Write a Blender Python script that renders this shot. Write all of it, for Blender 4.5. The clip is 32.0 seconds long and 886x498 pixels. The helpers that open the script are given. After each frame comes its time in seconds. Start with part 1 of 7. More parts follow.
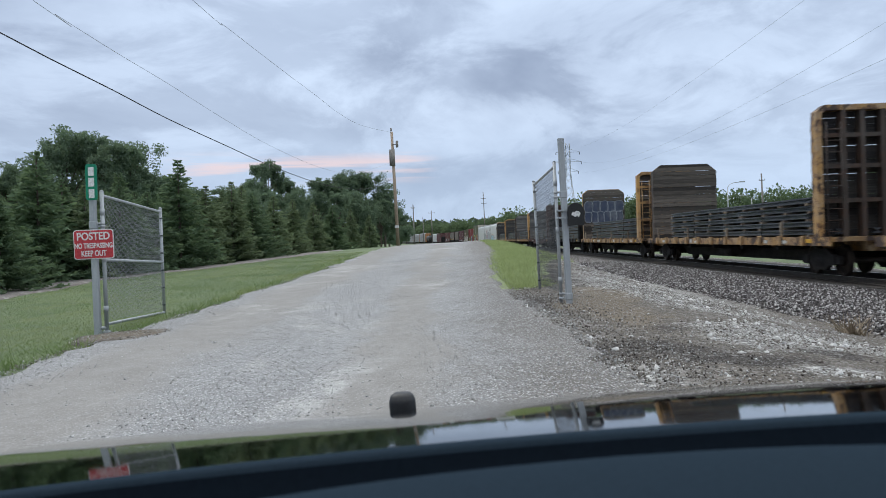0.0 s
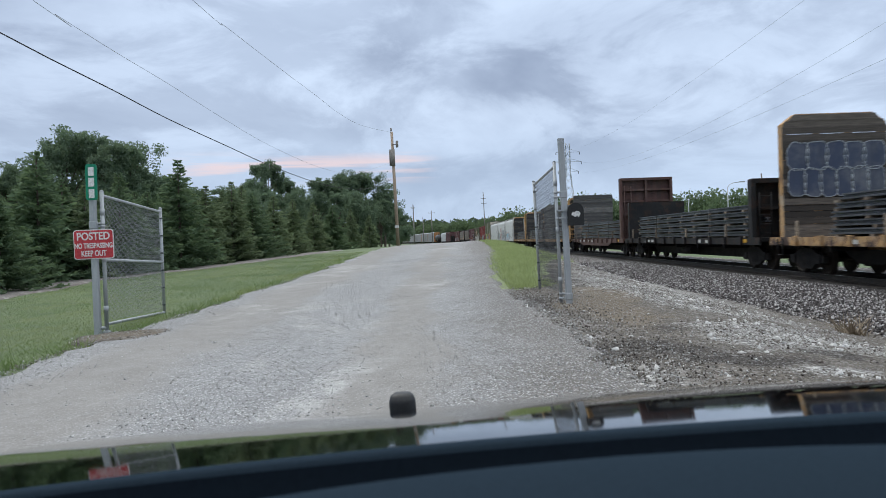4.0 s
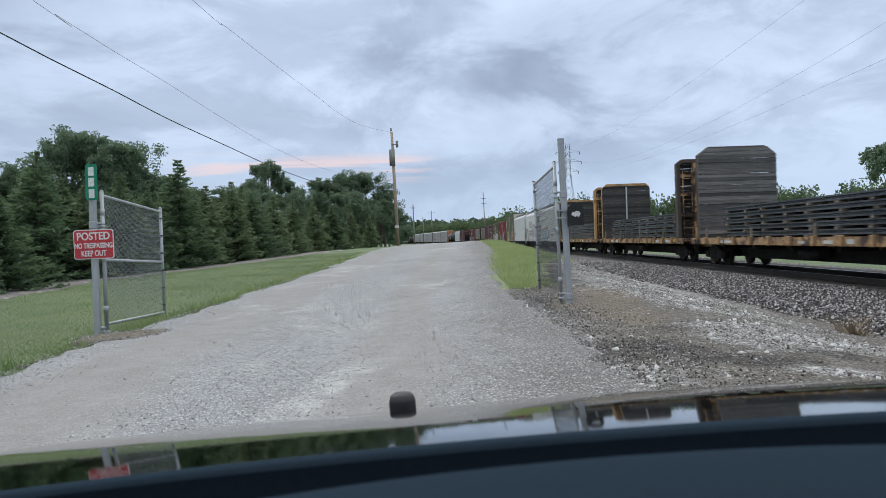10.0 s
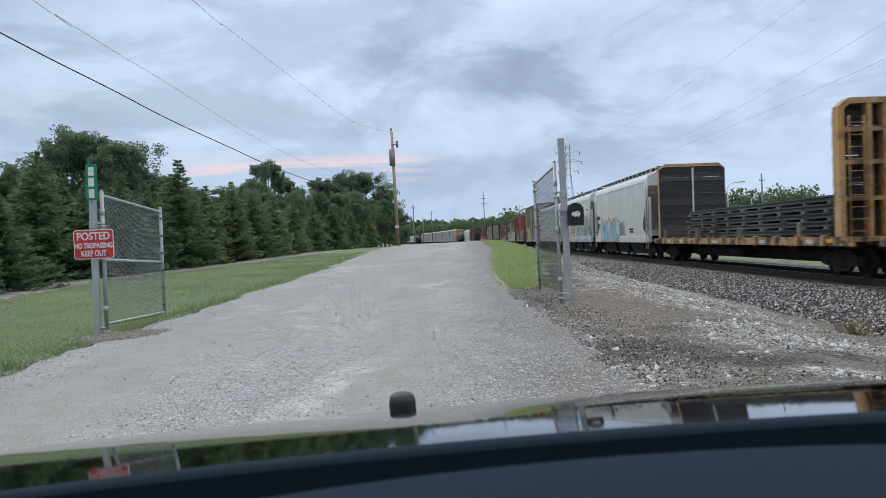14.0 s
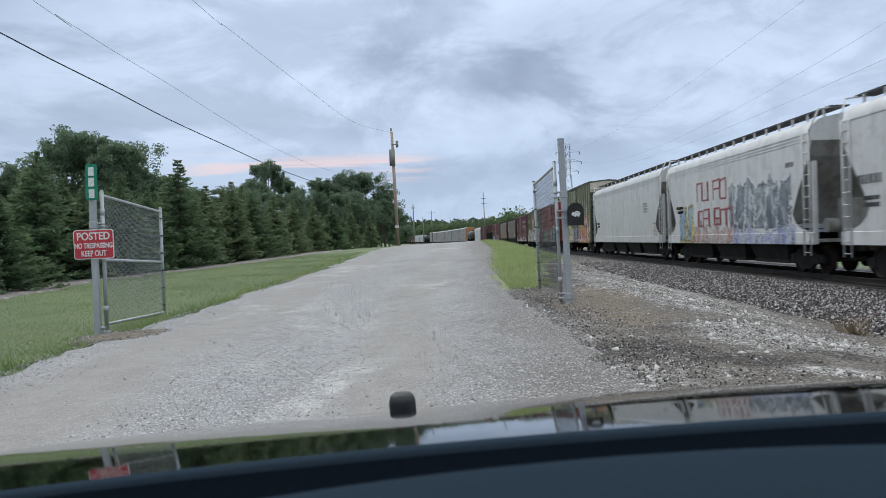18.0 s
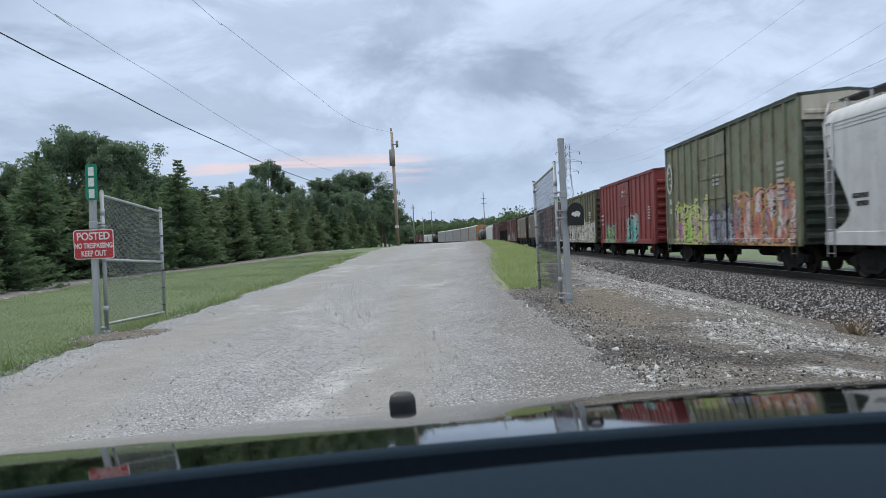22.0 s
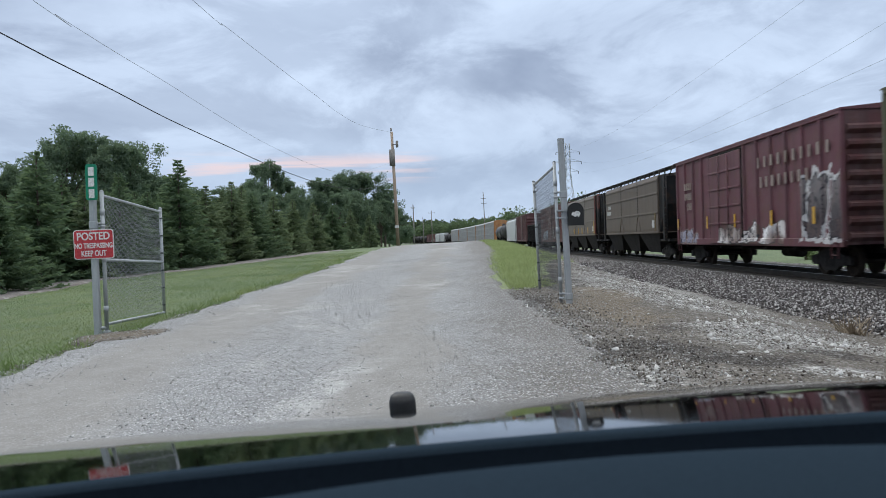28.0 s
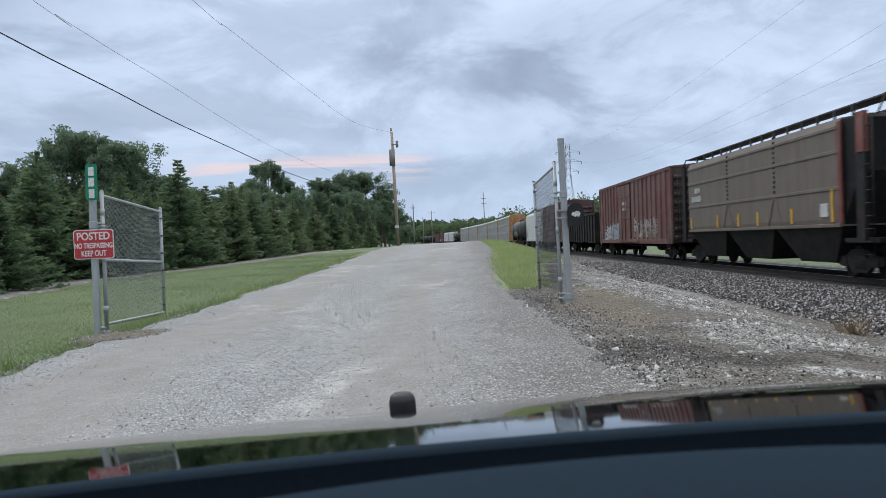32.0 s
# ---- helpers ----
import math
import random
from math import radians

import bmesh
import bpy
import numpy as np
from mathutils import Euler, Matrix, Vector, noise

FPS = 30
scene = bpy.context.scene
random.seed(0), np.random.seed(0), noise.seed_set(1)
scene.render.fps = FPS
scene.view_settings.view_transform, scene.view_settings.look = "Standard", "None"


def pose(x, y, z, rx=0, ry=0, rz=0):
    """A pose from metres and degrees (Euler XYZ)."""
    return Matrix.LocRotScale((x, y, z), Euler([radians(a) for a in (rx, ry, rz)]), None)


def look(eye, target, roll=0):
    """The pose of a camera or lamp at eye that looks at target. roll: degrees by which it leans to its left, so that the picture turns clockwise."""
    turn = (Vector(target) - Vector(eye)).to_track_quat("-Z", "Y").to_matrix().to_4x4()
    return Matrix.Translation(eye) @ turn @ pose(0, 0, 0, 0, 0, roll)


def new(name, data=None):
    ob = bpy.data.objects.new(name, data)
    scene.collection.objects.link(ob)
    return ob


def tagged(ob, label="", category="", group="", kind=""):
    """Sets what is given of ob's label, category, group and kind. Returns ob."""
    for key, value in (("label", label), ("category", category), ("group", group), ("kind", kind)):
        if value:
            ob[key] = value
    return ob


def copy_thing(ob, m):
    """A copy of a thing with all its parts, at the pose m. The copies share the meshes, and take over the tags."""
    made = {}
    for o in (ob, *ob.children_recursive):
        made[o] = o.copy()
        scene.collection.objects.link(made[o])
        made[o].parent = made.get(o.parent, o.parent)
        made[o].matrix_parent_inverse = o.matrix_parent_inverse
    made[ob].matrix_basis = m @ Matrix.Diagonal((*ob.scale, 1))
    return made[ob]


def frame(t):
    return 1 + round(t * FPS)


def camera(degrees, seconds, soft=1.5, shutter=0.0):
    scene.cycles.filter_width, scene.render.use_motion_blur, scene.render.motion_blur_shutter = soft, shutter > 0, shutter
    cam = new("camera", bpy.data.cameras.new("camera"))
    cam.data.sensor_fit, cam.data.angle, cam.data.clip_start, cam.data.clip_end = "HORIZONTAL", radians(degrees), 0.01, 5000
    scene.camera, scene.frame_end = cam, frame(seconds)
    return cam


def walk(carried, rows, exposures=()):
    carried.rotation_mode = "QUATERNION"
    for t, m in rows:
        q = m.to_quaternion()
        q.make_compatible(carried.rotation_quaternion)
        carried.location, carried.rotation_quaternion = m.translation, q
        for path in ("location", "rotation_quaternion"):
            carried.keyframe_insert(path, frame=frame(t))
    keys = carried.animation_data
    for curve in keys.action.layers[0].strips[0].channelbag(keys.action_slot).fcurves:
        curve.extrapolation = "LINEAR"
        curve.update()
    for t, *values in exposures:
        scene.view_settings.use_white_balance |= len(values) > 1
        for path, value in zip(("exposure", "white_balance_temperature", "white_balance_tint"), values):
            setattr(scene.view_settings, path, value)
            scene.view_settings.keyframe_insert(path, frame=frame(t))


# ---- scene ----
# ---------------- camera ----------------
EYE = 1.25
RAIL = -0.15
cam = camera(58.22, 32.0, soft=0.75, shutter=0.6)
AIM = (math.sin(radians(-0.623)) * 100, math.cos(radians(-0.623)) * 100, EYE - 100 * math.tan(radians(0.616)))
STAND = look((0, 0, EYE), AIM, -1.8)
# focused on the gate: the dashboard close to the lens goes soft
cam.data.dof.use_dof, cam.data.dof.focus_distance, cam.data.dof.aperture_fstop = True, 16.0, 8.5
walk(cam, [(0.0, STAND), (32.0, STAND)], exposures=[(0.0, 0.0), (32.0, 0.0)])

# ---------------- world and sun ----------------
world = bpy.data.worlds.new("overcast_dusk")
scene.world = world
world.use_nodes = True
wn, wl = world.node_tree.nodes, world.node_tree.links
wn.clear()


def wnode(kind, **kw):
    n = wn.new(kind)
    for k, v in kw.items():
        n.inputs[k].default_value = v
    return n


def wmath(op, a, b=None, clamp=False):
    n = wn.new("ShaderNodeMath")
    n.operation, n.use_clamp = op, clamp
    for i, v in enumerate((a, b)):
        if v is None:
            continue
        if isinstance(v, (int, float)):
            n.inputs[i].default_value = v
        else:
            wl.new(v, n.inputs[i])
    return n.outputs[0]


def wmix(fac, a, b, mode="MIX"):
    n = wn.new("ShaderNodeMix")
    n.data_type, n.blend_type = "RGBA", mode
    for key, v in ((0, fac), (6, a), (7, b)):
        if isinstance(v, (int, float)):
            n.inputs[key].default_value = v
        elif isinstance(v, tuple):
            n.inputs[key].default_value = (*v, 1)
        else:
            wl.new(v, n.inputs[key])
    return n.outputs[2]


SUN_EL, SUN_AZ = 48, -35
wtc = wn.new("ShaderNodeTexCoord")
wsep = wn.new("ShaderNodeSeparateXYZ")
wl.new(wtc.outputs["Generated"], wsep.inputs[0])
up = wmath("MAXIMUM", wsep.outputs[2], 0.0)
flat = wmath("ADD", up, 0.55)
wcom = wn.new("ShaderNodeCombineXYZ")
wl.new(wmath("DIVIDE", wsep.outputs[0], flat), wcom.inputs[0])
wl.new(wmath("DIVIDE", wsep.outputs[1], flat), wcom.inputs[1])
wl.new(wmath("MULTIPLY", up, 2.4), wcom.inputs[2])


def wnoise(scale, detail, rough, distort, offset):
    mp = wn.new("ShaderNodeMapping")
    mp.inputs["Location"].default_value = offset
    mp.inputs["Scale"].default_value = (1.0, 0.8, 1.0)
    mp.inputs["Rotation"].default_value = (0, 0, 0.5)
    wl.new(wcom.outputs[0], mp.inputs[0])
    n = wnode("ShaderNodeTexNoise", Scale=scale, Detail=detail, Roughness=rough, Distortion=distort)
    wl.new(mp.outputs[0], n.inputs["Vector"])
    return n.outputs[0]


def wramp(v, lo, hi):
    n = wn.new("ShaderNodeMapRange")
    n.interpolation_type = "SMOOTHSTEP"
    n.inputs[1].default_value, n.inputs[2].default_value = lo, hi
    wl.new(v, n.inputs[0])
    return n.outputs[0]


sky = wn.new("ShaderNodeTexSky")
sky.sky_type, sky.sun_disc = "NISHITA", False
sky.sun_elevation, sky.sun_rotation = radians(SUN_EL), radians(SUN_AZ)
clear = wmix(1.0, sky.outputs[0], (0.07, 0.07, 0.07), "MULTIPLY")
big = wramp(wnoise(1.35, 7, 0.55, 0.4, (3.1, 1.7, 0)), 0.37, 0.64)
fine = wramp(wnoise(4.2, 8, 0.6, 0.5, (7.3, 2.2, 0)), 0.42, 0.62)
tone = wmath("ADD", wmath("MULTIPLY", big, 0.60), wmath("MULTIPLY", fine, 0.42))
tone = wmath("ADD", tone, wmath("MULTIPLY", wramp(wsep.outputs[0], 0.05, 0.5), 0.50), True)
tone = wmath("SUBTRACT", tone, wmath("MULTIPLY", wmath("SUBTRACT", 1.0, wramp(wsep.outputs[0], -0.5, -0.1)), 0.16), True)
cloud = wmix(tone, (0.30, 0.375, 0.53), (0.70, 0.84, 1.06))
low = wmath("SUBTRACT", 1.0, wramp(wsep.outputs[2], 0.03, 0.17))
cloud = wmix(wmath("MULTIPLY", low, 0.60), cloud, (0.53, 0.68, 0.91))
# the last warm light under the clouds, low over the woods
streak = wnode("ShaderNodeTexNoise", Scale=3.0, Detail=5.0, Roughness=0.55, Distortion=0.3)
smap = wn.new("ShaderNodeMapping")
smap.inputs["Scale"].default_value = (1.5, 1.5, 22.0)
smap.inputs["Location"].default_value = (0.3, 0.2, 0.0)
wl.new(wtc.outputs["Generated"], smap.inputs[0])
wl.new(smap.outputs[0], streak.inputs["Vector"])
belt = wmath("MULTIPLY", wramp(wsep.outputs[2], 0.070, 0.088), wmath("SUBTRACT", 1.0, wramp(wsep.outputs[2], 0.098, 0.118)))
side = wmath("MULTIPLY", wramp(wsep.outputs[0], -0.36, -0.27), wmath("SUBTRACT", 1.0, wramp(wsep.outputs[0], -0.06, 0.0)))
warm = wmath("MULTIPLY", wmath("MULTIPLY", belt, side), wramp(streak.outputs[0], 0.46, 0.62))
cloud = wmix(wmath("MULTIPLY", warm, 0.8), cloud, (0.90, 0.72, 0.74))
whole = wmix(0.93, clear, cloud)
whole = wmix(wramp(wsep.outputs[2], 0.30, 0.75), whole, (0.555, 0.585, 0.605))
# an overcast sky is brightest overhead
lift = wmath("ADD", 1.0, wmath("MULTIPLY", wramp(wsep.outputs[2], 0.28, 0.95), 1.95))
bg = wn.new("ShaderNodeBackground")
wl.new(whole, bg.inputs[0])
wl.new(lift, bg.inputs[1])
wout = wn.new("ShaderNodeOutputWorld")
wl.new(bg.outputs[0], wout.inputs[0])

sun_data = bpy.data.lights.new("sun", "SUN")
sun_data.energy, sun_data.angle, sun_data.color = 0.95, radians(25), (1.0, 0.96, 0.90)
sun = new("sun", sun_data)
sun.matrix_world = look((0, 0, 60), (-60 * math.sin(radians(SUN_AZ)) / math.tan(radians(SUN_EL)), -60 * math.cos(radians(SUN_AZ)) / math.tan(radians(SUN_EL)), 0))

# ---------------- building tools ----------------
def part(name, bm, material, parent=None, label="", smooth=False):
    me = bpy.data.meshes.new(name)
    if smooth:
        for f in bm.faces:
            f.smooth = True
    bm.to_mesh(me)
    bm.free()
    for m in (material if isinstance(material, (list, tuple)) else [material]):
        me.materials.append(m)
    ob = new(name, me)
    ob.parent = parent
    if label:
        tagged(ob, label)
    return ob


def piece(name, me, parent, loc=(0, 0, 0), rz=0.0):
    ob = new(name, me)
    ob.parent = parent
    ob.location, ob.rotation_euler = loc, (0, 0, rz)
    return ob


def empty(name, label, category, group="", m=None):
    ob = new(name)
    ob.empty_display_size = 0.3
    if m is not None:
        ob.matrix_world = m
    return tagged(ob, label, category, group)


def box(bm, x0, x1, y0, y1, z0, z1, bevel=0.0, mi=0):
    vs = [bm.verts.new(p) for p in ((x0, y0, z0), (x1, y0, z0), (x1, y1, z0), (x0, y1, z0), (x0, y0, z1), (x1, y0, z1), (x1, y1, z1), (x0, y1, z1))]
    fs = [bm.faces.new([vs[i] for i in q]) for q in ((3, 2, 1, 0), (4, 5, 6, 7), (0, 1, 5, 4), (1, 2, 6, 5), (2, 3, 7, 6), (3, 0, 4, 7))]
    for f in fs:
        f.material_index = mi
    if bevel:
        es = list({e for f in fs for e in f.edges})
        bmesh.ops.bevel(bm, geom=es, offset=bevel, segments=1, affect="EDGES", profile=0.6)
    return vs


def rod(bm, a, b, r0, r1=None, seg=8, caps=True, mi=0):
    a, b = Vector(a), Vector(b)
    r1 = r0 if r1 is None else r1
    d = (b - a).normalized()
    u = d.orthogonal().normalized()
    v = d.cross(u)
    rings = []
    for p, r in ((a, r0), (b, r1)):
        rings.append([bm.verts.new(p + (u * math.cos(2 * math.pi * i / seg) + v * math.sin(2 * math.pi * i / seg)) * r) for i in range(seg)])
    for i in range(seg):
        f = bm.faces.new((rings[0][i], rings[0][(i + 1) % seg], rings[1][(i + 1) % seg], rings[1][i]))
        f.smooth, f.material_index = True, mi
    if caps:
        bm.faces.new(rings[0][::-1]).material_index = mi
        bm.faces.new(rings[1]).material_index = mi


def tube(bm, pts, r, seg=6):
    for a, b in zip(pts[:-1], pts[1:]):
        rod(bm, a, b, r, r, seg)


def loft(bm, sections, closed=True, cap=True, mi=0):
    """Rings of equal length joined one after another."""
    rings = [[bm.verts.new(p) for p in s] for s in sections]
    n = len(rings[0])
    for r0, r1 in zip(rings[:-1], rings[1:]):
        for i in range(n if closed else n - 1):
            bm.faces.new((r0[i], r0[(i + 1) % n], r1[(i + 1) % n], r1[i])).material_index = mi
    if cap and closed:
        bm.faces.new(rings[0][::-1]).material_index = mi
        bm.faces.new(rings[-1]).material_index = mi
    return rings


def slab(bm, outline, axis, d0, d1, mi=0):
    """A prism of a 2D outline, along x, y or z."""
    def at(p, d):
        return {"x": (d, p[0], p[1]), "y": (p[0], d, p[1]), "z": (p[0], p[1], d)}[axis]
    return loft(bm, [[at(p, d0) for p in outline], [at(p, d1) for p in outline]], mi=mi)


def mesh_np(name, verts, faces, material, smooth=False):
    """A mesh from numpy arrays: verts (n, 3), faces (m, 3 or 4)."""
    me = bpy.data.meshes.new(name)
    k = faces.shape[1]
    me.vertices.add(len(verts))
    me.vertices.foreach_set("co", np.ascontiguousarray(verts, dtype=np.float32).ravel())
    me.loops.add(faces.size)
    me.loops.foreach_set("vertex_index", np.ascontiguousarray(faces, dtype=np.int32).ravel())
    me.polygons.add(len(faces))
    me.polygons.foreach_set("loop_start", np.arange(0, faces.size, k, dtype=np.int32))
    if smooth:
        me.polygons.foreach_set("use_smooth", np.ones(len(faces), dtype=bool))
    me.update(calc_edges=True)
    me.validate()
    me.materials.append(material)
    return me


def turn_matrices(rng, n, upright=False):
    """n random rotations (or turns about z alone)."""
    if upright:
        a = rng.uniform(0, 2 * np.pi, n)
        m = np.zeros((n, 3, 3))
        m[:, 0, 0] = m[:, 1, 1] = np.cos(a)
        m[:, 0, 1], m[:, 1, 0], m[:, 2, 2] = -np.sin(a), np.sin(a), 1
        return m
    q = rng.normal(size=(n, 4))
    q /= np.linalg.norm(q, axis=1)[:, None]
    w, x, y, z = q.T
    return np.stack([np.stack([1 - 2 * (y * y + z * z), 2 * (x * y - w * z), 2 * (x * z + w * y)], 1),
                     np.stack([2 * (x * y + w * z), 1 - 2 * (x * x + z * z), 2 * (y * z - w * x)], 1),
                     np.stack([2 * (x * z - w * y), 2 * (y * z + w * x), 1 - 2 * (x * x + y * y)], 1)], 1)


def strew(base_v, base_f, places, sizes, rots):
    """Copies of one small shape joined into arrays."""
    n, k = len(places), len(base_v)
    v = np.einsum("nij,kj->nki", rots, base_v) * np.asarray(sizes).reshape(n, 1, -1) + places[:, None, :]
    f = base_f[None] + (np.arange(n) * k)[:, None, None]
    return v.reshape(-1, 3), f.reshape(-1, base_f.shape[1])


OCTA_V = np.array([(1, 0.1, 0), (-0.9, 0, 0.1), (0, 0.8, -0.1), (0.1, -0.9, 0), (0, 0.1, 0.75), (0, 0, -0.7)])
OCTA_F = np.array([(0, 2, 4), (2, 1, 4), (1, 3, 4), (3, 0, 4), (2, 0, 5), (1, 2, 5), (3, 1, 5), (0, 3, 5)])


# ---------------- materials ----------------
class Nodes:
    """Short hand for a node material."""

    def __init__(self, name, rough=0.8, metal=0.0):
        self.mat = bpy.data.materials.new(name)
        self.mat.use_nodes = True
        self.t = self.mat.node_tree
        self.bsdf = self.t.nodes["Principled BSDF"]
        self.bsdf.inputs["Roughness"].default_value = rough
        self.bsdf.inputs["Metallic"].default_value = metal
        self.tc = self.t.nodes.new("ShaderNodeTexCoord")

    def put(self, v, socket):
        if isinstance(v, (int, float)):
            socket.default_value = v
        elif isinstance(v, tuple):
            socket.default_value = (*v, 1) if len(v) == 3 and socket.type == "RGBA" else v
        else:
            self.t.links.new(v, socket)

    def math(self, op, a, b=0.0, clamp=False):
        n = self.t.nodes.new("ShaderNodeMath")
        n.operation, n.use_clamp = op, clamp
        self.put(a, n.inputs[0])
        self.put(b, n.inputs[1])
        return n.outputs[0]

    def mix(self, fac, a, b, mode="MIX"):
        n = self.t.nodes.new("ShaderNodeMix")
        n.data_type, n.blend_type = "RGBA", mode
        self.put(fac, n.inputs[0])
        self.put(a, n.inputs[6])
        self.put(b, n.inputs[7])
        return n.outputs[2]

    def coords(self, scale=(1, 1, 1), shift=(0, 0, 0)):
        m = self.t.nodes.new("ShaderNodeMapping")
        m.inputs["Scale"].default_value = scale
        m.inputs["Location"].default_value = shift
        self.t.links.new(self.tc.outputs["Object"], m.inputs[0])
        return m.outputs[0]

    def noise(self, scale, detail=4, rough=0.55, vec=None, stretch=(1, 1, 1), distort=0.0, shift=(0, 0, 0)):
        n = self.t.nodes.new("ShaderNodeTexNoise")
        n.inputs["Scale"].default_value = scale
        n.inputs["Detail"].default_value = detail
        n.inputs["Roughness"].default_value = rough
        n.inputs["Distortion"].default_value = distort
        self.t.links.new(vec if vec is not None else self.coords(stretch, shift), n.inputs["Vector"])
        return n.outputs[0]

    def voronoi(self, scale, feature="F1", stretch=(1, 1, 1), out=0, shift=(0, 0, 0), vec=None):
        n = self.t.nodes.new("ShaderNodeTexVoronoi")
        n.feature = feature
        n.inputs["Scale"].default_value = scale
        self.t.links.new(vec if vec is not None else self.coords(stretch, shift), n.inputs["Vector"])
        return n.outputs[out]

    def step(self, v, lo, hi):
        n = self.t.nodes.new("ShaderNodeMapRange")
        n.interpolation_type = "SMOOTHSTEP"
        n.inputs[1].default_value, n.inputs[2].default_value = lo, hi
        self.put(v, n.inputs[0])
        return n.outputs[0]

    def xyz(self):
        n = self.t.nodes.new("ShaderNodeSeparateXYZ")
        self.t.links.new(self.tc.outputs["Object"], n.inputs[0])
        return n.outputs

    def ramp(self, v, colours, constant=True):
        n = self.t.nodes.new("ShaderNodeValToRGB")
        n.color_ramp.interpolation = "CONSTANT" if constant else "LINEAR"
        e = n.color_ramp.elements
        while len(e) < len(colours):
            e.new(0.5)
        for i, c in enumerate(colours):
            e[i].position = i / len(colours) if constant else i / max(1, len(colours) - 1)
            e[i].color = (*c, 1)
        self.put(v, n.inputs[0])
        return n.outputs[0]

    def random(self):
        return self.t.nodes.new("ShaderNodeObjectInfo").outputs["Random"]

    def island(self):
        return self.t.nodes.new("ShaderNodeNewGeometry").outputs["Random Per Island"]

    def bump(self, height, strength, distance=0.02):
        n = self.t.nodes.new("ShaderNodeBump")
        n.inputs["Strength"].default_value = strength
        n.inputs["Distance"].default_value = distance
        self.put(height, n.inputs["Height"])
        self.t.links.new(n.outputs[0], self.bsdf.inputs["Normal"])

    def done(self, colour, rough=None):
        self.put(colour, self.bsdf.inputs["Base Color"])
        if rough is not None:
            self.put(rough, self.bsdf.inputs["Roughness"])
        return self.mat


def surface(name, c1, c2, rough=0.8, metal=0.0, coarse=2.0, grain=30.0, bump=0.25, stretch=(1, 1, 1), vary=0.0, speck=0.35):
    """A worn plain surface: two colours mixed by a coarse and a fine noise, with fine relief."""
    n = Nodes(name, rough, metal)
    a = n.step(n.noise(coarse, 5, 0.6, stretch=stretch), 0.32, 0.68)
    b = n.noise(grain, 3, 0.6, stretch=stretch)
    col = n.mix(a, c1, c2)
    col = n.mix(n.step(b, 0.35, 0.75), col, n.mix(speck, col, (0.0, 0.0, 0.0)))
    if vary:
        col = n.mix(n.math("MULTIPLY", n.random(), vary), col, (0.02, 0.02, 0.02))
    n.bump(b, bump, 0.01)
    return n.done(col, n.math("ADD", rough - 0.08, n.math("MULTIPLY", b, 0.16)))


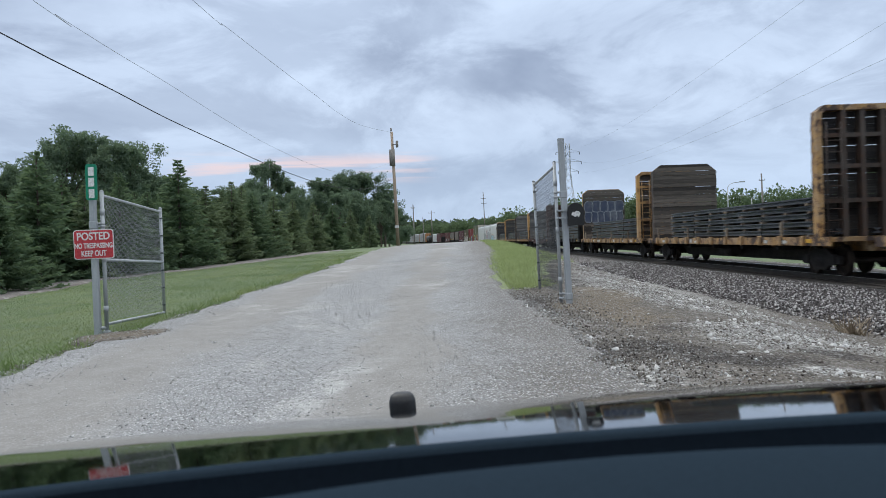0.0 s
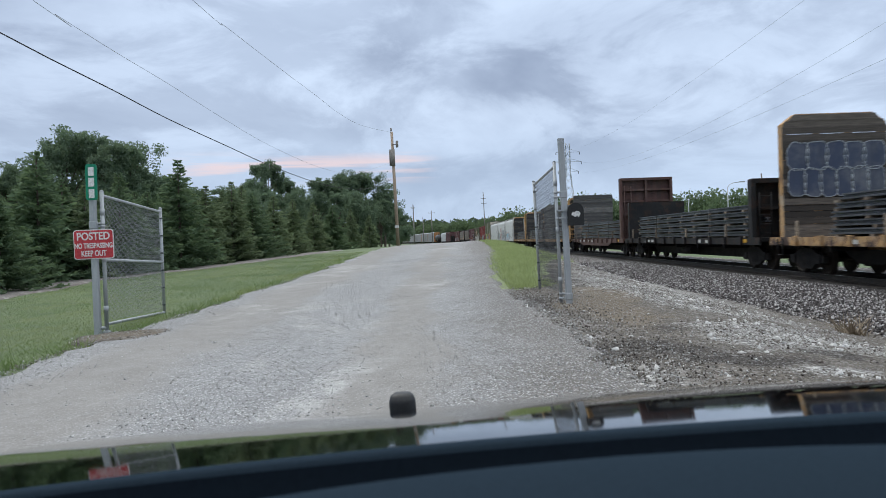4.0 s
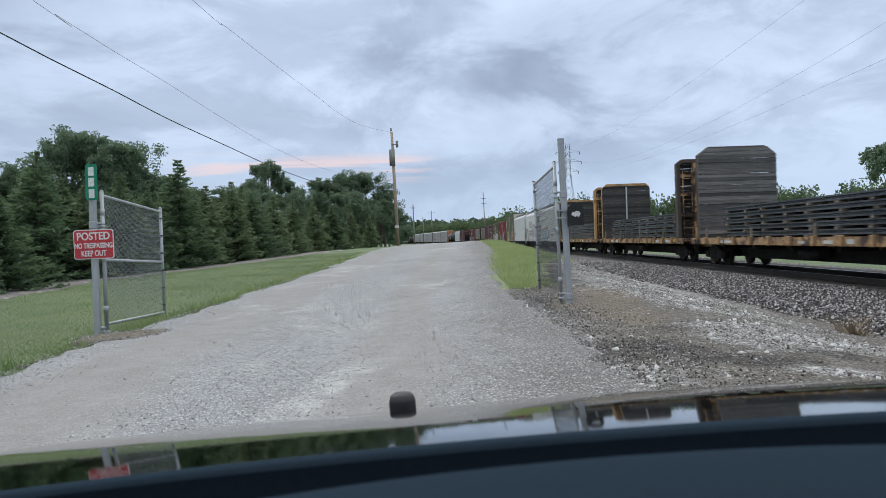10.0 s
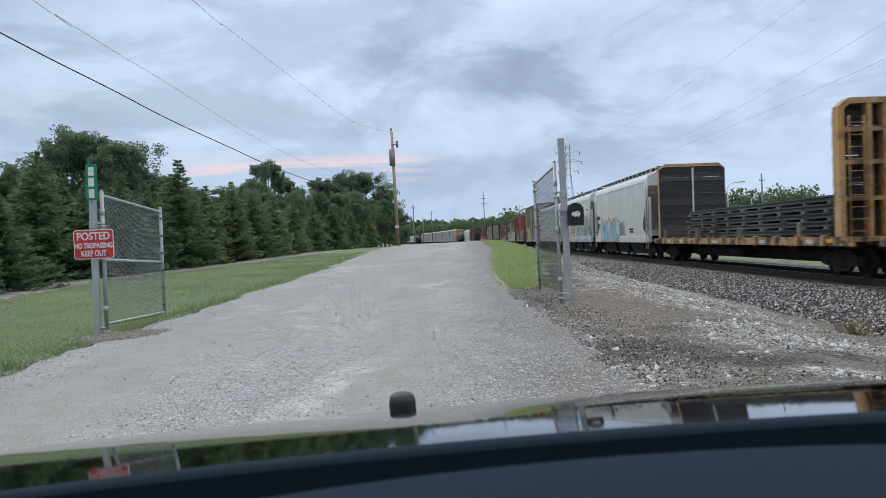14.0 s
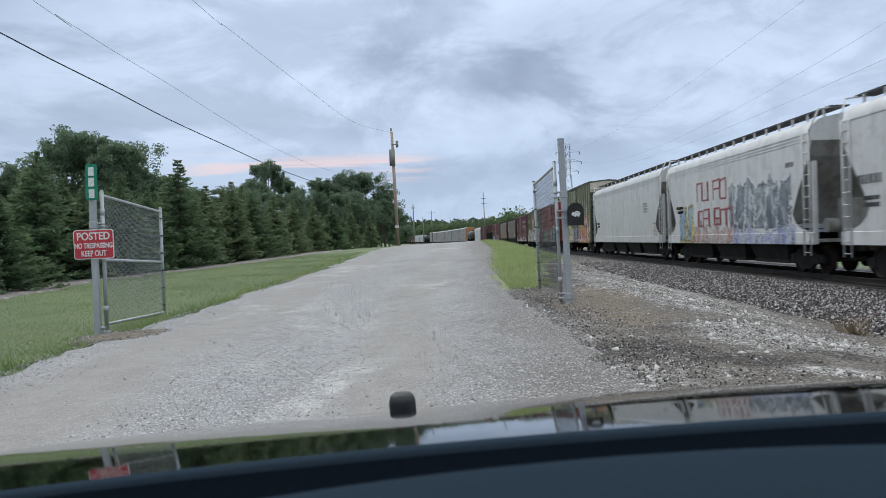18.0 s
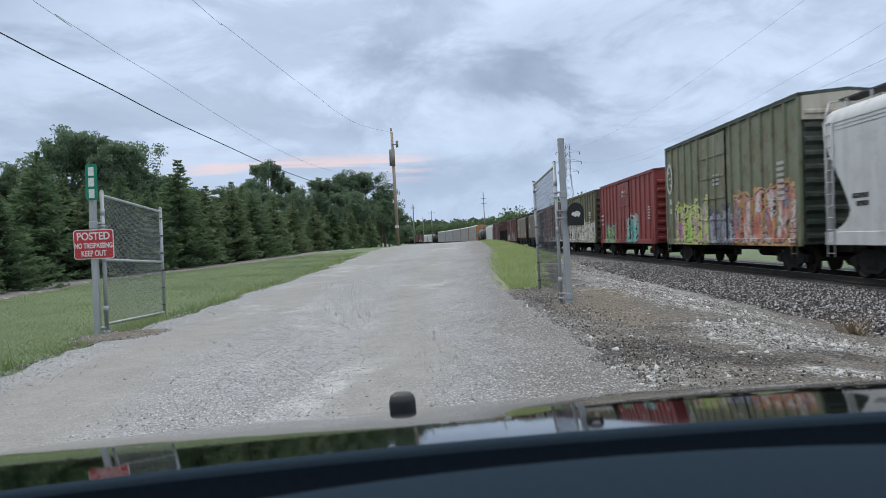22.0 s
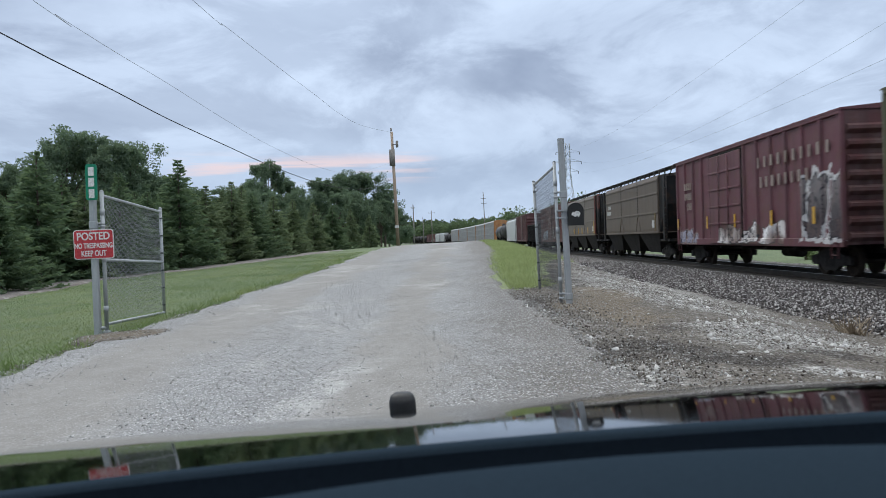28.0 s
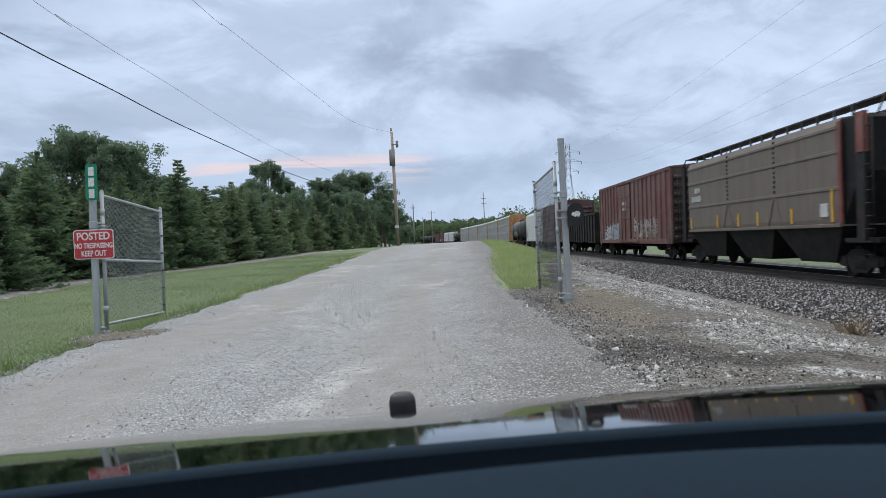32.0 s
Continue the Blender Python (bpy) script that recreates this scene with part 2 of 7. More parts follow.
def car_paint(name, base, dirt, rough=0.55, tags=(), rust=0.25, fade=(0.35, 0.35, 0.33), chalk=0.2, scale=1.0, scabs=0.0):
    """Weathered freight car paint: streaks that run down, chalky fading, rust, and sprayed lettering shapes.
    tags: (y0, y1, z0, z1, colours, size, seed)."""
    n = Nodes(name, rough)
    streak = n.step(n.noise(1.0, 5, 0.6, stretch=(3.0, 3.0, 0.22)), 0.38, 0.72)
    blot = n.step(n.noise(0.9 * scale, 5, 0.65), 0.40, 0.70)
    fine = n.noise(22, 3, 0.6)
    col = n.mix(n.math("MULTIPLY", blot, chalk), base, fade)
    col = n.mix(n.math("MULTIPLY", streak, 0.72), col, dirt)
    col = n.mix(n.math("MULTIPLY", n.step(n.noise(2.6, 5, 0.7, stretch=(6, 6, 0.35), shift=(2, 7, 0)), 0.56, 0.74), 0.45), col, (0.045, 0.035, 0.03))
    col = n.mix(n.math("MULTIPLY", n.step(n.noise(1.9 * scale, 6, 0.72, shift=(4, 2, 1)), 0.50, 0.62), rust), col, (0.10, 0.045, 0.025))
    if scabs:
        scab = n.step(n.noise(1.5, 5, 0.7, stretch=(1, 1, 0.8), shift=(7, 1, 3)), 0.50, 0.56)
        col = n.mix(n.math("MULTIPLY", scab, scabs), col, (0.055, 0.032, 0.024))
        col = n.mix(n.math("MULTIPLY", n.step(n.noise(0.9, 4, 0.6, shift=(1, 5, 9)), 0.60, 0.66), 0.6), col, (0.42, 0.37, 0.29))
    x, y, z = n.xyz()
    for y0, y1, z0, z1, colours, size, seed in tags:
        wob = n.noise(1.3, 3, 0.5, shift=(seed, seed, 0))
        bend = n.math("SUBTRACT", n.noise(1.6 * size, 3, 0.55, stretch=(0.01, 1.0, 0.9), shift=(seed * 1.7, seed, 0)), 0.5)
        slant = n.math("ADD", n.math("DIVIDE", n.math("ADD", y, n.math("MULTIPLY", z, 0.22)), 1.55 / size), n.math("MULTIPLY", bend, 0.9))
        along = n.math("MULTIPLY", n.math("ABSOLUTE", n.math("SUBTRACT", n.math("FRACT", slant), 0.5)), 2.0)
        low, high = z0, n.math("ADD", z1 + 0.12, n.math("MULTIPLY", n.math("SUBTRACT", wob, 0.5), 1.2))
        rise_in = n.math("DIVIDE", n.math("SUBTRACT", z, low), n.math("SUBTRACT", high, low))
        upright = n.math("MULTIPLY", n.math("ABSOLUTE", n.math("SUBTRACT", rise_in, 0.48)), 2.0)
        form = n.math("ADD", n.math("MAXIMUM", along, upright), n.math("MULTIPLY", bend, 0.7))
        inner = n.noise(size * 1.5, 2.0, 0.5, stretch=(0.01, 1.0, 0.8), distort=1.4, shift=(seed, 3.0, 1))
        hue = n.noise(size * 0.5, 2.0, 0.5, stretch=(0.01, 1.0, 0.8), distort=0.8, shift=(seed, 9.0, 1))
        fill = n.ramp(n.step(hue, 0.30, 0.70), colours[:-1], False)
        fill = n.mix(n.math("MULTIPLY", n.step(rise_in, 0.2, 0.95), 0.30), fill, n.mix(0.5, fill, (0.75, 0.75, 0.75)))
        stroke = n.math("LESS_THAN", n.math("ABSOLUTE", n.math("SUBTRACT", inner, 0.5)), 0.022)
        fill = n.mix(n.math("MULTIPLY", stroke, 0.9), fill, (0.022, 0.022, 0.03))
        fill = n.mix(n.math("GREATER_THAN", form, 0.80), fill, (0.022, 0.022, 0.03))
        fill = n.mix(n.math("GREATER_THAN", form, 0.86), fill, colours[-1])
        m = n.math("LESS_THAN", form, 0.99)
        m = n.math("MULTIPLY", m, n.math("GREATER_THAN", z, z0 - 0.05))
        m = n.math("MULTIPLY", m, n.math("GREATER_THAN", n.math("ADD", y, n.math("MULTIPLY", wob, 0.6)), y0 + 0.3))
        m = n.math("MULTIPLY", m, n.math("LESS_THAN", n.math("ADD", y, n.math("MULTIPLY", wob, 0.6)), y1 + 0.3))
        m = n.math("MULTIPLY", m, n.math("LESS_THAN", x, 0.0))
        m = n.math("MULTIPLY", m, n.math("SUBTRACT", 1.0, n.math("MULTIPLY", streak, 0.3)))
        col = n.mix(m, col, fill)
    n.bump(fine, 0.15, 0.01)
    return n.done(col, n.math("ADD", rough - 0.1, n.math("MULTIPLY", fine, 0.2)))


def ground_material(name, c, bumpy=0.5, size=60.0, warm=(0.2, 0.17, 0.13), patch=0.4):
    """Stony or earthy ground in four tones: grains, and wide patches."""
    n = Nodes(name, 0.95)
    wide = n.step(n.noise(0.33, 5, 0.6, distort=0.6), 0.38, 0.64)
    mid = n.noise(2.4, 5, 0.65)
    grain = n.voronoi(size, out=1)
    tone = n.t.nodes.new("ShaderNodeSeparateColor")
    n.t.links.new(grain, tone.inputs[0])
    col = n.mix(n.math("MULTIPLY", wide, patch), c, warm)
    col = n.mix(n.step(mid, 0.35, 0.7), n.mix(0.35, col, (0.03, 0.03, 0.03)), col)
    col = n.mix(n.math("MULTIPLY", tone.outputs[0], 0.5), col, n.mix(0.5, col, (0.02, 0.02, 0.02)))
    col = n.mix(n.math("MULTIPLY", n.step(tone.outputs[1], 0.8, 1.0), 0.5), col, (0.62, 0.62, 0.60))
    h = n.math("ADD", n.voronoi(size), n.math("MULTIPLY", n.noise(14, 4), 0.8))
    n.bump(h, bumpy, 0.02)
    return n.done(col)


def drive_material():
    """Crushed limestone: two tan wheel tracks, paler loose stone between, and a stony grey-brown right edge."""
    n = Nodes("limestone_gravel", 0.95)
    x, y, z = n.xyz()
    sway = n.math("MULTIPLY", n.math("SUBTRACT", n.noise(0.7, 6, 0.7, stretch=(1.0, 0.45, 1), shift=(5, 1, 0)), 0.5), 2.2)
    across = n.math("ADD", x, sway)
    one = n.step(n.math("ABSOLUTE", n.math("ADD", across, 0.55)), 0.20, 0.62)
    two = n.step(n.math("ABSOLUTE", n.math("ADD", across, 2.85)), 0.35, 0.95)
    pale = n.math("MULTIPLY", one, two)
    chalky = n.step(n.noise(0.55, 6, 0.68, stretch=(1.0, 0.5, 1), shift=(8, 3, 0), distort=0.5), 0.52, 0.64)
    grain = n.t.nodes.new("ShaderNodeSeparateColor")
    n.t.links.new(n.voronoi(96, out=1), grain.inputs[0])
    col = n.mix(pale, (0.252, 0.244, 0.234), (0.276, 0.283, 0.292))
    col = n.mix(n.math("MULTIPLY", chalky, 0.6), col, (0.42, 0.415, 0.405))
    col = n.mix(n.step(n.noise(3.0, 5, 0.7), 0.30, 0.72), n.mix(0.22, col, (0.06, 0.05, 0.04)), col)
    # a chalky scrape of fines
    lane = n.math("ABSOLUTE", n.math("ADD", n.math("SUBTRACT", x, n.math("MULTIPLY", n.math("SUBTRACT", y, 4.6), 0.24)), n.math("ADD", 1.15, n.math("MULTIPLY", n.math("SUBTRACT", n.noise(2.2, 5, 0.7, shift=(6, 6, 0)), 0.5), 0.7))))
    scrape = n.math("MULTIPLY", n.math("SUBTRACT", 1.0, n.step(lane, 0.06, 0.26)), n.math("MULTIPLY", n.step(y, 4.3, 5.0), n.math("SUBTRACT", 1.0, n.step(y, 5.6, 7.2))))
    col = n.mix(n.math("MULTIPLY", scrape, n.step(n.noise(4.0, 6, 0.7, shift=(1, 9, 0)), 0.30, 0.70)), col, (0.43, 0.43, 0.422))
    # dirt carried in from the right side
    soil = n.math("ADD", n.math("ADD", x, n.math("MULTIPLY", y, -0.012)), n.math("MULTIPLY", n.math("SUBTRACT", n.noise(0.9, 7, 0.75, shift=(2, 8, 0)), 0.5), 2.0))
    soil = n.step(n.math("ADD", soil, n.math("MULTIPLY", n.math("SUBTRACT", grain.outputs[2], 0.5), 0.7)), -0.30, 0.85)
    col = n.mix(n.math("MULTIPLY", soil, 0.92), col, (0.118, 0.106, 0.094))
    dark = n.math("ADD", n.math("ADD", 0.16, n.math("MULTIPLY", pale, 0.38)), n.math("MULTIPLY", soil, 0.35))
    col = n.mix(n.math("MULTIPLY", grain.outputs[0], dark), col, (0.10, 0.092, 0.085))
    col = n.mix(n.math("MULTIPLY", n.step(grain.outputs[1], 0.72, 1.0), n.math("ADD", 0.2, n.math("MULTIPLY", pale, 0.50))), col, (0.60, 0.605, 0.605))
    n.bump(n.math("ADD", n.voronoi(75), n.math("MULTIPLY", n.noise(16, 4), 0.8)), 0.30, 0.010)
    return n.done(col)


GRAVEL = drive_material()


def blobs(spots, x, y):
    """How far each place lies inside soft round spots (x, y, half width, half length, weight), summed."""
    total = 0.0
    for cx, cy, rx, ry, k in spots:
        total = total + k * np.exp(-((x - cx) / rx) ** 2 - ((y - cy) / ry) ** 2)
    return total


# where crushed limestone was spilled, where sand shows, and where the soil lies bare
PALE_SPOTS = ((3.0, 12.6, 0.75, 1.8, 1.5), (3.6, 15.0, 0.9, 2.4, 1.4), (4.6, 20, 1.2, 4, 1.4), (5.6, 31, 1.3, 12, 1.4), (3.05, 10.4, 0.40, 0.8, 1.1), (3.9, 10.8, 0.9, 0.9, 1.2), (2.75, 7.3, 0.40, 0.7, 1.1), (3.7, 7.6, 0.9, 0.8, 1.1), (2.65, 5.35, 0.55, 0.20, 0.85), (0.95, 5.3, 0.45, 0.6, 0.9), (0.75, 7.0, 0.42, 1.8, 0.9), (0.85, 9.6, 0.25, 1.2, 0.6))
SAND_SPOTS = ((1.85, 9.0, 0.45, 1.3, 1.0), (2.15, 11.2, 0.5, 1.2, 0.7), (1.35, 9.6, 0.25, 0.35, 0.8), (-3.98, 9.45, 0.6, 0.6, 0.7))
SOIL_SPOTS = ((2.15, 5.85, 0.45, 0.25, 1.1), (1.6, 6.5, 0.65, 0.40, 0.9), (2.05, 14.5, 0.35, 2.2, 0.9), (1.02, 9.8, 0.20, 1.2, 0.9), (2.1, 7.6, 0.4, 0.30, 0.5), (3.2, 6.4, 0.5, 0.25, 0.7))


def dirt_material():
    """Trodden earth: dark damp soil, sandy patches and pale stony drifts."""
    n = Nodes("trodden_dirt", 0.95)
    x, y, z = n.xyz()
    wx = n.math("ADD", x, n.math("MULTIPLY", n.math("SUBTRACT", n.noise(1.6, 5, 0.65, shift=(1, 2, 0)), 0.5), 1.1))
    wy = n.math("ADD", y, n.math("MULTIPLY", n.math("SUBTRACT", n.noise(1.2, 5, 0.65, shift=(7, 5, 0)), 0.5), 1.8))

    def field(spots):
        total = 0.0
        for cx, cy, rx, ry, k in spots:
            a = n.math("DIVIDE", n.math("SUBTRACT", wx, cx), rx)
            b = n.math("DIVIDE", n.math("SUBTRACT", wy, cy), ry)
            d = n.math("ADD", n.math("MULTIPLY", a, a), n.math("MULTIPLY", b, b))
            total = n.math("ADD", total, n.math("MULTIPLY", n.math("EXPONENT", n.math("MULTIPLY", d, -1.0)), k))
        return total
    wide = n.noise(0.9, 7, 0.70, shift=(3, 3, 0), distort=0.5)
    crumb = n.noise(5.5, 7, 0.75, shift=(2, 6, 0))
    pale = n.step(n.math("ADD", n.math("MULTIPLY", field(PALE_SPOTS), 0.55), n.math("ADD", n.math("MULTIPLY", wide, 0.8), n.math("MULTIPLY", crumb, 0.7))), 0.80, 1.20)
    soil = n.step(n.math("ADD", n.math("MULTIPLY", field(SOIL_SPOTS), 0.6), n.math("ADD", n.noise(1.4, 6, 0.7, shift=(11, 2, 0)), n.math("MULTIPLY", crumb, 0.4))), 0.72, 1.10)
    sandy = n.step(n.math("ADD", field(SAND_SPOTS), n.math("MULTIPLY", n.noise(1.1, 5, 0.6, shift=(3, 14, 0)), 0.6)), 0.48, 0.95)
    grain = n.t.nodes.new("ShaderNodeSeparateColor")
    n.t.links.new(n.voronoi(58, out=1), grain.inputs[0])
    lump = n.t.nodes.new("ShaderNodeSeparateColor")
    n.t.links.new(n.voronoi(24, out=1, shift=(3, 1, 0)), lump.inputs[0])
    col = n.mix(n.step(crumb, 0.35, 0.65), (0.120, 0.100, 0.082), (0.225, 0.198, 0.166))
    col = n.mix(n.math("MULTIPLY", soil, 0.85), col, (0.034, 0.026, 0.021))
    col = n.mix(n.math("MULTIPLY", pale, 0.8), col, (0.32, 0.312, 0.295))
    col = n.mix(n.math("MULTIPLY", sandy, 0.75), col, (0.235, 0.185, 0.125))
    col = n.mix(n.math("MULTIPLY", grain.outputs[0], 0.75), col, n.mix(0.85, col, (0.01, 0.009, 0.008)))
    bright = n.math("MULTIPLY", n.step(grain.outputs[1], 0.74, 0.92), n.math("ADD", 0.30, n.math("MULTIPLY", pale, 0.65)))
    col = n.mix(bright, col, (0.52, 0.515, 0.50))
    col = n.mix(n.math("MULTIPLY", n.step(lump.outputs[1], 0.86, 0.93), n.math("ADD", 0.10, n.math("MULTIPLY", pale, 0.75))), col, (0.56, 0.55, 0.53))
    n.bump(n.math("ADD", n.voronoi(40), n.math("MULTIPLY", n.noise(7, 6, 0.65), 1.8)), 0.9, 0.03)
    return n.done(col)


DIRT = dirt_material()


def ballast_material():
    """Crushed stone bed, black with oil and brake dust between and beside the rails; shade under the cars is painted
    in.
    """
    n = Nodes("ballast_bed", 0.95)
    grain = n.t.nodes.new("ShaderNodeSeparateColor")
    n.t.links.new(n.voronoi(18, out=1), grain.inputs[0])
    x, y, z = n.xyz()
    col = n.mix(grain.outputs[0], (0.035, 0.030, 0.029), (0.12, 0.105, 0.10))
    col = n.mix(n.math("MULTIPLY", n.step(grain.outputs[1], 0.80, 0.92), 0.8), col, (0.50, 0.485, 0.475))
    # centred beyond the track, so the shade below the cars is painted in too
    oil_and_shade = n.math("ADD", n.math("ABSOLUTE", n.math("SUBTRACT", x, TRACK_X + 0.8)), n.math("MULTIPLY", n.math("SUBTRACT", n.noise(2.0, 5, 0.7), 0.5), 0.8))
    near = n.math("SUBTRACT", 1.0, n.step(oil_and_shade, 2.5, 3.05))
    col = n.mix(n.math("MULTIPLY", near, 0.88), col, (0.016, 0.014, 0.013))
    n.bump(n.math("ADD", n.voronoi(18), n.math("MULTIPLY", n.noise(14, 4), 0.6)), 0.9, 0.03)
    return n.done(col)


TRACK_X = 12.15
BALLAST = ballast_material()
MULCH = ground_material("mulch", (0.25, 0.22, 0.205), 0.9, 20, (0.15, 0.125, 0.11), 0.7)


def grass_material(name, c1, c2, dry):
    n = Nodes(name, 0.9)
    a = n.step(n.noise(0.5, 5, 0.6), 0.35, 0.68)
    b = n.noise(40, 3, 0.7)
    col = n.mix(a, c1, c2)
    # wilder, yellower grass between the drive and the track
    x, y, z = n.xyz()
    wild = n.math("MULTIPLY", n.step(x, 0.3, 0.9), n.math("SUBTRACT", 1.0, n.step(x, 7.0, 9.0)))
    col = n.mix(wild, col, (0.31, 0.375, 0.17))
    col = n.mix(n.math("MULTIPLY", n.step(n.noise(1.7, 4, 0.6, shift=(3, 3, 0)), 0.58, 0.75), 0.6), col, dry)
    col = n.mix(n.step(b, 0.3, 0.75), n.mix(0.55, col, (0.01, 0.015, 0.005)), col)
    n.bump(b, 0.8, 0.03)
    return n.done(col)


LAWN = grass_material("lawn", (0.135, 0.190, 0.092), (0.19, 0.245, 0.115), (0.27, 0.25, 0.155))


def leaf_material(name, dark, light, random_tone=0.7, clump_size=2.6, clumped=0.5, patch=None):
    n = Nodes(name, 0.75)
    clump = n.step(n.noise(clump_size, 3, 0.6), 0.34, 0.68)
    r = n.math("ADD", n.math("MULTIPLY", n.island(), 1 - clumped), n.math("MULTIPLY", clump, clumped))
    col = n.mix(n.math("MULTIPLY", r, random_tone), dark, light)
    if patch:
        col = n.mix(n.math("MULTIPLY", n.step(n.noise(0.55, 4, 0.6, stretch=(1.6, 0.7, 1), shift=(4, 4, 0)), 0.44, 0.64), 0.7), col, patch)
    col = n.mix(n.math("MULTIPLY", n.random(), 0.22), col, n.mix(0.75, col, (0.012, 0.022, 0.018)))
    col = n.mix(n.step(n.noise(0.7, 3), 0.35, 0.7), n.mix(0.12, col, (0.005, 0.01, 0.005)), col)
    n.bsdf.inputs["Specular IOR Level"].default_value = 0.25
    # light shines through thin leaves
    thin = n.t.nodes.new("ShaderNodeBsdfTranslucent")
    n.put(n.mix(0.25, col, (0.20, 0.26, 0.06)), thin.inputs["Color"])
    both = n.t.nodes.new("ShaderNodeMixShader")
    both.inputs[0].default_value = 0.46
    n.t.links.new(n.bsdf.outputs[0], both.inputs[1])
    n.t.links.new(thin.outputs[0], both.inputs[2])
    n.t.links.new(both.outputs[0], n.t.nodes["Material Output"].inputs["Surface"])
    return n.done(col)


BLADE = leaf_material("grass_blades", (0.138, 0.215, 0.078), (0.205, 0.275, 0.105), 0.6, 1.2, 0.7, (0.285, 0.325, 0.128))
VERGE = leaf_material("verge_blades", (0.30, 0.365, 0.165), (0.46, 0.52, 0.255), 0.9, 1.6, 0.6)
NEEDLE = leaf_material("spruce_needles", (0.090, 0.150, 0.092), (0.225, 0.305, 0.170))
NEEDLE_PALE = leaf_material("pale_fir_needles", (0.140, 0.195, 0.115), (0.300, 0.365, 0.205))
LEAF = leaf_material("broad_leaves", (0.118, 0.178, 0.130), (0.255, 0.345, 0.220))
LEAF_FAR = leaf_material("far_leaves", (0.095, 0.145, 0.085), (0.185, 0.255, 0.140))
HILL = leaf_material("hill_leaves", (0.07, 0.105, 0.075), (0.11, 0.15, 0.10))
BARK = surface("bark", (0.09, 0.07, 0.055), (0.14, 0.115, 0.09), 0.9, 0, 3, 24, 0.6, (1, 1, 0.25))
GALV = surface("galvanised_steel", (0.34, 0.36, 0.375), (0.42, 0.44, 0.455), 0.5, 0.35, 4, 40, 0.03, (1, 1, 0.4), 0.0, 0.1)
# same galvanised wire twice; the right leaf's darker tone paints its look against sky
WIRE_PALE = surface("pale_mesh_wire", (0.22, 0.235, 0.245), (0.30, 0.315, 0.325), 0.5, 0.3, 4, 60, 0.0, (1, 1, 1), 0.0, 0.1)
WIRE_DIM = surface("dimmed_mesh_wire", (0.070, 0.075, 0.080), (0.115, 0.122, 0.128), 0.55, 0.3, 4, 60, 0.0, (1, 1, 1), 0.0, 0.1)
POLE_WOOD = surface("pole_wood", (0.36, 0.27, 0.20), (0.45, 0.35, 0.27), 0.85, 0, 1.5, 18, 0.5, (4, 4, 0.3))
POLE_GREY = surface("weathered_pole", (0.20, 0.18, 0.17), (0.28, 0.26, 0.24), 0.9, 0, 1.5, 18, 0.4, (4, 4, 0.3))
CABLE = surface("cable", (0.03, 0.03, 0.035), (0.05, 0.05, 0.055), 0.6, 0, 2, 20, 0.05)
CABLE_FAR = surface("far_bare_wire", (0.55, 0.58, 0.62), (0.62, 0.65, 0.69), 0.5, 0.0, 2, 20, 0.05)
CABLE_PALE = surface("bare_wire", (0.45, 0.47, 0.50), (0.50, 0.52, 0.55), 0.5, 0.3, 2, 20, 0.05)
RAIL_STEEL = surface("rail_steel", (0.024, 0.020, 0.018), (0.042, 0.033, 0.028), 0.6, 0.3, 3, 30, 0.2)
RAIL_TOP = surface("polished_rail", (0.42, 0.43, 0.45), (0.52, 0.53, 0.55), 0.3, 0.9, 3, 30, 0.05)
TIE_WOOD = surface("creosoted_tie", (0.028, 0.024, 0.021), (0.055, 0.046, 0.039), 0.95, 0, 2, 20, 0.6, (0.3, 4, 4), 0.4)
BLACK_STEEL = surface("sooty_steel", (0.018, 0.0172, 0.0172), (0.036, 0.032, 0.030), 0.75, 0.1, 2, 25, 0.3)
WHEEL_STEEL = surface("wheel_steel", (0.028, 0.023, 0.02), (0.055, 0.042, 0.034), 0.6, 0.3, 5, 30, 0.2)
for _m in (BLACK_STEEL, WHEEL_STEEL):
    _m.node_tree.nodes["Principled BSDF"].inputs["Specular IOR Level"].default_value = 0.15
SIGN_RED = surface("sign_red", (0.55, 0.035, 0.045), (0.50, 0.04, 0.05), 0.4, 0, 3, 40, 0.05)
SIGN_GREEN = surface("sign_green", (0.0, 0.20, 0.11), (0.0, 0.24, 0.13), 0.4, 0, 3, 40, 0.05)
SIGN_WHITE = surface("sign_white", (0.78, 0.78, 0.76), (0.70, 0.70, 0.69), 0.45, 0, 3, 40, 0.05)


# ---------------- the lie of the land ----------------
def smooth(a, b, v):
    t = np.clip((np.asarray(v, float) - a) / (b - a), 0, 1)
    return t * t * (3 - 2 * t)


def rise(y):
    """The drive climbs gently to a crest and falls again behind it."""
    y = np.asarray(y, float)
    u = np.clip(y, 36, 60)
    return 0.023 * np.clip(y, -25, 36) + 0.023 * (u - 36) - 0.023 / 24 * (u - 36) ** 2 - 0.023 * np.clip(y - 60, 0, 40)


def land(x, y):
    x, y = np.asarray(x, float), np.asarray(y, float)
    base = 0.112 + rise(y) + 0.03 * np.clip(x, -16, 1.4)
    base = base + (-0.4 - base) * smooth(62, 115, y)
    base = base - 0.06 * np.exp(-((x + 4.85) / 0.8) ** 2 - ((y - 12.9) / 1.3) ** 2)
    t = smooth(2.2, 6.8, x)
    z = base + (-0.45 - base) * t
    return z + 0.02 * np.sin(x * 1.3 + y * 0.7) * np.sin(y * 0.9 - x * 0.4) * (1 - smooth(60, 120, np.abs(y)))


CURVE_START, CURVE = 120.0, 4.86e-4


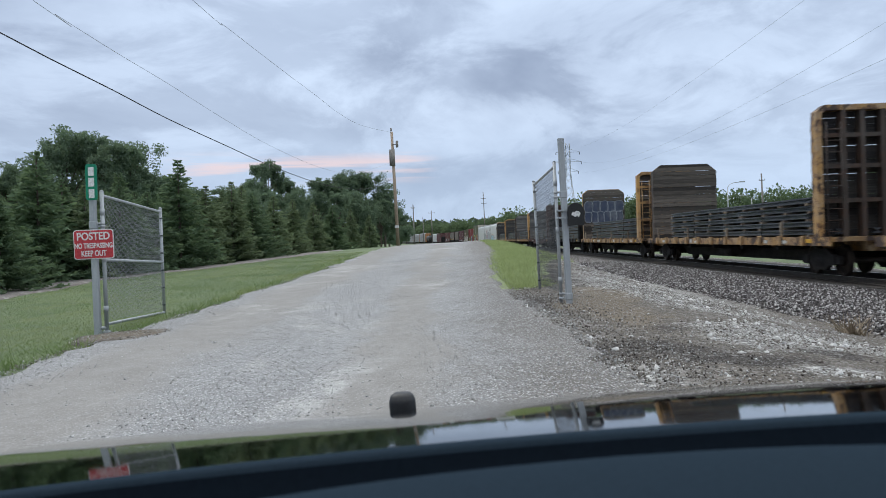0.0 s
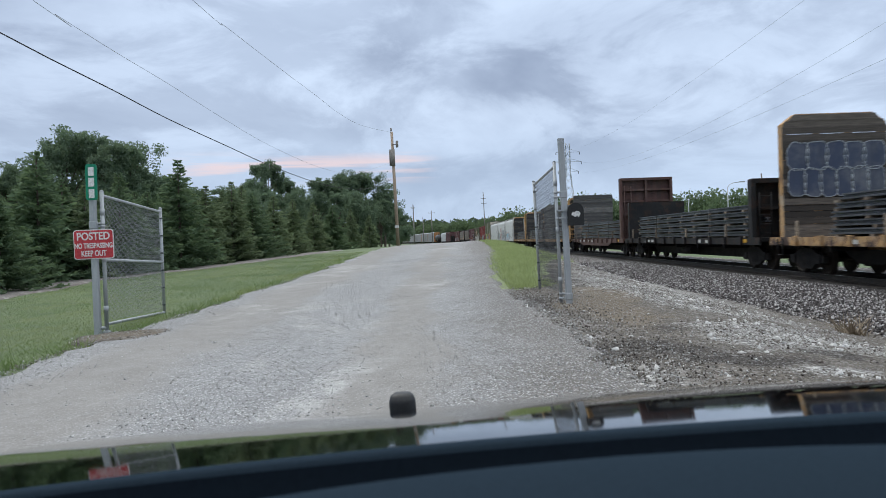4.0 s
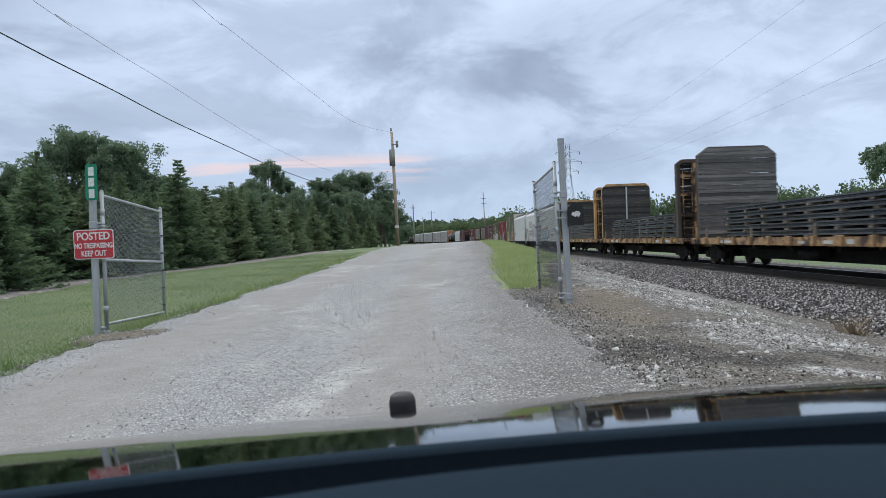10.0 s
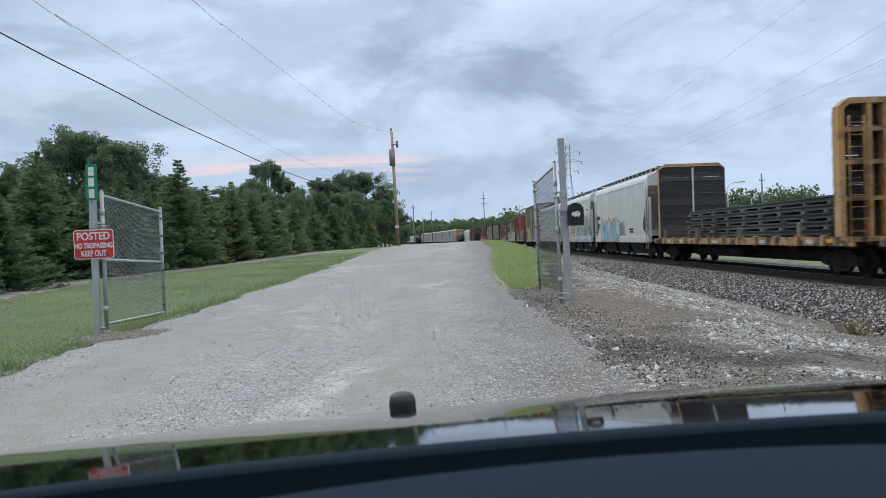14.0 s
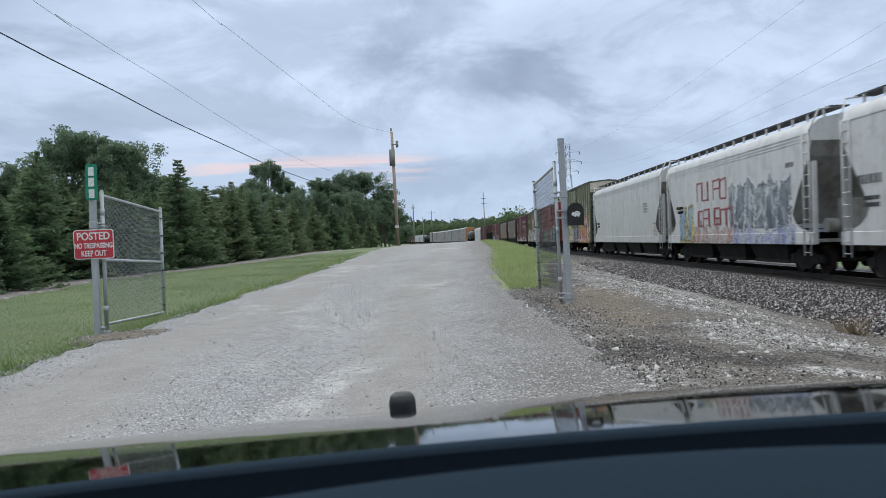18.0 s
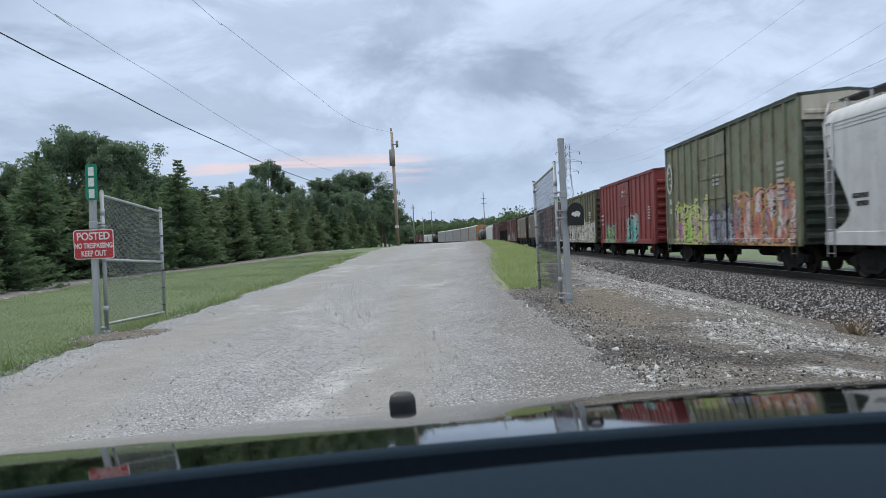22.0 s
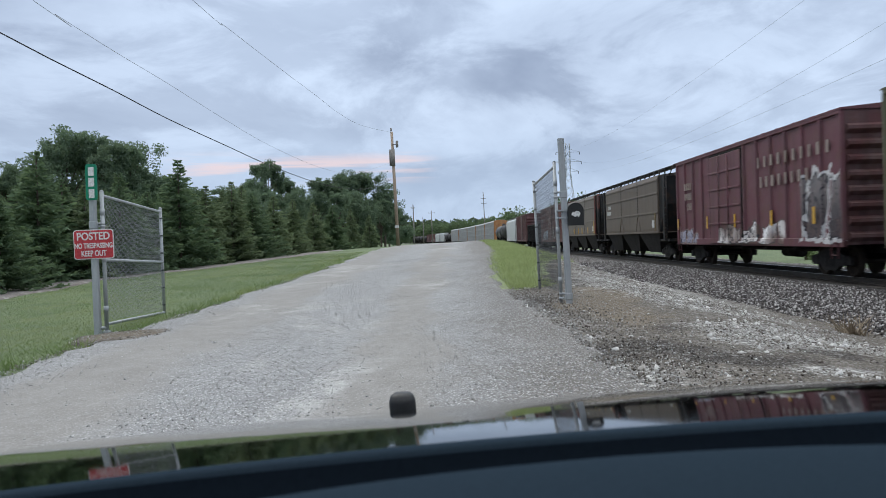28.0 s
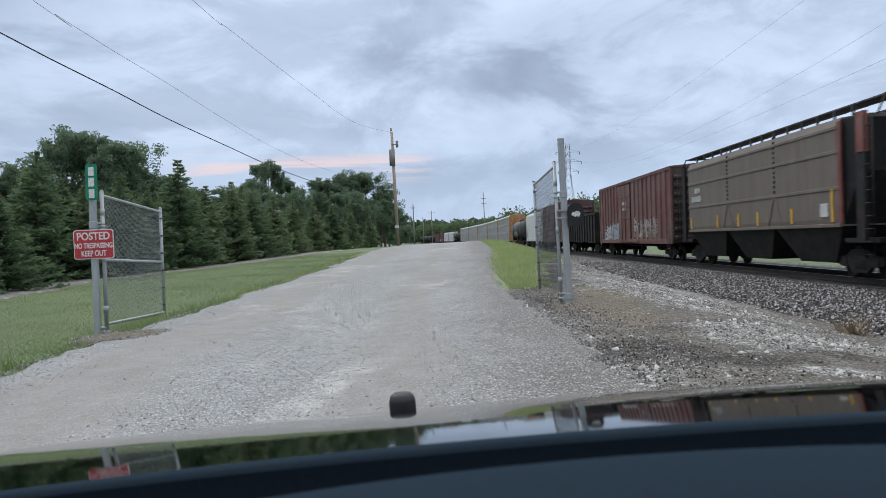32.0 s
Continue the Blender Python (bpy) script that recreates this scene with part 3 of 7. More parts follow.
def on_track(s):
    """The place and heading of the track's centre line, s metres along it."""
    a = max(s - CURVE_START, 0) * CURVE
    if s < CURVE_START:
        return TRACK_X, s, 0.0
    return TRACK_X - (1 - math.cos(a)) / CURVE, CURVE_START + math.sin(a) / CURVE, a


def grid_sheet(name, xs, ys, height, material):
    X, Y = np.meshgrid(xs, ys)
    Z = height(X, Y)
    nx = len(xs)
    i, j = np.meshgrid(np.arange(len(xs) - 1), np.arange(len(ys) - 1))
    a = (j * nx + i).ravel()
    f = np.stack([a, a + 1, a + nx + 1, a + nx], 1)
    return mesh_np(name, np.stack([X.ravel(), Y.ravel(), Z.ravel()], 1), f, material, True)


def spread(stops, counts):
    out = []
    for (a, b), n in zip(zip(stops[:-1], stops[1:]), counts):
        out += list(np.linspace(a, b, n, endpoint=False))
    return np.array(out + [stops[-1]])


gx = spread([-1500, -300, -60, -16, 10, 60, 300, 1500], [8, 16, 22, 80, 25, 20, 8])
gy = spread([-200, -20, 0, 50, 130, 400, 3000], [9, 20, 160, 60, 27, 20])
ground = tagged(new("ground", grid_sheet("ground", gx, gy, land, LAWN)), "mown green grass land rising gently to a low crest", "ground", kind="structure")


def strip(name, y0, y1, step, left, right, lift, material, cols=24, edge=0.10):
    """A ground cover with wavy edges, laid on the land and tucked into it along both sides."""
    ys = np.arange(y0, y1 + step, step)
    L = np.array([left(y) + edge * 2.2 * noise.noise((0, y * 0.9, 3)) + edge * 1.2 * noise.noise((5, y * 3.1, 0)) for y in ys])
    R = np.array([right(y) + edge * 2.2 * noise.noise((9, y * 0.8, 3)) + edge * 1.2 * noise.noise((15, y * 2.9, 0)) for y in ys])
    u = np.linspace(0, 1, cols)
    X = L[:, None] + (R - L)[:, None] * u[None]
    Y = np.repeat(ys[:, None], cols, 1)
    up = np.where((u == 0) | (u == 1), -0.05, lift)
    Z = land(X, Y) + up[None]
    a = (np.arange(len(ys) - 1)[:, None] * cols + np.arange(cols - 1)[None]).ravel()
    f = np.stack([a, a + 1, a + cols + 1, a + cols], 1)
    return new(name, mesh_np(name, np.stack([X.ravel(), Y.ravel(), Z.ravel()], 1), f, material, True))


def road_left(y):
    return -4.15 + 0.5 * float(smooth(5, 26, y)) + 0.9 * float(smooth(34, 60, y))


def road_right(y):
    return 1.30 - 0.42 * float(smooth(5, 12.5, y)) + 0.80 * float(smooth(14, 34, y)) + 0.1 * float(smooth(34, 60, y))


tagged(strip("road", -30, 110, 0.25, road_left, road_right, 0.035, GRAVEL, 40, 0.15), "pale crushed limestone gravel drive with two worn wheel tracks", "road", kind="structure")


def dirt_left(y):
    return road_right(y) - 0.7 + (2.2 - road_right(y)) * float(smooth(11.9, 12.7, y))


def dirt_right(y):
    return 7.4 - 0.3 * float(smooth(6, 18, y))


tagged(strip("pavement", -30, 15.2, 0.2, dirt_left, dirt_right, 0.018, DIRT, 30, 0.16), "bare trodden dirt and scattered gravel beside the track", "ground", kind="structure")
tagged(strip("pavement_track_side", 14.9, 62, 0.4, lambda y: 1.55 + 3.4 * float(smooth(15, 34, y)), lambda y: 7.3, 0.018, DIRT, 14, 0.16), "bare dirt verge along the foot of the ballast", "ground", kind="structure")


def mulch_mid(y):
    return float(np.interp(y, [5, 18.6, 21, 25.7, 30, 36.6, 42, 70], [-11.2, -10.9, -10.9, -9.6, -7.4, -5.8, -5.2, -5.0]))


tagged(strip("mulch_bed", 4, 44, 0.4, lambda y: mulch_mid(y) - 2.6, lambda y: mulch_mid(y) + 0.75 - 1.5 * float(smooth(20, 25, y)), 0.03, MULCH, 14, 0.15), "bare mulch strip under the row of spruces", "ground", kind="structure")

# ballast bed
BED = [(-5.75, -0.24), (-5.1, -0.135), (-2.4, -0.09), (-1.75, -0.085), (1.75, -0.085), (2.4, -0.10), (4.3, -0.13), (5.3, -0.45)]
bm = bmesh.new()
rings = []
for s in spread([-60, 0, 60, 130, 760], [20, 90, 50, 90]):
    x, y, a = on_track(s)
    rings.append([bm.verts.new((x + u * math.cos(a), y + u * math.sin(a), RAIL - 0.10 + h + (0.02 * math.sin(s * 2.1 + u) if abs(u) > 2 and s < 70 else 0))) for u, h in BED])
for r0, r1 in zip(rings[:-1], rings[1:]):
    for i in range(len(BED) - 1):
        bm.faces.new((r0[i], r0[i + 1], r1[i + 1], r1[i]))
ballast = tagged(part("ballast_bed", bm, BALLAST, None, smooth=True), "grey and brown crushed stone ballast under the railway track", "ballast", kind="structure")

# rails and ties
track = empty("railway_track", "single railway track with rusty rails on dark wooden ties", "railway track")
tagged(track, kind="structure")
for off in (-0.7525, 0.7525):
    bm = bmesh.new()
    prof = [(-0.07, -0.17), (0.07, -0.17), (0.07, -0.155), (0.012, -0.13), (0.012, -0.045), (0.036, -0.035), (0.036, -0.002), (-0.036, -0.002), (-0.036, -0.035), (-0.012, -0.045), (-0.012, -0.13), (-0.07, -0.155)]
    secs = []
    for s in spread([-60, 120, 760], [6, 80]):
        x, y, a = on_track(s)
        secs.append([(x + (off + u) * math.cos(a), y + (off + u) * math.sin(a), RAIL + h) for u, h in prof])
    loft(bm, secs)
    bm.faces.ensure_lookup_table()
    part("rail", bm, RAIL_STEEL, track)
    bm = bmesh.new()
    secs = []
    for s in spread([-60, 120, 760], [6, 80]):
        x, y, a = on_track(s)
        secs.append([(x + (off + u) * math.cos(a), y + (off + u) * math.sin(a), RAIL + h) for u, h in ((-0.034, -0.004), (0.034, -0.004), (0.034, 0.0), (-0.034, 0.0))])
    loft(bm, secs)
    part("rail_head", bm, RAIL_TOP, track, "rail head polished by wheels")

# ---------------- the train ----------------
KN = (0, 4, 8, 12, 16, 20, 24, 28, 32)
KV = (9.73, 9.56, 9.3, 9.31, 9.25, 9.19, 8.94, 9.31, 9.23)


def gone(t):
    """How far the train has rolled towards the camera after t seconds."""
    d = 0.0
    for (t0, t1), (v0, v1) in zip(zip(KN[:-1], KN[1:]), zip(KV[:-1], KV[1:])):
        if t <= t0:
            break
        u = min(t, t1) - t0
        d += v0 * u + 0.5 * (v1 - v0) / (t1 - t0) * u * u
    return d


MOVERS = []  # thing, place of its middle along the train, half the distance between its trucks


def at_rail(s, half):
    xa, ya, _ = on_track(s - half)
    xb, yb, _ = on_track(s + half)
    return pose((xa + xb) / 2, (ya + yb) / 2, RAIL, 0, 0, math.degrees(math.atan2(-(xb - xa), yb - ya)))


def mover(ob, mid, half):
    ob.matrix_world = at_rail(mid, half)
    MOVERS.append((ob, mid, half))
    return ob



# paints of the cars
YELLOW_RUST = car_paint("rusty_yellow_paint", (0.45, 0.26, 0.09), (0.17, 0.09, 0.05), 0.65, rust=0.9, chalk=0.4, scale=2.4, scabs=1.0)
YELLOW = car_paint("faded_yellow_paint", (0.51, 0.28, 0.085), (0.32, 0.18, 0.08), 0.6, rust=0.6, chalk=0.3, scabs=0.3)
BROWN = car_paint("brown_oxide_paint", (0.085, 0.035, 0.028), (0.04, 0.025, 0.022), 0.65, rust=0.4, chalk=0.1)
DARKBROWN = car_paint("dark_rust", (0.05, 0.033, 0.026), (0.025, 0.02, 0.018), 0.7, rust=0.4, chalk=0.1)
BLACKPAINT = car_paint("black_car_paint", (0.013, 0.014, 0.016), (0.022, 0.020, 0.019), 0.65, rust=0.25, chalk=0.03)
BLACKPAINT.node_tree.nodes["Principled BSDF"].inputs["Specular IOR Level"].default_value = 0.2


def plank_material(name, c1, c2):
    n = Nodes(name, 0.9)
    r = n.random()
    g = n.noise(3.0, 6, 0.65, stretch=(0.6, 1, 9))
    col = n.mix(r, c1, c2)
    col = n.mix(n.step(g, 0.35, 0.7), n.mix(0.5, col, (0.01, 0.01, 0.01)), col)
    n.bump(g, 0.4, 0.02)
    return n.done(col)


PLANK_BROWN = plank_material("brown_planks", (0.035, 0.029, 0.025), (0.19, 0.162, 0.138))
PLANK_GREY = plank_material("grey_planks", (0.075, 0.074, 0.076), (0.23, 0.222, 0.215))
PLANK_BLACK = plank_material("black_planks", (0.028, 0.028, 0.031), (0.085, 0.080, 0.077))
DUNNAGE = plank_material("dunnage_timber", (0.18, 0.14, 0.11), (0.34, 0.28, 0.21))
STEEL_LOAD = surface("mill_steel", (0.05, 0.056, 0.07), (0.13, 0.14, 0.16), 0.45, 0.35, 0.9, 25, 0.15, (1, 0.2, 1), 0.0)
PALE_LINE = surface("white_stencil", (0.62, 0.62, 0.60), (0.48, 0.48, 0.47), 0.6, 0, 3, 40, 0.05)
REFLECT = surface("yellow_reflector", (0.75, 0.42, 0.04), (0.65, 0.36, 0.04), 0.4, 0, 3, 40, 0.05)
BLUE_SPRAY = car_paint("blue_spray", (0.035, 0.050, 0.095), (0.03, 0.04, 0.07), 0.7, rust=0.0, chalk=0.3)
PALE_SPRAY = surface("pale_spray", (0.22, 0.25, 0.28), (0.32, 0.35, 0.38), 0.8, 0, 3, 40, 0.05)
FADED_GREY = surface("faded_grey_stencil", (0.34, 0.34, 0.335), (0.42, 0.42, 0.415), 0.6, 0, 3, 40, 0.05)
FADED = car_paint("faded_lettering", (0.30, 0.24, 0.21), (0.16, 0.11, 0.10), 0.7, rust=0.3)
RED_SPRAY = surface("red_spray", (0.30, 0.06, 0.07), (0.38, 0.12, 0.12), 0.7, 0, 3, 40, 0.05)
RUST_RED = car_paint("rusty_red", (0.20, 0.045, 0.035), (0.09, 0.03, 0.025), 0.65, rust=0.5)
GRATING = surface("running_board", (0.055, 0.057, 0.06), (0.10, 0.10, 0.105), 0.7, 0.3, 3, 40, 0.2)


def mesh_of(name, bm, material):
    me = bpy.data.meshes.new(name)
    bm.to_mesh(me)
    bm.free()
    me.materials.append(material)
    return me


# running gear, shared by all cars
bm = bmesh.new()
rod(bm, (-1.02, 0, 0), (1.02, 0, 0), 0.075, seg=10)
for sx in (-1, 1):
    secs = []
    for x, r in ((0.68, 0.20), (0.685, 0.475), (0.72, 0.475), (0.735, 0.452), (0.835, 0.445), (0.84, 0.40), (0.79, 0.36), (0.79, 0.18), (0.86, 0.15)):
        secs.append([(sx * x, r * math.cos(2 * math.pi * i / 20), r * math.sin(2 * math.pi * i / 20)) for i in range(20)])
    loft(bm, secs)
    for i in range(3):
        a = 2 * math.pi * i / 3
        rod(bm, (sx * 1.02, 0.045 * math.cos(a), 0.045 * math.sin(a)), (sx * 1.05, 0.045 * math.cos(a), 0.045 * math.sin(a)), 0.018, seg=6)
bmesh.ops.recalc_face_normals(bm, faces=bm.faces)
WHEELSET = mesh_of("wheelset", bm, WHEEL_STEEL)
bm = bmesh.new()
slab(bm, [(-1.18, 0.36), (-1.18, 0.58), (-0.74, 0.64), (-0.42, 0.80), (0.42, 0.80), (0.74, 0.64), (1.18, 0.58), (1.18, 0.36), (0.66, 0.36), (0.36, 0.17), (-0.36, 0.17), (-0.66, 0.36)], "x", -0.065, 0.065)
for y in (-0.2, 0.0, 0.2):
    rod(bm, (0.0, y, 0.26), (0.0, y, 0.62), 0.085, seg=8)
for y in (-0.86, 0.86):
    box(bm, -0.10, 0.10, y - 0.14, y + 0.14, 0.33, 0.60)
bmesh.ops.recalc_face_normals(bm, faces=bm.faces)
SIDEFRAME = mesh_of("sideframe", bm, BLACK_STEEL)
bm = bmesh.new()
box(bm, -1.05, 1.05, -0.18, 0.18, 0.42, 0.78, 0.03)
rod(bm, (0, 0, 0.78), (0, 0, 0.92), 0.2, seg=12)
BOLSTER = mesh_of("truck", bm, BLACK_STEEL)
WHEELS = []


def trucks(car, ys, near=True):
    for y in ys:
        t = piece("truck", BOLSTER, car, (0, y, 0))
        for x in (-1.0, 1.0):
            piece("sideframe", SIDEFRAME, t, (x, 0, 0))
        for d in (-0.86, 0.86):
            w = piece("wheelset", WHEELSET, t, (0, d, 0.45))
            if near:
                WHEELS.append((w, d))


def couplers(car, a, b, z=0.88):
    """Draft gear at both ends: from the end sill out to the knuckle."""
    for y0, y1 in a, b:
        d = 1 if y1 > y0 else -1
        bm = bmesh.new()
        lo, hi = min(y0, y1), max(y0, y1)
        box(bm, -0.09, 0.09, lo, hi, z - 0.10, z + 0.08)
        slab(bm, [(-0.17, y1 - 0.16 * d), (0.10, y1 - 0.2 * d), (0.17, y1), (0.02, y1 + 0.12 * d), (-0.05, y1 - 0.02 * d), (-0.15, y1 + 0.06 * d)], "z", z - 0.14, z + 0.12)
        bmesh.ops.recalc_face_normals(bm, faces=bm.faces)
        part("coupler", bm, WHEEL_STEEL, car)


def ladder(car, x, y, z0, z1, material, width=0.4, axis="y", gap=0.33):
    bm = bmesh.new()
    for d in (-width / 2, width / 2):
        a, b = ((x, y + d, z0), (x, y + d, z1)) if axis == "y" else ((x + d, y, z0), (x + d, y, z1))
        rod(bm, a, b, 0.022, seg=6)
    z = z0 + 0.1
    while z < z1:
        a, b = ((x, y - width / 2, z), (x, y + width / 2, z)) if axis == "y" else ((x - width / 2, y, z), (x + width / 2, y, z))
        rod(bm, a, b, 0.014, seg=5)
        z += gap
    return part("ladder", bm, material, car)


def stencil(car, y0, z0, rows, height, material, x, gap=1.6, seed=0, name="letter_bar", air=0.42):
    """Lettering that cannot be read, or is a mark of its owner: rows of plain bars."""
    rng = random.Random(seed)
    z = z0
    for length in rows:
        y = y0
        while y < y0 + length:
            w = height * rng.uniform(0.3, 0.55)
            bm = bmesh.new()
            box(bm, x - 0.006, x + 0.02, y, y + w, z - height, z)
            part(name, bm, material, car)
            y += w + height * air
        z -= height * gap


def scrawl(car, y0, z0, width, height, count, material, x, seed):
    """A row of thin sprayed strokes, squared loops that cannot be read."""
    rng = random.Random(seed)
    w = width / count
    for i in range(count):
        a, b = y0 + w * i + 0.06, y0 + w * (i + 1) - 0.06
        z1, z2 = z0 + rng.uniform(0, 0.08), z0 + height - rng.uniform(0, 0.12)
        mid = (z1 + z2) / 2 + rng.uniform(-0.1, 0.1)
        t = 0.035
        for (ya, za, yb, zb), odds in (((a, z1, a, z2), 1.0), ((b, z1, b, z2), 0.85), ((a, z2, b, z2 - rng.uniform(0, 0.1)), 0.55), ((a, mid, b, mid), 0.35), ((a, z1, b, z1), 0.35), (((a + b) / 2, z1, (a + b) / 2, mid), 0.25)):
            if rng.random() < odds:
                bm = bmesh.new()
                d = Vector((yb - ya, zb - za)).normalized() * t
                slab(bm, [(ya - d.x - d.y, za - d.y + d.x), (ya - d.x + d.y, za - d.y - d.x), (yb + d.x + d.y, zb + d.y - d.x), (yb + d.x - d.y, zb + d.y + d.x)], "x", x - 0.003, x + 0.003)
                bmesh.ops.recalc_face_normals(bm, faces=bm.faces)
                part("sprayed_stroke", bm, material, car)


def flatcar(n, f, deck_paint, near, far, label, gap=2.2, seed=1, belly=0.0, loaded=True):
    """A bulkhead flatcar from the outer face of its near bulkhead to the inner face of its far one."""
    h = (f - n) / 2
    car = empty("bulkhead_flatcar", label, "flatcar", "bulkhead flatcars in the train")
    y0, y1 = -h - 0.75, h + 1.15
    bm = bmesh.new()
    box(bm, -1.46, 1.46, y0, y1, 1.02, 1.14)
    box(bm, -0.35, 0.35, y0 + 0.3, y1 - 0.3, 0.72, 1.02)
    part("deck", bm, deck_paint, car)
    bm = bmesh.new()
    slab(bm, [(-h + 2.0, 0.76), (-h + 2.9, 0.36), (h - 2.6, 0.36), (h - 1.7, 0.76)], "x", -0.5, 0.5)
    for i in range(5):
        y = -h + 3.2 + (2 * h - 6.0) * i / 4
        box(bm, -1.42, 1.42, y - 0.08, y + 0.08, 0.74, 1.0)
    rod(bm, (-0.9, -0.9, 0.62), (-0.9, 0.5, 0.62), 0.19, seg=10)
    bmesh.ops.recalc_face_normals(bm, faces=bm.faces)
    part("centre_sill", bm, BLACK_STEEL, car)
    for sx in (-1, 1):
        bm = bmesh.new()
        q = h * 0.55
        slab(bm, [(y0, 1.16), (y0, 0.90), (-q - 1.2, 0.90), (-q, 0.90 - belly), (q, 0.90 - belly), (q + 1.2, 0.90), (y1, 0.90), (y1, 1.16)], "x", sx * 1.50 - 0.03, sx * 1.50 + 0.03)
        bmesh.ops.recalc_face_normals(bm, faces=bm.faces)
        part("side_sill", bm, deck_paint, car)
    bm = bmesh.new()
    box(bm, -0.06, 0.06, -0.10, 0.10, 0.89, 1.20, 0.012)
    pocket = mesh_of("stake_pocket", bm, deck_paint)
    count = 11
    for i in range(count):
        y = -h + 0.9 + (2 * h - 1.8) * i / (count - 1)
        for x in (-1.565, 1.565):
            piece("stake_pocket", pocket, car, (x, y, 0))
    rng = random.Random(seed)
    bm = bmesh.new()
    box(bm, -0.035, 0.035, -0.06, 0.06, 1.16, 1.72, 0.008)
    stake = mesh_of("stake", bm, DUNNAGE)
    for i in range(1, count, 3):
        piece("stake", stake, car, (-1.50, -h + 0.9 + (2 * h - 1.8) * i / (count - 1), -rng.uniform(0, 0.2)), rng.uniform(-0.1, 0.1))
    for i in range(6):
        y = -h + 1.2 + rng.random() * (2 * h - 3)
        bm = bmesh.new()
        box(bm, -1.545, -1.52, y, y + rng.uniform(0.25, 0.7), 0.96, 0.96 + rng.uniform(0.08, 0.14))
        part("stencil", bm, PALE_LINE, car)
    bm = bmesh.new()
    box(bm, -1.545, -1.52, -h + 0.4, -h + 0.75, 0.98, 1.1)
    part("reflector", bm, REFLECT, car)
    for spec, ya, inner, outer in ((near, -h, 1, -1), (far, h, -1, 1)):
        top, cham, hw = spec["top"], spec.get("cham", 0.42), spec.get("hw", 1.65)
        yi = ya + 0.34 if inner > 0 else ya + 0.06    # where the boards' plane starts
        yo0, yo1 = (ya, ya + 0.34) if inner > 0 else (ya + 0.06, ya + 0.40)
        bm = bmesh.new()
        out = [(-hw, 1.14), (-hw, top - cham * 0.75), (-hw + cham, top), (hw - cham, top), (hw, top - cham * 0.75), (hw, 1.14)]
        inn = [(-hw + 0.16, 1.14), (-hw + 0.16, top - cham * 0.75 - 0.06), (-hw + cham + 0.05, top - 0.16), (hw - cham - 0.05, top - 0.16), (hw - 0.16, top - cham * 0.75 - 0.06), (hw - 0.16, 1.14)]
        for a in range(5):
            q = [out[a], out[a + 1], inn[a + 1], inn[a]]
            slab(bm, q, "y", yo0, yo1)
        bmesh.ops.recalc_face_normals(bm, faces=bm.faces)
        bh = part("bulkhead", bm, spec["frame"], car, spec.get("label", ""))
        bh.location.x = 0.17
        # ribs behind the boards
        cols = spec.get("cols", (-0.5, 0.5))
        for x in cols:
            bm = bmesh.new()
            box(bm, x - 0.07, x + 0.07, yo0 + 0.02, yo1 - 0.02, 1.14, top - 0.15)
            part("post", bm, spec.get("posts", spec["frame"]), bh)
        for z in spec.get("bars", (2.2, 3.2, 4.1)):
            if z < top - 0.3:
                bm = bmesh.new()
                box(bm, -hw + 0.15, hw - 0.15, yo0 + 0.06, yo1 - 0.06, z - 0.06, z + 0.06)
                part("cross_bar", bm, spec.get("posts", spec["frame"]), bh)
        if spec.get("plate"):
            bm = bmesh.new()
            yy = yi - 0.02 if inner > 0 else yi - 0.03
            slab(bm, [(p[0] * 0.98, p[1]) for p in out], "y", yy, yy + 0.03)
            bmesh.ops.recalc_face_normals(bm, faces=bm.faces)
            part("plate", bm, spec["plate"], bh)
        else:
            z, k = 1.16, 0
            step = spec.get("board", 0.205)
            edge = hw - 0.01 if inner > 0 else hw + 0.012
            while z < top - 0.05:
                zt = min(z + step - (0.016 if (k + seed) % 4 == 3 else 0.005), top + (-0.02 if inner > 0 else 0.015))
                w = edge if zt < top - cham * 0.75 else edge - cham * (zt - (top - cham * 0.75)) / (cham * 0.75)
                bm = bmesh.new()
                d = 0.016 * math.sin(k * 2.3 + seed)
                ya0, ya1 = (yi + d, yi + 0.06 + d) if inner > 0 else (yi - 0.06 + d, yi + d)
                wb = w if zt < top - cham * 0.75 else min(edge, w + cham * 0.4)
                slab(bm, [(-wb, z), (wb, z), (w, zt), (-w, zt)], "y", ya0, ya1)
                bmesh.ops.recalc_face_normals(bm, faces=bm.faces)
                part("plank", bm, spec["wood"], bh)
                z += step
                k += 1
        if spec.get("cap"):
            bm = bmesh.new()
            slab(bm, [(-hw, top - cham * 0.75), (-hw + cham, top + 0.02), (hw - cham, top + 0.02), (hw, top - cham * 0.75), (hw - cham, top - 0.14), (-hw + cham, top - 0.14)], "y", yo0 - 0.09, yo0 - 0.02)
            bmesh.ops.recalc_face_normals(bm, faces=bm.faces)
            part("top_cap", bm, spec["cap"], bh)
        if spec.get("stripe"):
            bm = bmesh.new()
            box(bm, -0.02, 0.07, ya - 0.04, ya - 0.012, 2.2, top - 0.2)
            part("stripe", bm, PALE_LINE, bh, "white painted upright stripe")
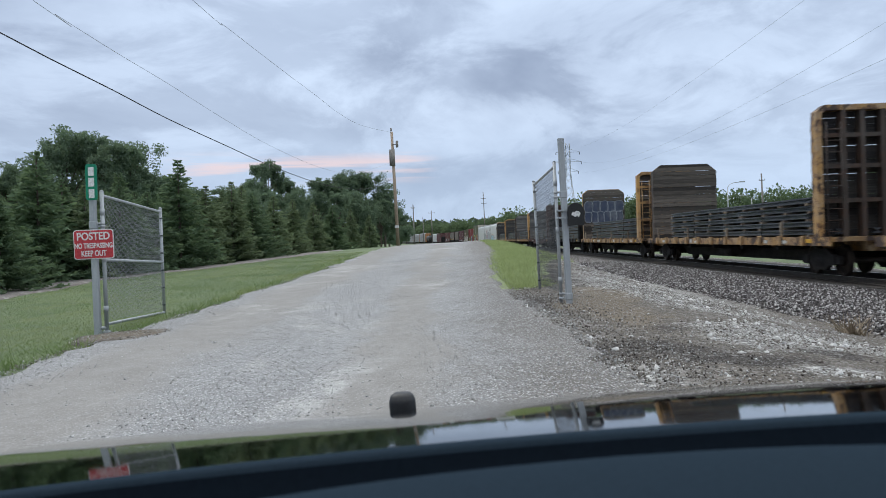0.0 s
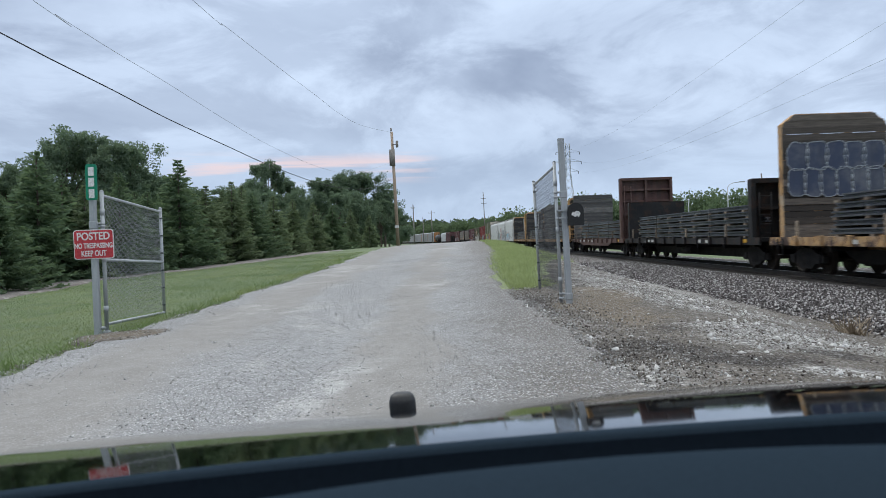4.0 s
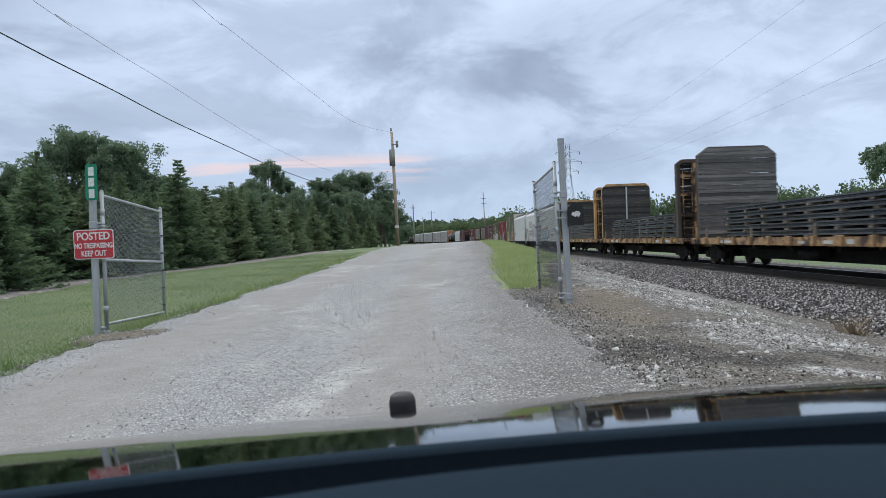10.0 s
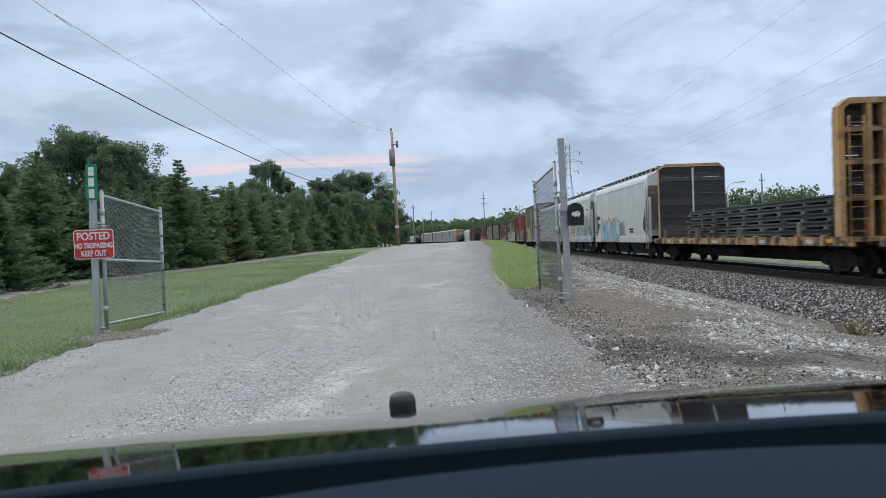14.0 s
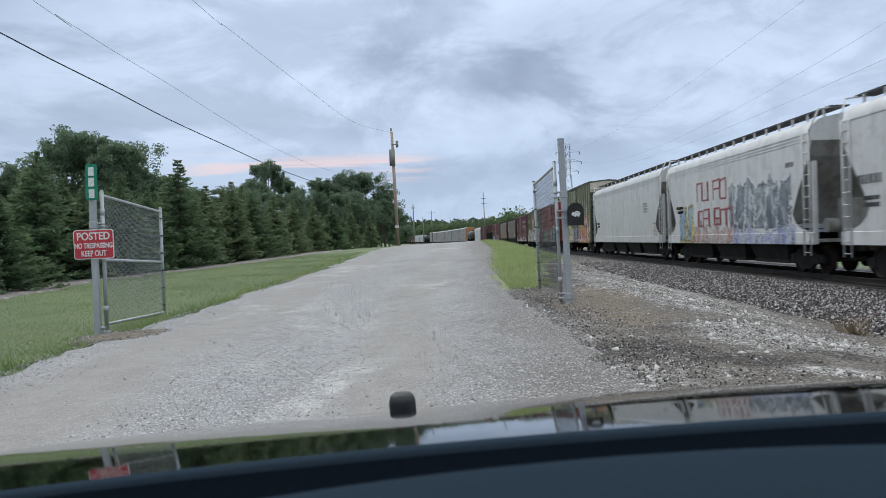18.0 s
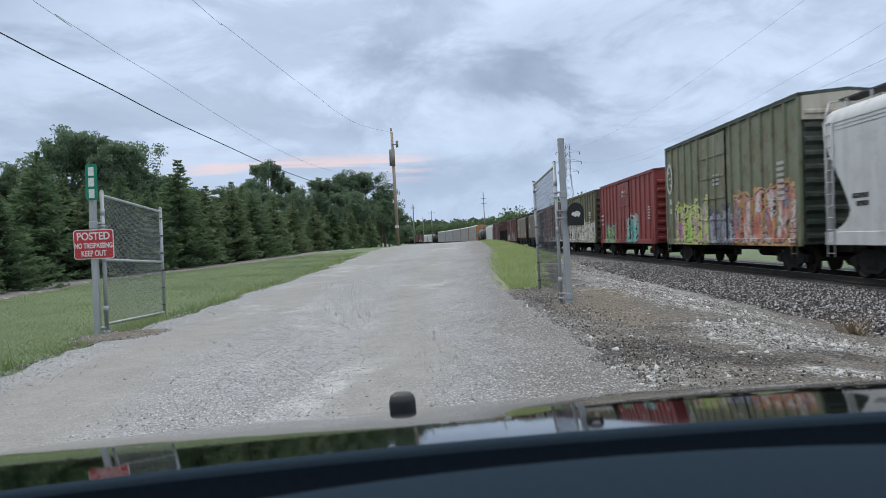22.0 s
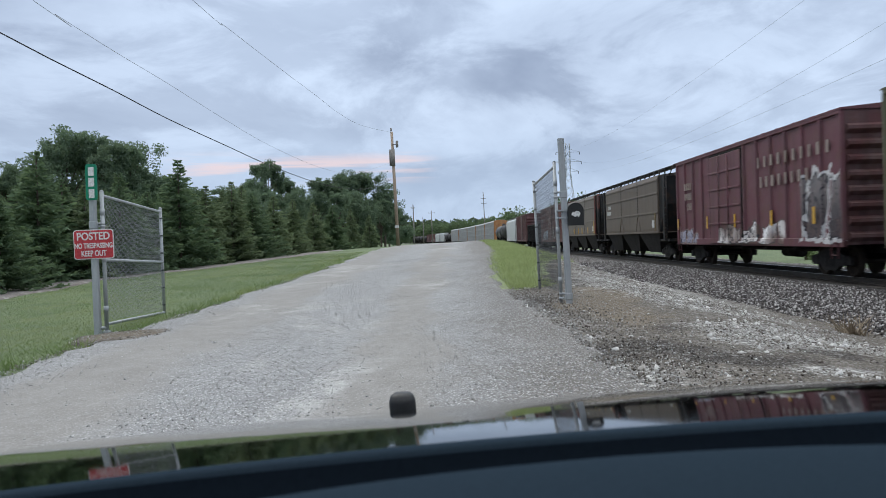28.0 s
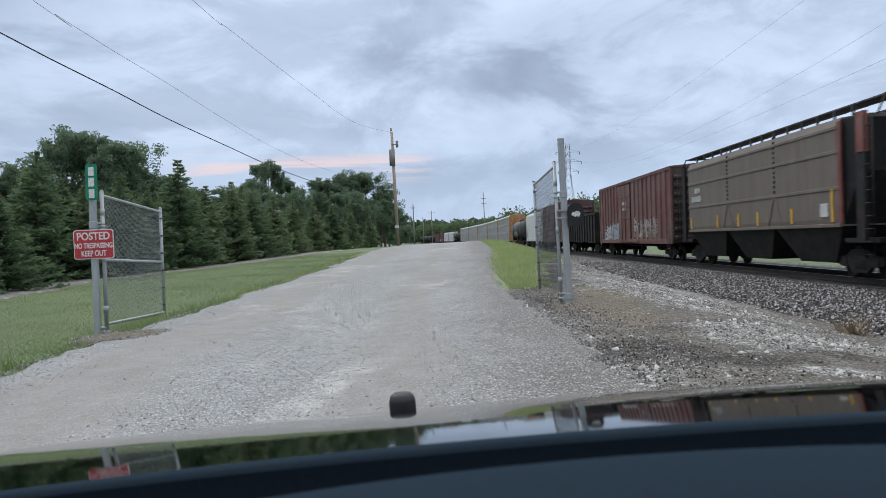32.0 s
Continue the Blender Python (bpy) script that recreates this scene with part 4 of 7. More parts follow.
        if spec.get("tag"):
            blob_rng = random.Random(77)
            for row, (zc, hh, count) in enumerate(((3.72, 0.44, 5), (2.88, 0.46, 6))):
                for i in range(count):
                    xc = -1.5 + 3.0 * (i + 0.5) / count
                    ww = 3.0 / count * 0.58
                    pts = []
                    for k in range(18):
                        t = 2 * math.pi * k / 18
                        c, q = math.cos(t), math.sin(t)
                        wob = 1 + 0.13 * math.sin(3 * t + blob_rng.uniform(0, 6)) * 0.5
                        pts.append((xc + ww * wob * math.copysign(abs(c) ** 0.6, c), zc + hh * wob * math.copysign(abs(q) ** 0.6, q)))
                    lift = 0.003 * ((i + row) % 3)
                    bm = bmesh.new()
                    slab(bm, pts, "y", ya - 0.036 - lift, ya - 0.012)
                    bmesh.ops.recalc_face_normals(bm, faces=bm.faces)
                    blob = part("sprayed_shape", bm, BLUE_SPRAY, bh)
                    bm = bmesh.new()
                    tube(bm, [(p[0], ya - 0.037 - lift, p[1]) for p in pts + pts[:1]], 0.021, 4)
                    part("sprayed_outline", bm, PALE_SPRAY, blob)
    ladder(car, -1.0, -h - 0.02, 1.2, near["top"] - 0.5, near.get("posts", near["frame"]), 0.42, "x")
    ladder(car, -1.56, h + 0.25, 0.5, 1.1, BLACK_STEEL)
    trucks(car, (-h + 0.9, h - 0.5))
    couplers(car, (y0, y0 - 0.62), (y1, y1 + 0.62))
    mover(car, (n + f) / 2, h - 1.0)
    if loaded:
        load = empty("steel_bar_stack", "dark steel rails stacked in layers on timber spacers", "steel load", "steel loads on the flatcars")
        a, b = -h + 0.75, h - gap
        bm = bmesh.new()
        slab(bm, [(-0.12, 0), (0.12, 0), (0.12, 0.035), (0.025, 0.06), (0.025, 0.105), (0.10, 0.12), (0.10, 0.165), (-0.10, 0.165), (-0.10, 0.12), (-0.025, 0.105), (-0.025, 0.06), (-0.12, 0.035)], "y", a, b)
        bmesh.ops.recalc_face_normals(bm, faces=bm.faces)
        bar = mesh_of("steel_bar", bm, STEEL_LOAD)
        bm = bmesh.new()
        box(bm, -1.34, 1.34, -0.07, 0.07, 0, 0.075)
        spacer = mesh_of("spacer", bm, DUNNAGE)
        for layer in range(5):
            z = 1.145 + layer * 0.242
            slide = rng.uniform(-0.35, 0.35)
            for i in range(9):
                y = a + 0.3 + (b - a - 0.6) * i / 8 + rng.uniform(-0.2, 0.2)
                piece("spacer", spacer, load, (rng.uniform(-0.06, 0.04), y, z))
            for i in range(9):
                x = -1.16 + 0.29 * i
                piece("steel_bar", bar, load, (x + rng.uniform(-0.03, 0.03), slide + rng.uniform(-0.35, 0.35), z + 0.077 + rng.uniform(-0.004, 0.006)), rng.uniform(-0.004, 0.004))
        for i in (1, 4):
            y = a + (b - a) * (i + 0.5) / 6
            bm = bmesh.new()
            tube(bm, [(-1.36, y, 1.16), (-1.33, y, 2.37), (1.33, y, 2.37), (1.36, y, 1.16)], 0.012, 5)
            part("strap", bm, BLACK_STEEL, load)
        mover(load, (n + f) / 2, h - 1.0)
    return car


def bulk(top, frame, wood=None, **kw):
    return dict(top=top, frame=frame, wood=wood or PLANK_BROWN, **kw)


flatcar(2.5, 18.9, YELLOW_RUST, bulk(5.0, DARKBROWN), bulk(5.12, YELLOW_RUST), "rusty yellow bulkhead flatcar loaded with steel rails", seed=10)
flatcar(23.2, 41.9, YELLOW_RUST, bulk(4.98, YELLOW_RUST, PLANK_BLACK, cham=0.25, cols=(-0.85, -0.3, 0.3, 0.85), posts=DARKBROWN), bulk(4.97, DARKBROWN, label="planked bulkhead with cut corners"), "rusty yellow bulkhead flatcar with brown planked ends", 2.6, 11)
flatcar(45.5, 64.1, YELLOW_RUST, bulk(4.95, YELLOW, cham=0.3, cols=(-0.75, -0.25, 0.35)), bulk(5.08, YELLOW, tag=True), "yellow bulkhead flatcar with a blue sprayed planked end", 2.8, 12)
flatcar(66.9, 86.2, BLACKPAINT, bulk(3.25, BLACKPAINT, cham=0.05, plate=BLACKPAINT), bulk(3.3, BLACKPAINT, cham=0.05, plate=BLACKPAINT), "black flatcar with low steel plate ends and steel load", 1.4, 13)
flatcar(88.7, 107.3, BROWN, bulk(4.95, BROWN, cham=0.04, cols=(0.0,), plate=BROWN, bars=(1.9, 2.7, 3.5, 4.2)), bulk(4.9, DARKBROWN, PLANK_GREY, cham=0.05, board=0.15), "oxide brown bulkhead flatcar with grey planked end", 2.0, 14, 0.22)
flatcar(110.8, 129.1, YELLOW_RUST, bulk(4.9, YELLOW, PLANK_BLACK, cham=0.35, cols=(0.0,), bars=(1.6, 2.05, 2.5, 2.95, 3.4, 3.85, 4.3)), bulk(5.05, DARKBROWN, PLANK_GREY, cham=0.45, board=0.16), "yellow bulkhead flatcar with pocketed steel end", 2.6, 15)
flatcar(132.4, 150.8, YELLOW_RUST, bulk(4.85, DARKBROWN, PLANK_BLACK, cham=0.25, cols=(-0.8, -0.3, 0.35), posts=YELLOW_RUST), bulk(4.95, YELLOW, PLANK_BLACK, cham=0.3, stripe=True, cap=YELLOW), "rusty yellow bulkhead flatcar with a striped planked end", 2.4, 16)
flatcar(154.0, 172.7, YELLOW_RUST, bulk(4.96, YELLOW, PLANK_BLACK, cham=0.3, cols=(-0.8, -0.35, 0.3)), bulk(4.9, YELLOW, PLANK_BLACK, cham=0.3, stripe=True, cap=YELLOW), "rusty yellow bulkhead flatcar with black planks and steel rails", 4.0, 17)


def boxcar(n, f, eave, paint, roof_paint, end_paint, label, ribs=14, door=(-0.1, 0.12), near=True, group="boxcars in the train", end_top=None):
    """An outside-post boxcar: body between its ends, door span as shares of its length from the middle."""
    h = (f - n) / 2
    car = empty("boxcar", label, "boxcar", group)
    z0 = 0.93
    peak = eave + 0.16
    for sx in (-1, 1):
        bm = bmesh.new()
        box(bm, sx * 1.42 - 0.03, sx * 1.42 + 0.03, -h, h, z0, eave)
        part("side_wall", bm, paint, car)
        bm = bmesh.new()
        box(bm, sx * 1.47 - 0.05, sx * 1.47 + 0.05, -h, h, z0 - 0.06, z0 + 0.2, 0.015)
        part("side_sill", bm, paint, car)
        bm = bmesh.new()
        box(bm, sx * 1.47 - 0.05, sx * 1.47 + 0.05, -h, h, eave - 0.12, eave, 0.015)
        part("top_chord", bm, roof_paint, car)
        d0, d1 = door[0] * 2 * h, door[1] * 2 * h
        for i in range(ribs + 1):
            y = -h + 0.06 + (2 * h - 0.12) * i / ribs
            if d0 - 0.15 < y < d1 + 0.15 and sx < 0:
                continue
            bm = bmesh.new()
            slab(bm, [(sx * 1.44, y - 0.10), (sx * 1.52, y - 0.055), (sx * 1.52, y + 0.055), (sx * 1.44, y + 0.10)], "z", z0 + 0.14, eave - 0.1)
            bmesh.ops.recalc_face_normals(bm, faces=bm.faces)
            part("rib", bm, paint, car)
        if sx < 0:
            bm = bmesh.new()
            box(bm, -1.51, -1.45, d0, d1, z0 + 0.12, eave - 0.22, 0.02)
            dr = part("door", bm, paint, car, "sliding plug door")
            bm = bmesh.new()
            for ya, yb in ((d0 - 0.05, d0 - 0.012), (d1 + 0.012, d1 + 0.05)):
                box(bm, -1.50, -1.45, ya, yb, z0 + 0.14, eave - 0.14)
            box(bm, -1.50, -1.45, d0 - 0.09, d1 + 0.09, eave - 0.205, eave - 0.15)
            part("door_seal", bm, BLACK_STEEL, car, "dark worn seal round the door")
            for k in range(1, 5):
                z = z0 + 0.12 + (eave - 0.34 - z0) * k / 5
                bm = bmesh.new()
                box(bm, -1.545, -1.505, d0 + 0.04, d1 - 0.04, z - 0.04, z + 0.04, 0.012)
                part("door_rib", bm, paint, dr)
            for y in (d0 + 0.35 * (d1 - d0), d0 + 0.65 * (d1 - d0)):
                bm = bmesh.new()
                rod(bm, (-1.56, y, z0 + 0.1), (-1.56, y, eave - 0.3), 0.022, seg=6)
                part("locking_rod", bm, paint, dr)
            bm = bmesh.new()
            box(bm, -1.60, -1.50, d0 - 2.1 if d0 - 2.1 > -h else -h + 0.1, d1 + 0.1, z0 + 0.02, z0 + 0.10)
            part("door_track", bm, paint, car)
    # roof with ridges
    bm = bmesh.new()
    slab(bm, [(-1.53, eave - 0.02), (-1.53, eave + 0.03), (0, peak), (1.53, eave + 0.03), (1.53, eave - 0.02)], "y", -h - 0.04, h + 0.04)
    for i in range(13):
        y = -h + 2 * h * (i + 0.5) / 13
        slab(bm, [(-1.5, eave + 0.032), (-1.5, eave + 0.052), (0, peak + 0.03), (1.5, eave + 0.052), (1.5, eave + 0.032), (0, peak + 0.0)], "y", y - 0.06, y + 0.06)
    bmesh.ops.recalc_face_normals(bm, faces=bm.faces)
    part("roof", bm, roof_paint, car)
    # corrugated ends
    for y, d in ((-h, -1), (h, 1)):
        bm = bmesh.new()
        box(bm, -1.45, 1.45, min(y, y - 0.05 * d), max(y, y - 0.05 * d), z0, eave)
        slab(bm, [(-1.45, eave), (1.45, eave), (0, peak)], "y", y, y - 0.05 * d)
        bmesh.ops.recalc_face_normals(bm, faces=bm.faces)
        e = part("end_wall", bm, end_paint, car)
        k = 0
        z = z0 + 0.25
        while z < eave - 0.3:
            bm = bmesh.new()
            slab(bm, [(y - 0.01 * d, z - 0.17), (y + 0.15 * d, z - 0.05), (y + 0.15 * d, z + 0.04), (y - 0.01 * d, z + 0.12)], "x", -1.36, 1.36)
            bmesh.ops.recalc_face_normals(bm, faces=bm.faces)
            part("corrugation", bm, end_top if end_top and z > eave - 0.75 else end_paint, e)
            z += 0.42
        ladder(car, -1.53, y - 0.45 * d, 0.55, 1.7, paint)
        ladder(car, 1.1, y + 0.19 * d, 0.7, eave - 0.1, BLACK_STEEL, 0.4, "x")
    bm = bmesh.new()
    box(bm, -0.2, 0.2, -h - 0.5, h + 0.5, 0.66, 0.90)
    for i in range(7):
        y = -h + 2 * h * (i + 0.5) / 7
        box(bm, -1.4, 1.4, y - 0.06, y + 0.06, 0.76, 0.90)
    rod(bm, (0.5, -0.8, 0.6), (0.5, 0.6, 0.6), 0.2, seg=10)
    part("underframe", bm, BLACK_STEEL, car)
    trucks(car, (-h + 1.75, h - 1.75), near)
    couplers(car, (-h - 0.3, -h - 1.0), (h + 0.3, h + 1.0))
    mover(car, (n + f) / 2, h - 1.75)
    return car, h


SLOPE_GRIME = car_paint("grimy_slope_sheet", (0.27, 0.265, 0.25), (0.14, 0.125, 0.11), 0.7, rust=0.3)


def hopper(n, f, top, paint, label, under, bays=3, lines=2, near=True, end_dark=None, group="covered hoppers in the train", name="covered_hopper"):
    """A smooth sided covered hopper with a rounded roof, slope sheets at its ends and pyramid bays below."""
    h = (f - n) / 2
    car = empty(name, label, "hopper car", group)
    w = 1.5

    def ring(y, zb, k=1.0):
        ww = w * k
        return [(-ww, y, zb), (-ww * 1.012, y, (zb + top) / 2), (-ww, y, top - 0.52), (-ww * 0.955, y, top - 0.30), (-ww * 0.83, y, top - 0.14), (-ww * 0.5, y, top - 0.03), (0, y, top), (ww * 0.5, y, top - 0.03), (ww * 0.83, y, top - 0.14), (ww * 0.955, y, top - 0.30), (ww, y, top - 0.52), (ww * 1.012, y, (zb + top) / 2), (ww, y, zb)]
    half = [(0.0, 4.0), (0.22, 3.55), (0.60, 3.05), (1.05, 2.5), (1.36, 2.0), (1.50, 1.62), (1.52, 1.30)]
    ends = [(-h + a, b) for a, b in half] + [(h - a, b) for a, b in half[::-1]]
    bm = bmesh.new()
    loft(bm, [ring(y, zb) for y, zb in ends])
    bmesh.ops.recalc_face_normals(bm, faces=bm.faces)
    for fc in bm.faces:
        fc.smooth = fc.calc_center_median().z > top - 0.55 and abs(fc.normal.y) < 0.5
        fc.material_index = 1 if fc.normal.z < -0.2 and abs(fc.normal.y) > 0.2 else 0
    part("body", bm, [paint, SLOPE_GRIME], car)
    for sx in (-1, 1):
        for d in (-1, 1):
            bm = bmesh.new()
            slab(bm, [(d * (h - a), b) for a, b in ((1.9, 1.30), (0.30, 1.30), (0.62, 1.36), (0.98, 1.47), (1.28, 1.65), (1.46, 1.92), (1.9, 1.92))], "x", sx * 1.50 - 0.008, sx * 1.50 + 0.008)
            bmesh.ops.recalc_face_normals(bm, faces=bm.faces)
            part("side_gusset", bm, paint, car)
    for sx in (-1, 1):
        bm = bmesh.new()
        box(bm, sx * 1.48 - 0.045, sx * 1.48 + 0.045, -h, h, 0.93, 1.30, 0.015)
        part("side_sill", bm, paint, car)
        for k in range(lines):
            bm = bmesh.new()
            box(bm, sx * 1.492 - 0.025, sx * 1.492 + 0.025, -h + 0.02, h - 0.02, top - 0.56 - 0.1 * k, top - 0.53 - 0.1 * k)
            part("seam", bm, paint, car)
    # dark slope sheets and end platforms
    for d in (-1, 1):
        bm = bmesh.new()
        box(bm, -1.4, 1.4, min(d * h, d * (h - 1.6)), max(d * h, d * (h - 1.6)), 1.0, 1.08)
        box(bm, -0.5, 0.5, min(d * (h - 0.25), d * (h - 0.6)), max(d * (h - 0.25), d * (h - 0.6)), 1.08, 2.3)
        rod(bm, (-0.9, d * (h - 0.5), 1.5), (-0.4, d * (h - 0.5), 1.5), 0.22, seg=10)
        bmesh.ops.recalc_face_normals(bm, faces=bm.faces)
        part("end_platform", bm, end_dark or SLOPE_GRIME, car)
        for x in (-1.42, 1.42):
            bm = bmesh.new()
            box(bm, x - 0.06, x + 0.06, min(d * h, d * (h - 0.12)), max(d * h, d * (h - 0.12)), 0.95, 3.4)
            part("corner_post", bm, paint, car)
        ladder(car, -1.53, d * (h - 0.35), 0.6, top - 0.5, paint, 0.42)
        bm = bmesh.new()
        tube(bm, [(-1.53, d * (h - 0.1), top - 0.5), (-1.3, d * (h + 0.05), top + 0.12), (-0.4, d * (h + 0.1), top + 0.22)], 0.025, 6)
        part("grab_rail", bm, paint, car)
    # running board round the roof
    bm = bmesh.new()
    for x in (-0.72, 0.72):
        box(bm, x - 0.28, x + 0.28, -h - 0.15, h + 0.15, top + 0.17, top + 0.21)
    part("running_board", bm, GRATING, car, "dark steel roof walkway")
    m = 15
    bm = bmesh.new()
    box(bm, -1.0, -0.94, -0.03, 0.03, top - 0.13, top + 0.17)
    brk = mesh_of("bracket", bm, paint)
    for i in range(m):
        piece("bracket", brk, car, (0, -h + 0.3 + (2 * h - 0.6) * i / (m - 1), 0))
    bm = bmesh.new()
    box(bm, -0.3, 0.3, -h + 0.8, h - 0.8, top - 0.02, top + 0.12, 0.03)
    part("hatch_cover", bm, paint, car)
    # discharge bays
    span = 2 * h - 4.4
    for b in range(bays):
        y = -span / 2 + span * (b + 0.5) / bays
        q = span / bays / 2
        bm = bmesh.new()
        loft(bm, [[(-1.4, y - q, 1.35), (1.4, y - q, 1.35), (1.4, y + q, 1.35), (-1.4, y + q, 1.35)], [(-1.1, y - 0.72 * q, 0.40), (1.1, y - 0.72 * q, 0.40), (1.1, y + 0.72 * q, 0.40), (-1.1, y + 0.72 * q, 0.40)]])
        box(bm, -1.15, 1.15, y - 0.76 * q, y + 0.76 * q, 0.30, 0.40)
        bmesh.ops.recalc_face_normals(bm, faces=bm.faces)
        part("discharge_bay", bm, under, car)
    bm = bmesh.new()
    box(bm, -0.18, 0.18, -h - 0.3, h + 0.3, 0.70, 1.0)
    part("underframe", bm, BLACK_STEEL, car)
    trucks(car, (-h + 1.6, h - 1.6), near)
    couplers(car, (-h, -h - 0.75), (h, h + 0.75))
    mover(car, (n + f) / 2, h - 1.6)
    return car, h


WHITE = (0.56, 0.57, 0.57)
GREYDIRT = (0.36, 0.35, 0.34)
H1_PAINT = car_paint("white_hopper_paint", WHITE, (0.47, 0.46, 0.45), 0.45, [(-0.5, 5.6, 0.9, 2.35, [(0.08, 0.34, 0.50), (0.12, 0.46, 0.62), (0.05, 0.24, 0.42), (0.45, 0.66, 0.72), (0.10, 0.42, 0.60), (0.66, 0.22, 0.05)], 1.25, 3.0), (-2.0, -0.5, 1.3, 2.3, [(0.10, 0.08, 0.12), (0.30, 0.30, 0.32), (0.16, 0.08, 0.16), (0.45, 0.45, 0.45)], 1.6, 5.0)], 0.15, (0.60, 0.60, 0.60), 0.3)
H2_PAINT = car_paint("tagged_white_hopper_paint", WHITE, (0.46, 0.45, 0.43), 0.45, [(-6.4, -0.8, 1.3, 3.1, [(0.05, 0.065, 0.095), (0.09, 0.12, 0.16), (0.46, 0.50, 0.53), (0.06, 0.08, 0.12), (0.30, 0.36, 0.40), (0.05, 0.065, 0.095), (0.55, 0.57, 0.58)], 1.6, 7.0), (-6.6, -1.0, 0.9, 1.35, [(0.14, 0.18, 0.42), (0.5, 0.53, 0.60), (0.2, 0.25, 0.5), (0.5, 0.5, 0.56)], 2.6, 8.0), (-1.2, 3.8, 0.95, 1.45, [(0.36, 0.06, 0.05), (0.50, 0.46, 0.44), (0.30, 0.06, 0.05), (0.52, 0.46, 0.42)], 2.6, 9.0), (3.6, 5.7, 0.95, 2.5, [(0.70, 0.50, 0.04), (0.05, 0.25, 0.5), (0.62, 0.46, 0.06), (0.35, 0.3, 0.1)], 1.2, 12.0)], 0.15, (0.60, 0.60, 0.60), 0.3)
H3_PAINT = car_paint("grey_hopper_paint", (0.52, 0.53, 0.53), (0.42, 0.42, 0.41), 0.45, [(-8.6, -7.6, 1.3, 1.9, [(0.35, 0.25, 0.12), (0.25, 0.24, 0.25)], 1.4, 14.0)], 0.15, (0.56, 0.56, 0.56), 0.3)
car, h = hopper(175.0, 190.9, 4.80, H1_PAINT, "white covered hopper with blue and orange sprayed lettering", BLACK_STEEL, 3, 1)
stencil(car, 5.9, 2.75, (1.1,), 0.24, GRATING, -1.52, seed=1)
stencil(car, 6.0, 2.2, (0.7, 0.7), 0.11, GRATING, -1.52, seed=2)
stencil(car, -4.2, 1.75, (1.0, 0.8), 0.09, BLACK_STEEL, -1.52, seed=3)
car, h = hopper(192.6, 208.3, 4.78, H2_PAINT, "white covered hopper tagged in red, yellow and slate", BLACK_STEEL, 3, 3)
stencil(car, -6.6, 3.5, (0.6,), 0.16, GRATING, -1.52, seed=4)
scrawl(car, -0.6, 2.7, 3.7, 0.8, 5, RED_SPRAY, -1.525, 31)
scrawl(car, -1.2, 1.62, 4.8, 0.75, 7, RED_SPRAY, -1.525, 32)
stencil(car, 5.2, 2.6, (1.0, 0.8), 0.12, BLACK_STEEL, -1.52, seed=5)
car, h = hopper(209.2, 228.5, 4.85, H3_PAINT, "plain light grey covered hopper streaked with grime", BLACK_STEEL, 4, 3)
stencil(car, -6.6, 3.1, (0.9, 0.9, 0.9, 0.9), 0.09, FADED_GREY, -1.52, seed=6)
stencil(car, 7.3, 2.3, (0.8, 0.6), 0.13, BLACK_STEEL, -1.52, seed=7)

GREEN = car_paint("faded_green_paint", (0.135, 0.155, 0.088), (0.175, 0.158, 0.105), 0.6, [(1.2, 6.2, 0.85, 2.6, [(0.33, 0.55, 0.10), (0.50, 0.62, 0.14), (0.45, 0.16, 0.36), (0.20, 0.48, 0.20), (0.60, 0.60, 0.20)], 1.3, 21.0), (-1.6, 1.2, 0.85, 2.3, [(0.16, 0.17, 0.24), (0.42, 0.42, 0.48), (0.08, 0.08, 0.10)], 1.9, 23.0), (-7.0, -1.6, 0.85, 2.8, [(0.45, 0.05, 0.06), (0.60, 0.58, 0.56), (0.50, 0.10, 0.05), (0.12, 0.22, 0.34), (0.55, 0.30, 0.12)], 1.5, 25.0)], 0.5, (0.22, 0.24, 0.19), 0.5)
RED = car_paint("oxide_red_paint", (0.235, 0.036, 0.036), (0.145, 0.030, 0.029), 0.6, [(2.6, 6.0, 0.85, 2.0, [(0.42, 0.50, 0.08), (0.08, 0.32, 0.16), (0.55, 0.52, 0.12), (0.05, 0.20, 0.24)], 1.5, 31.0), (-3.6, -0.8, 0.85, 2.4, [(0.06, 0.36, 0.32), (0.10, 0.45, 0.38), (0.42, 0.36, 0.48), (0.5, 0.5, 0.52)], 1.1, 33.0)], 0.25, (0.30, 0.075, 0.07), 0.28)
OLIVE = car_paint("olive_drab_paint", (0.095, 0.095, 0.045), (0.075, 0.07, 0.045), 0.6, [(-7.4, 7.4, 0.9, 2.45, [(0.52, 0.50, 0.44), (0.60, 0.59, 0.55), (0.30, 0.29, 0.27), (0.50, 0.46, 0.38)], 1.35, 41.0), (-0.9, 1.7, 2.2, 4.0, [(0.34, 0.20, 0.12), (0.45, 0.34, 0.24), (0.20, 0.10, 0.07)], 1.5, 43.0)], 0.4, (0.16, 0.16, 0.10), 0.4)
MAROON = car_paint("maroon_paint", (0.125, 0.036, 0.05), (0.075, 0.032, 0.037), 0.6, [(-7.8, -5.2, 1.0, 2.9, [(0.05, 0.045, 0.05), (0.10, 0.07, 0.07), (0.06, 0.05, 0.055), (0.55, 0.55, 0.55)], 1.2, 51.0), (5.0, 7.4, 0.9, 1.4, [(0.25, 0.27, 0.40), (0.40, 0.38, 0.42), (0.30, 0.22, 0.2)], 1.6, 53.0), (-4.0, 2.0, 0.9, 1.5, [(0.17, 0.11, 0.09), (0.10, 0.06, 0.05)], 1.0, 55.0)], 0.4, (0.17, 0.085, 0.09), 0.4)
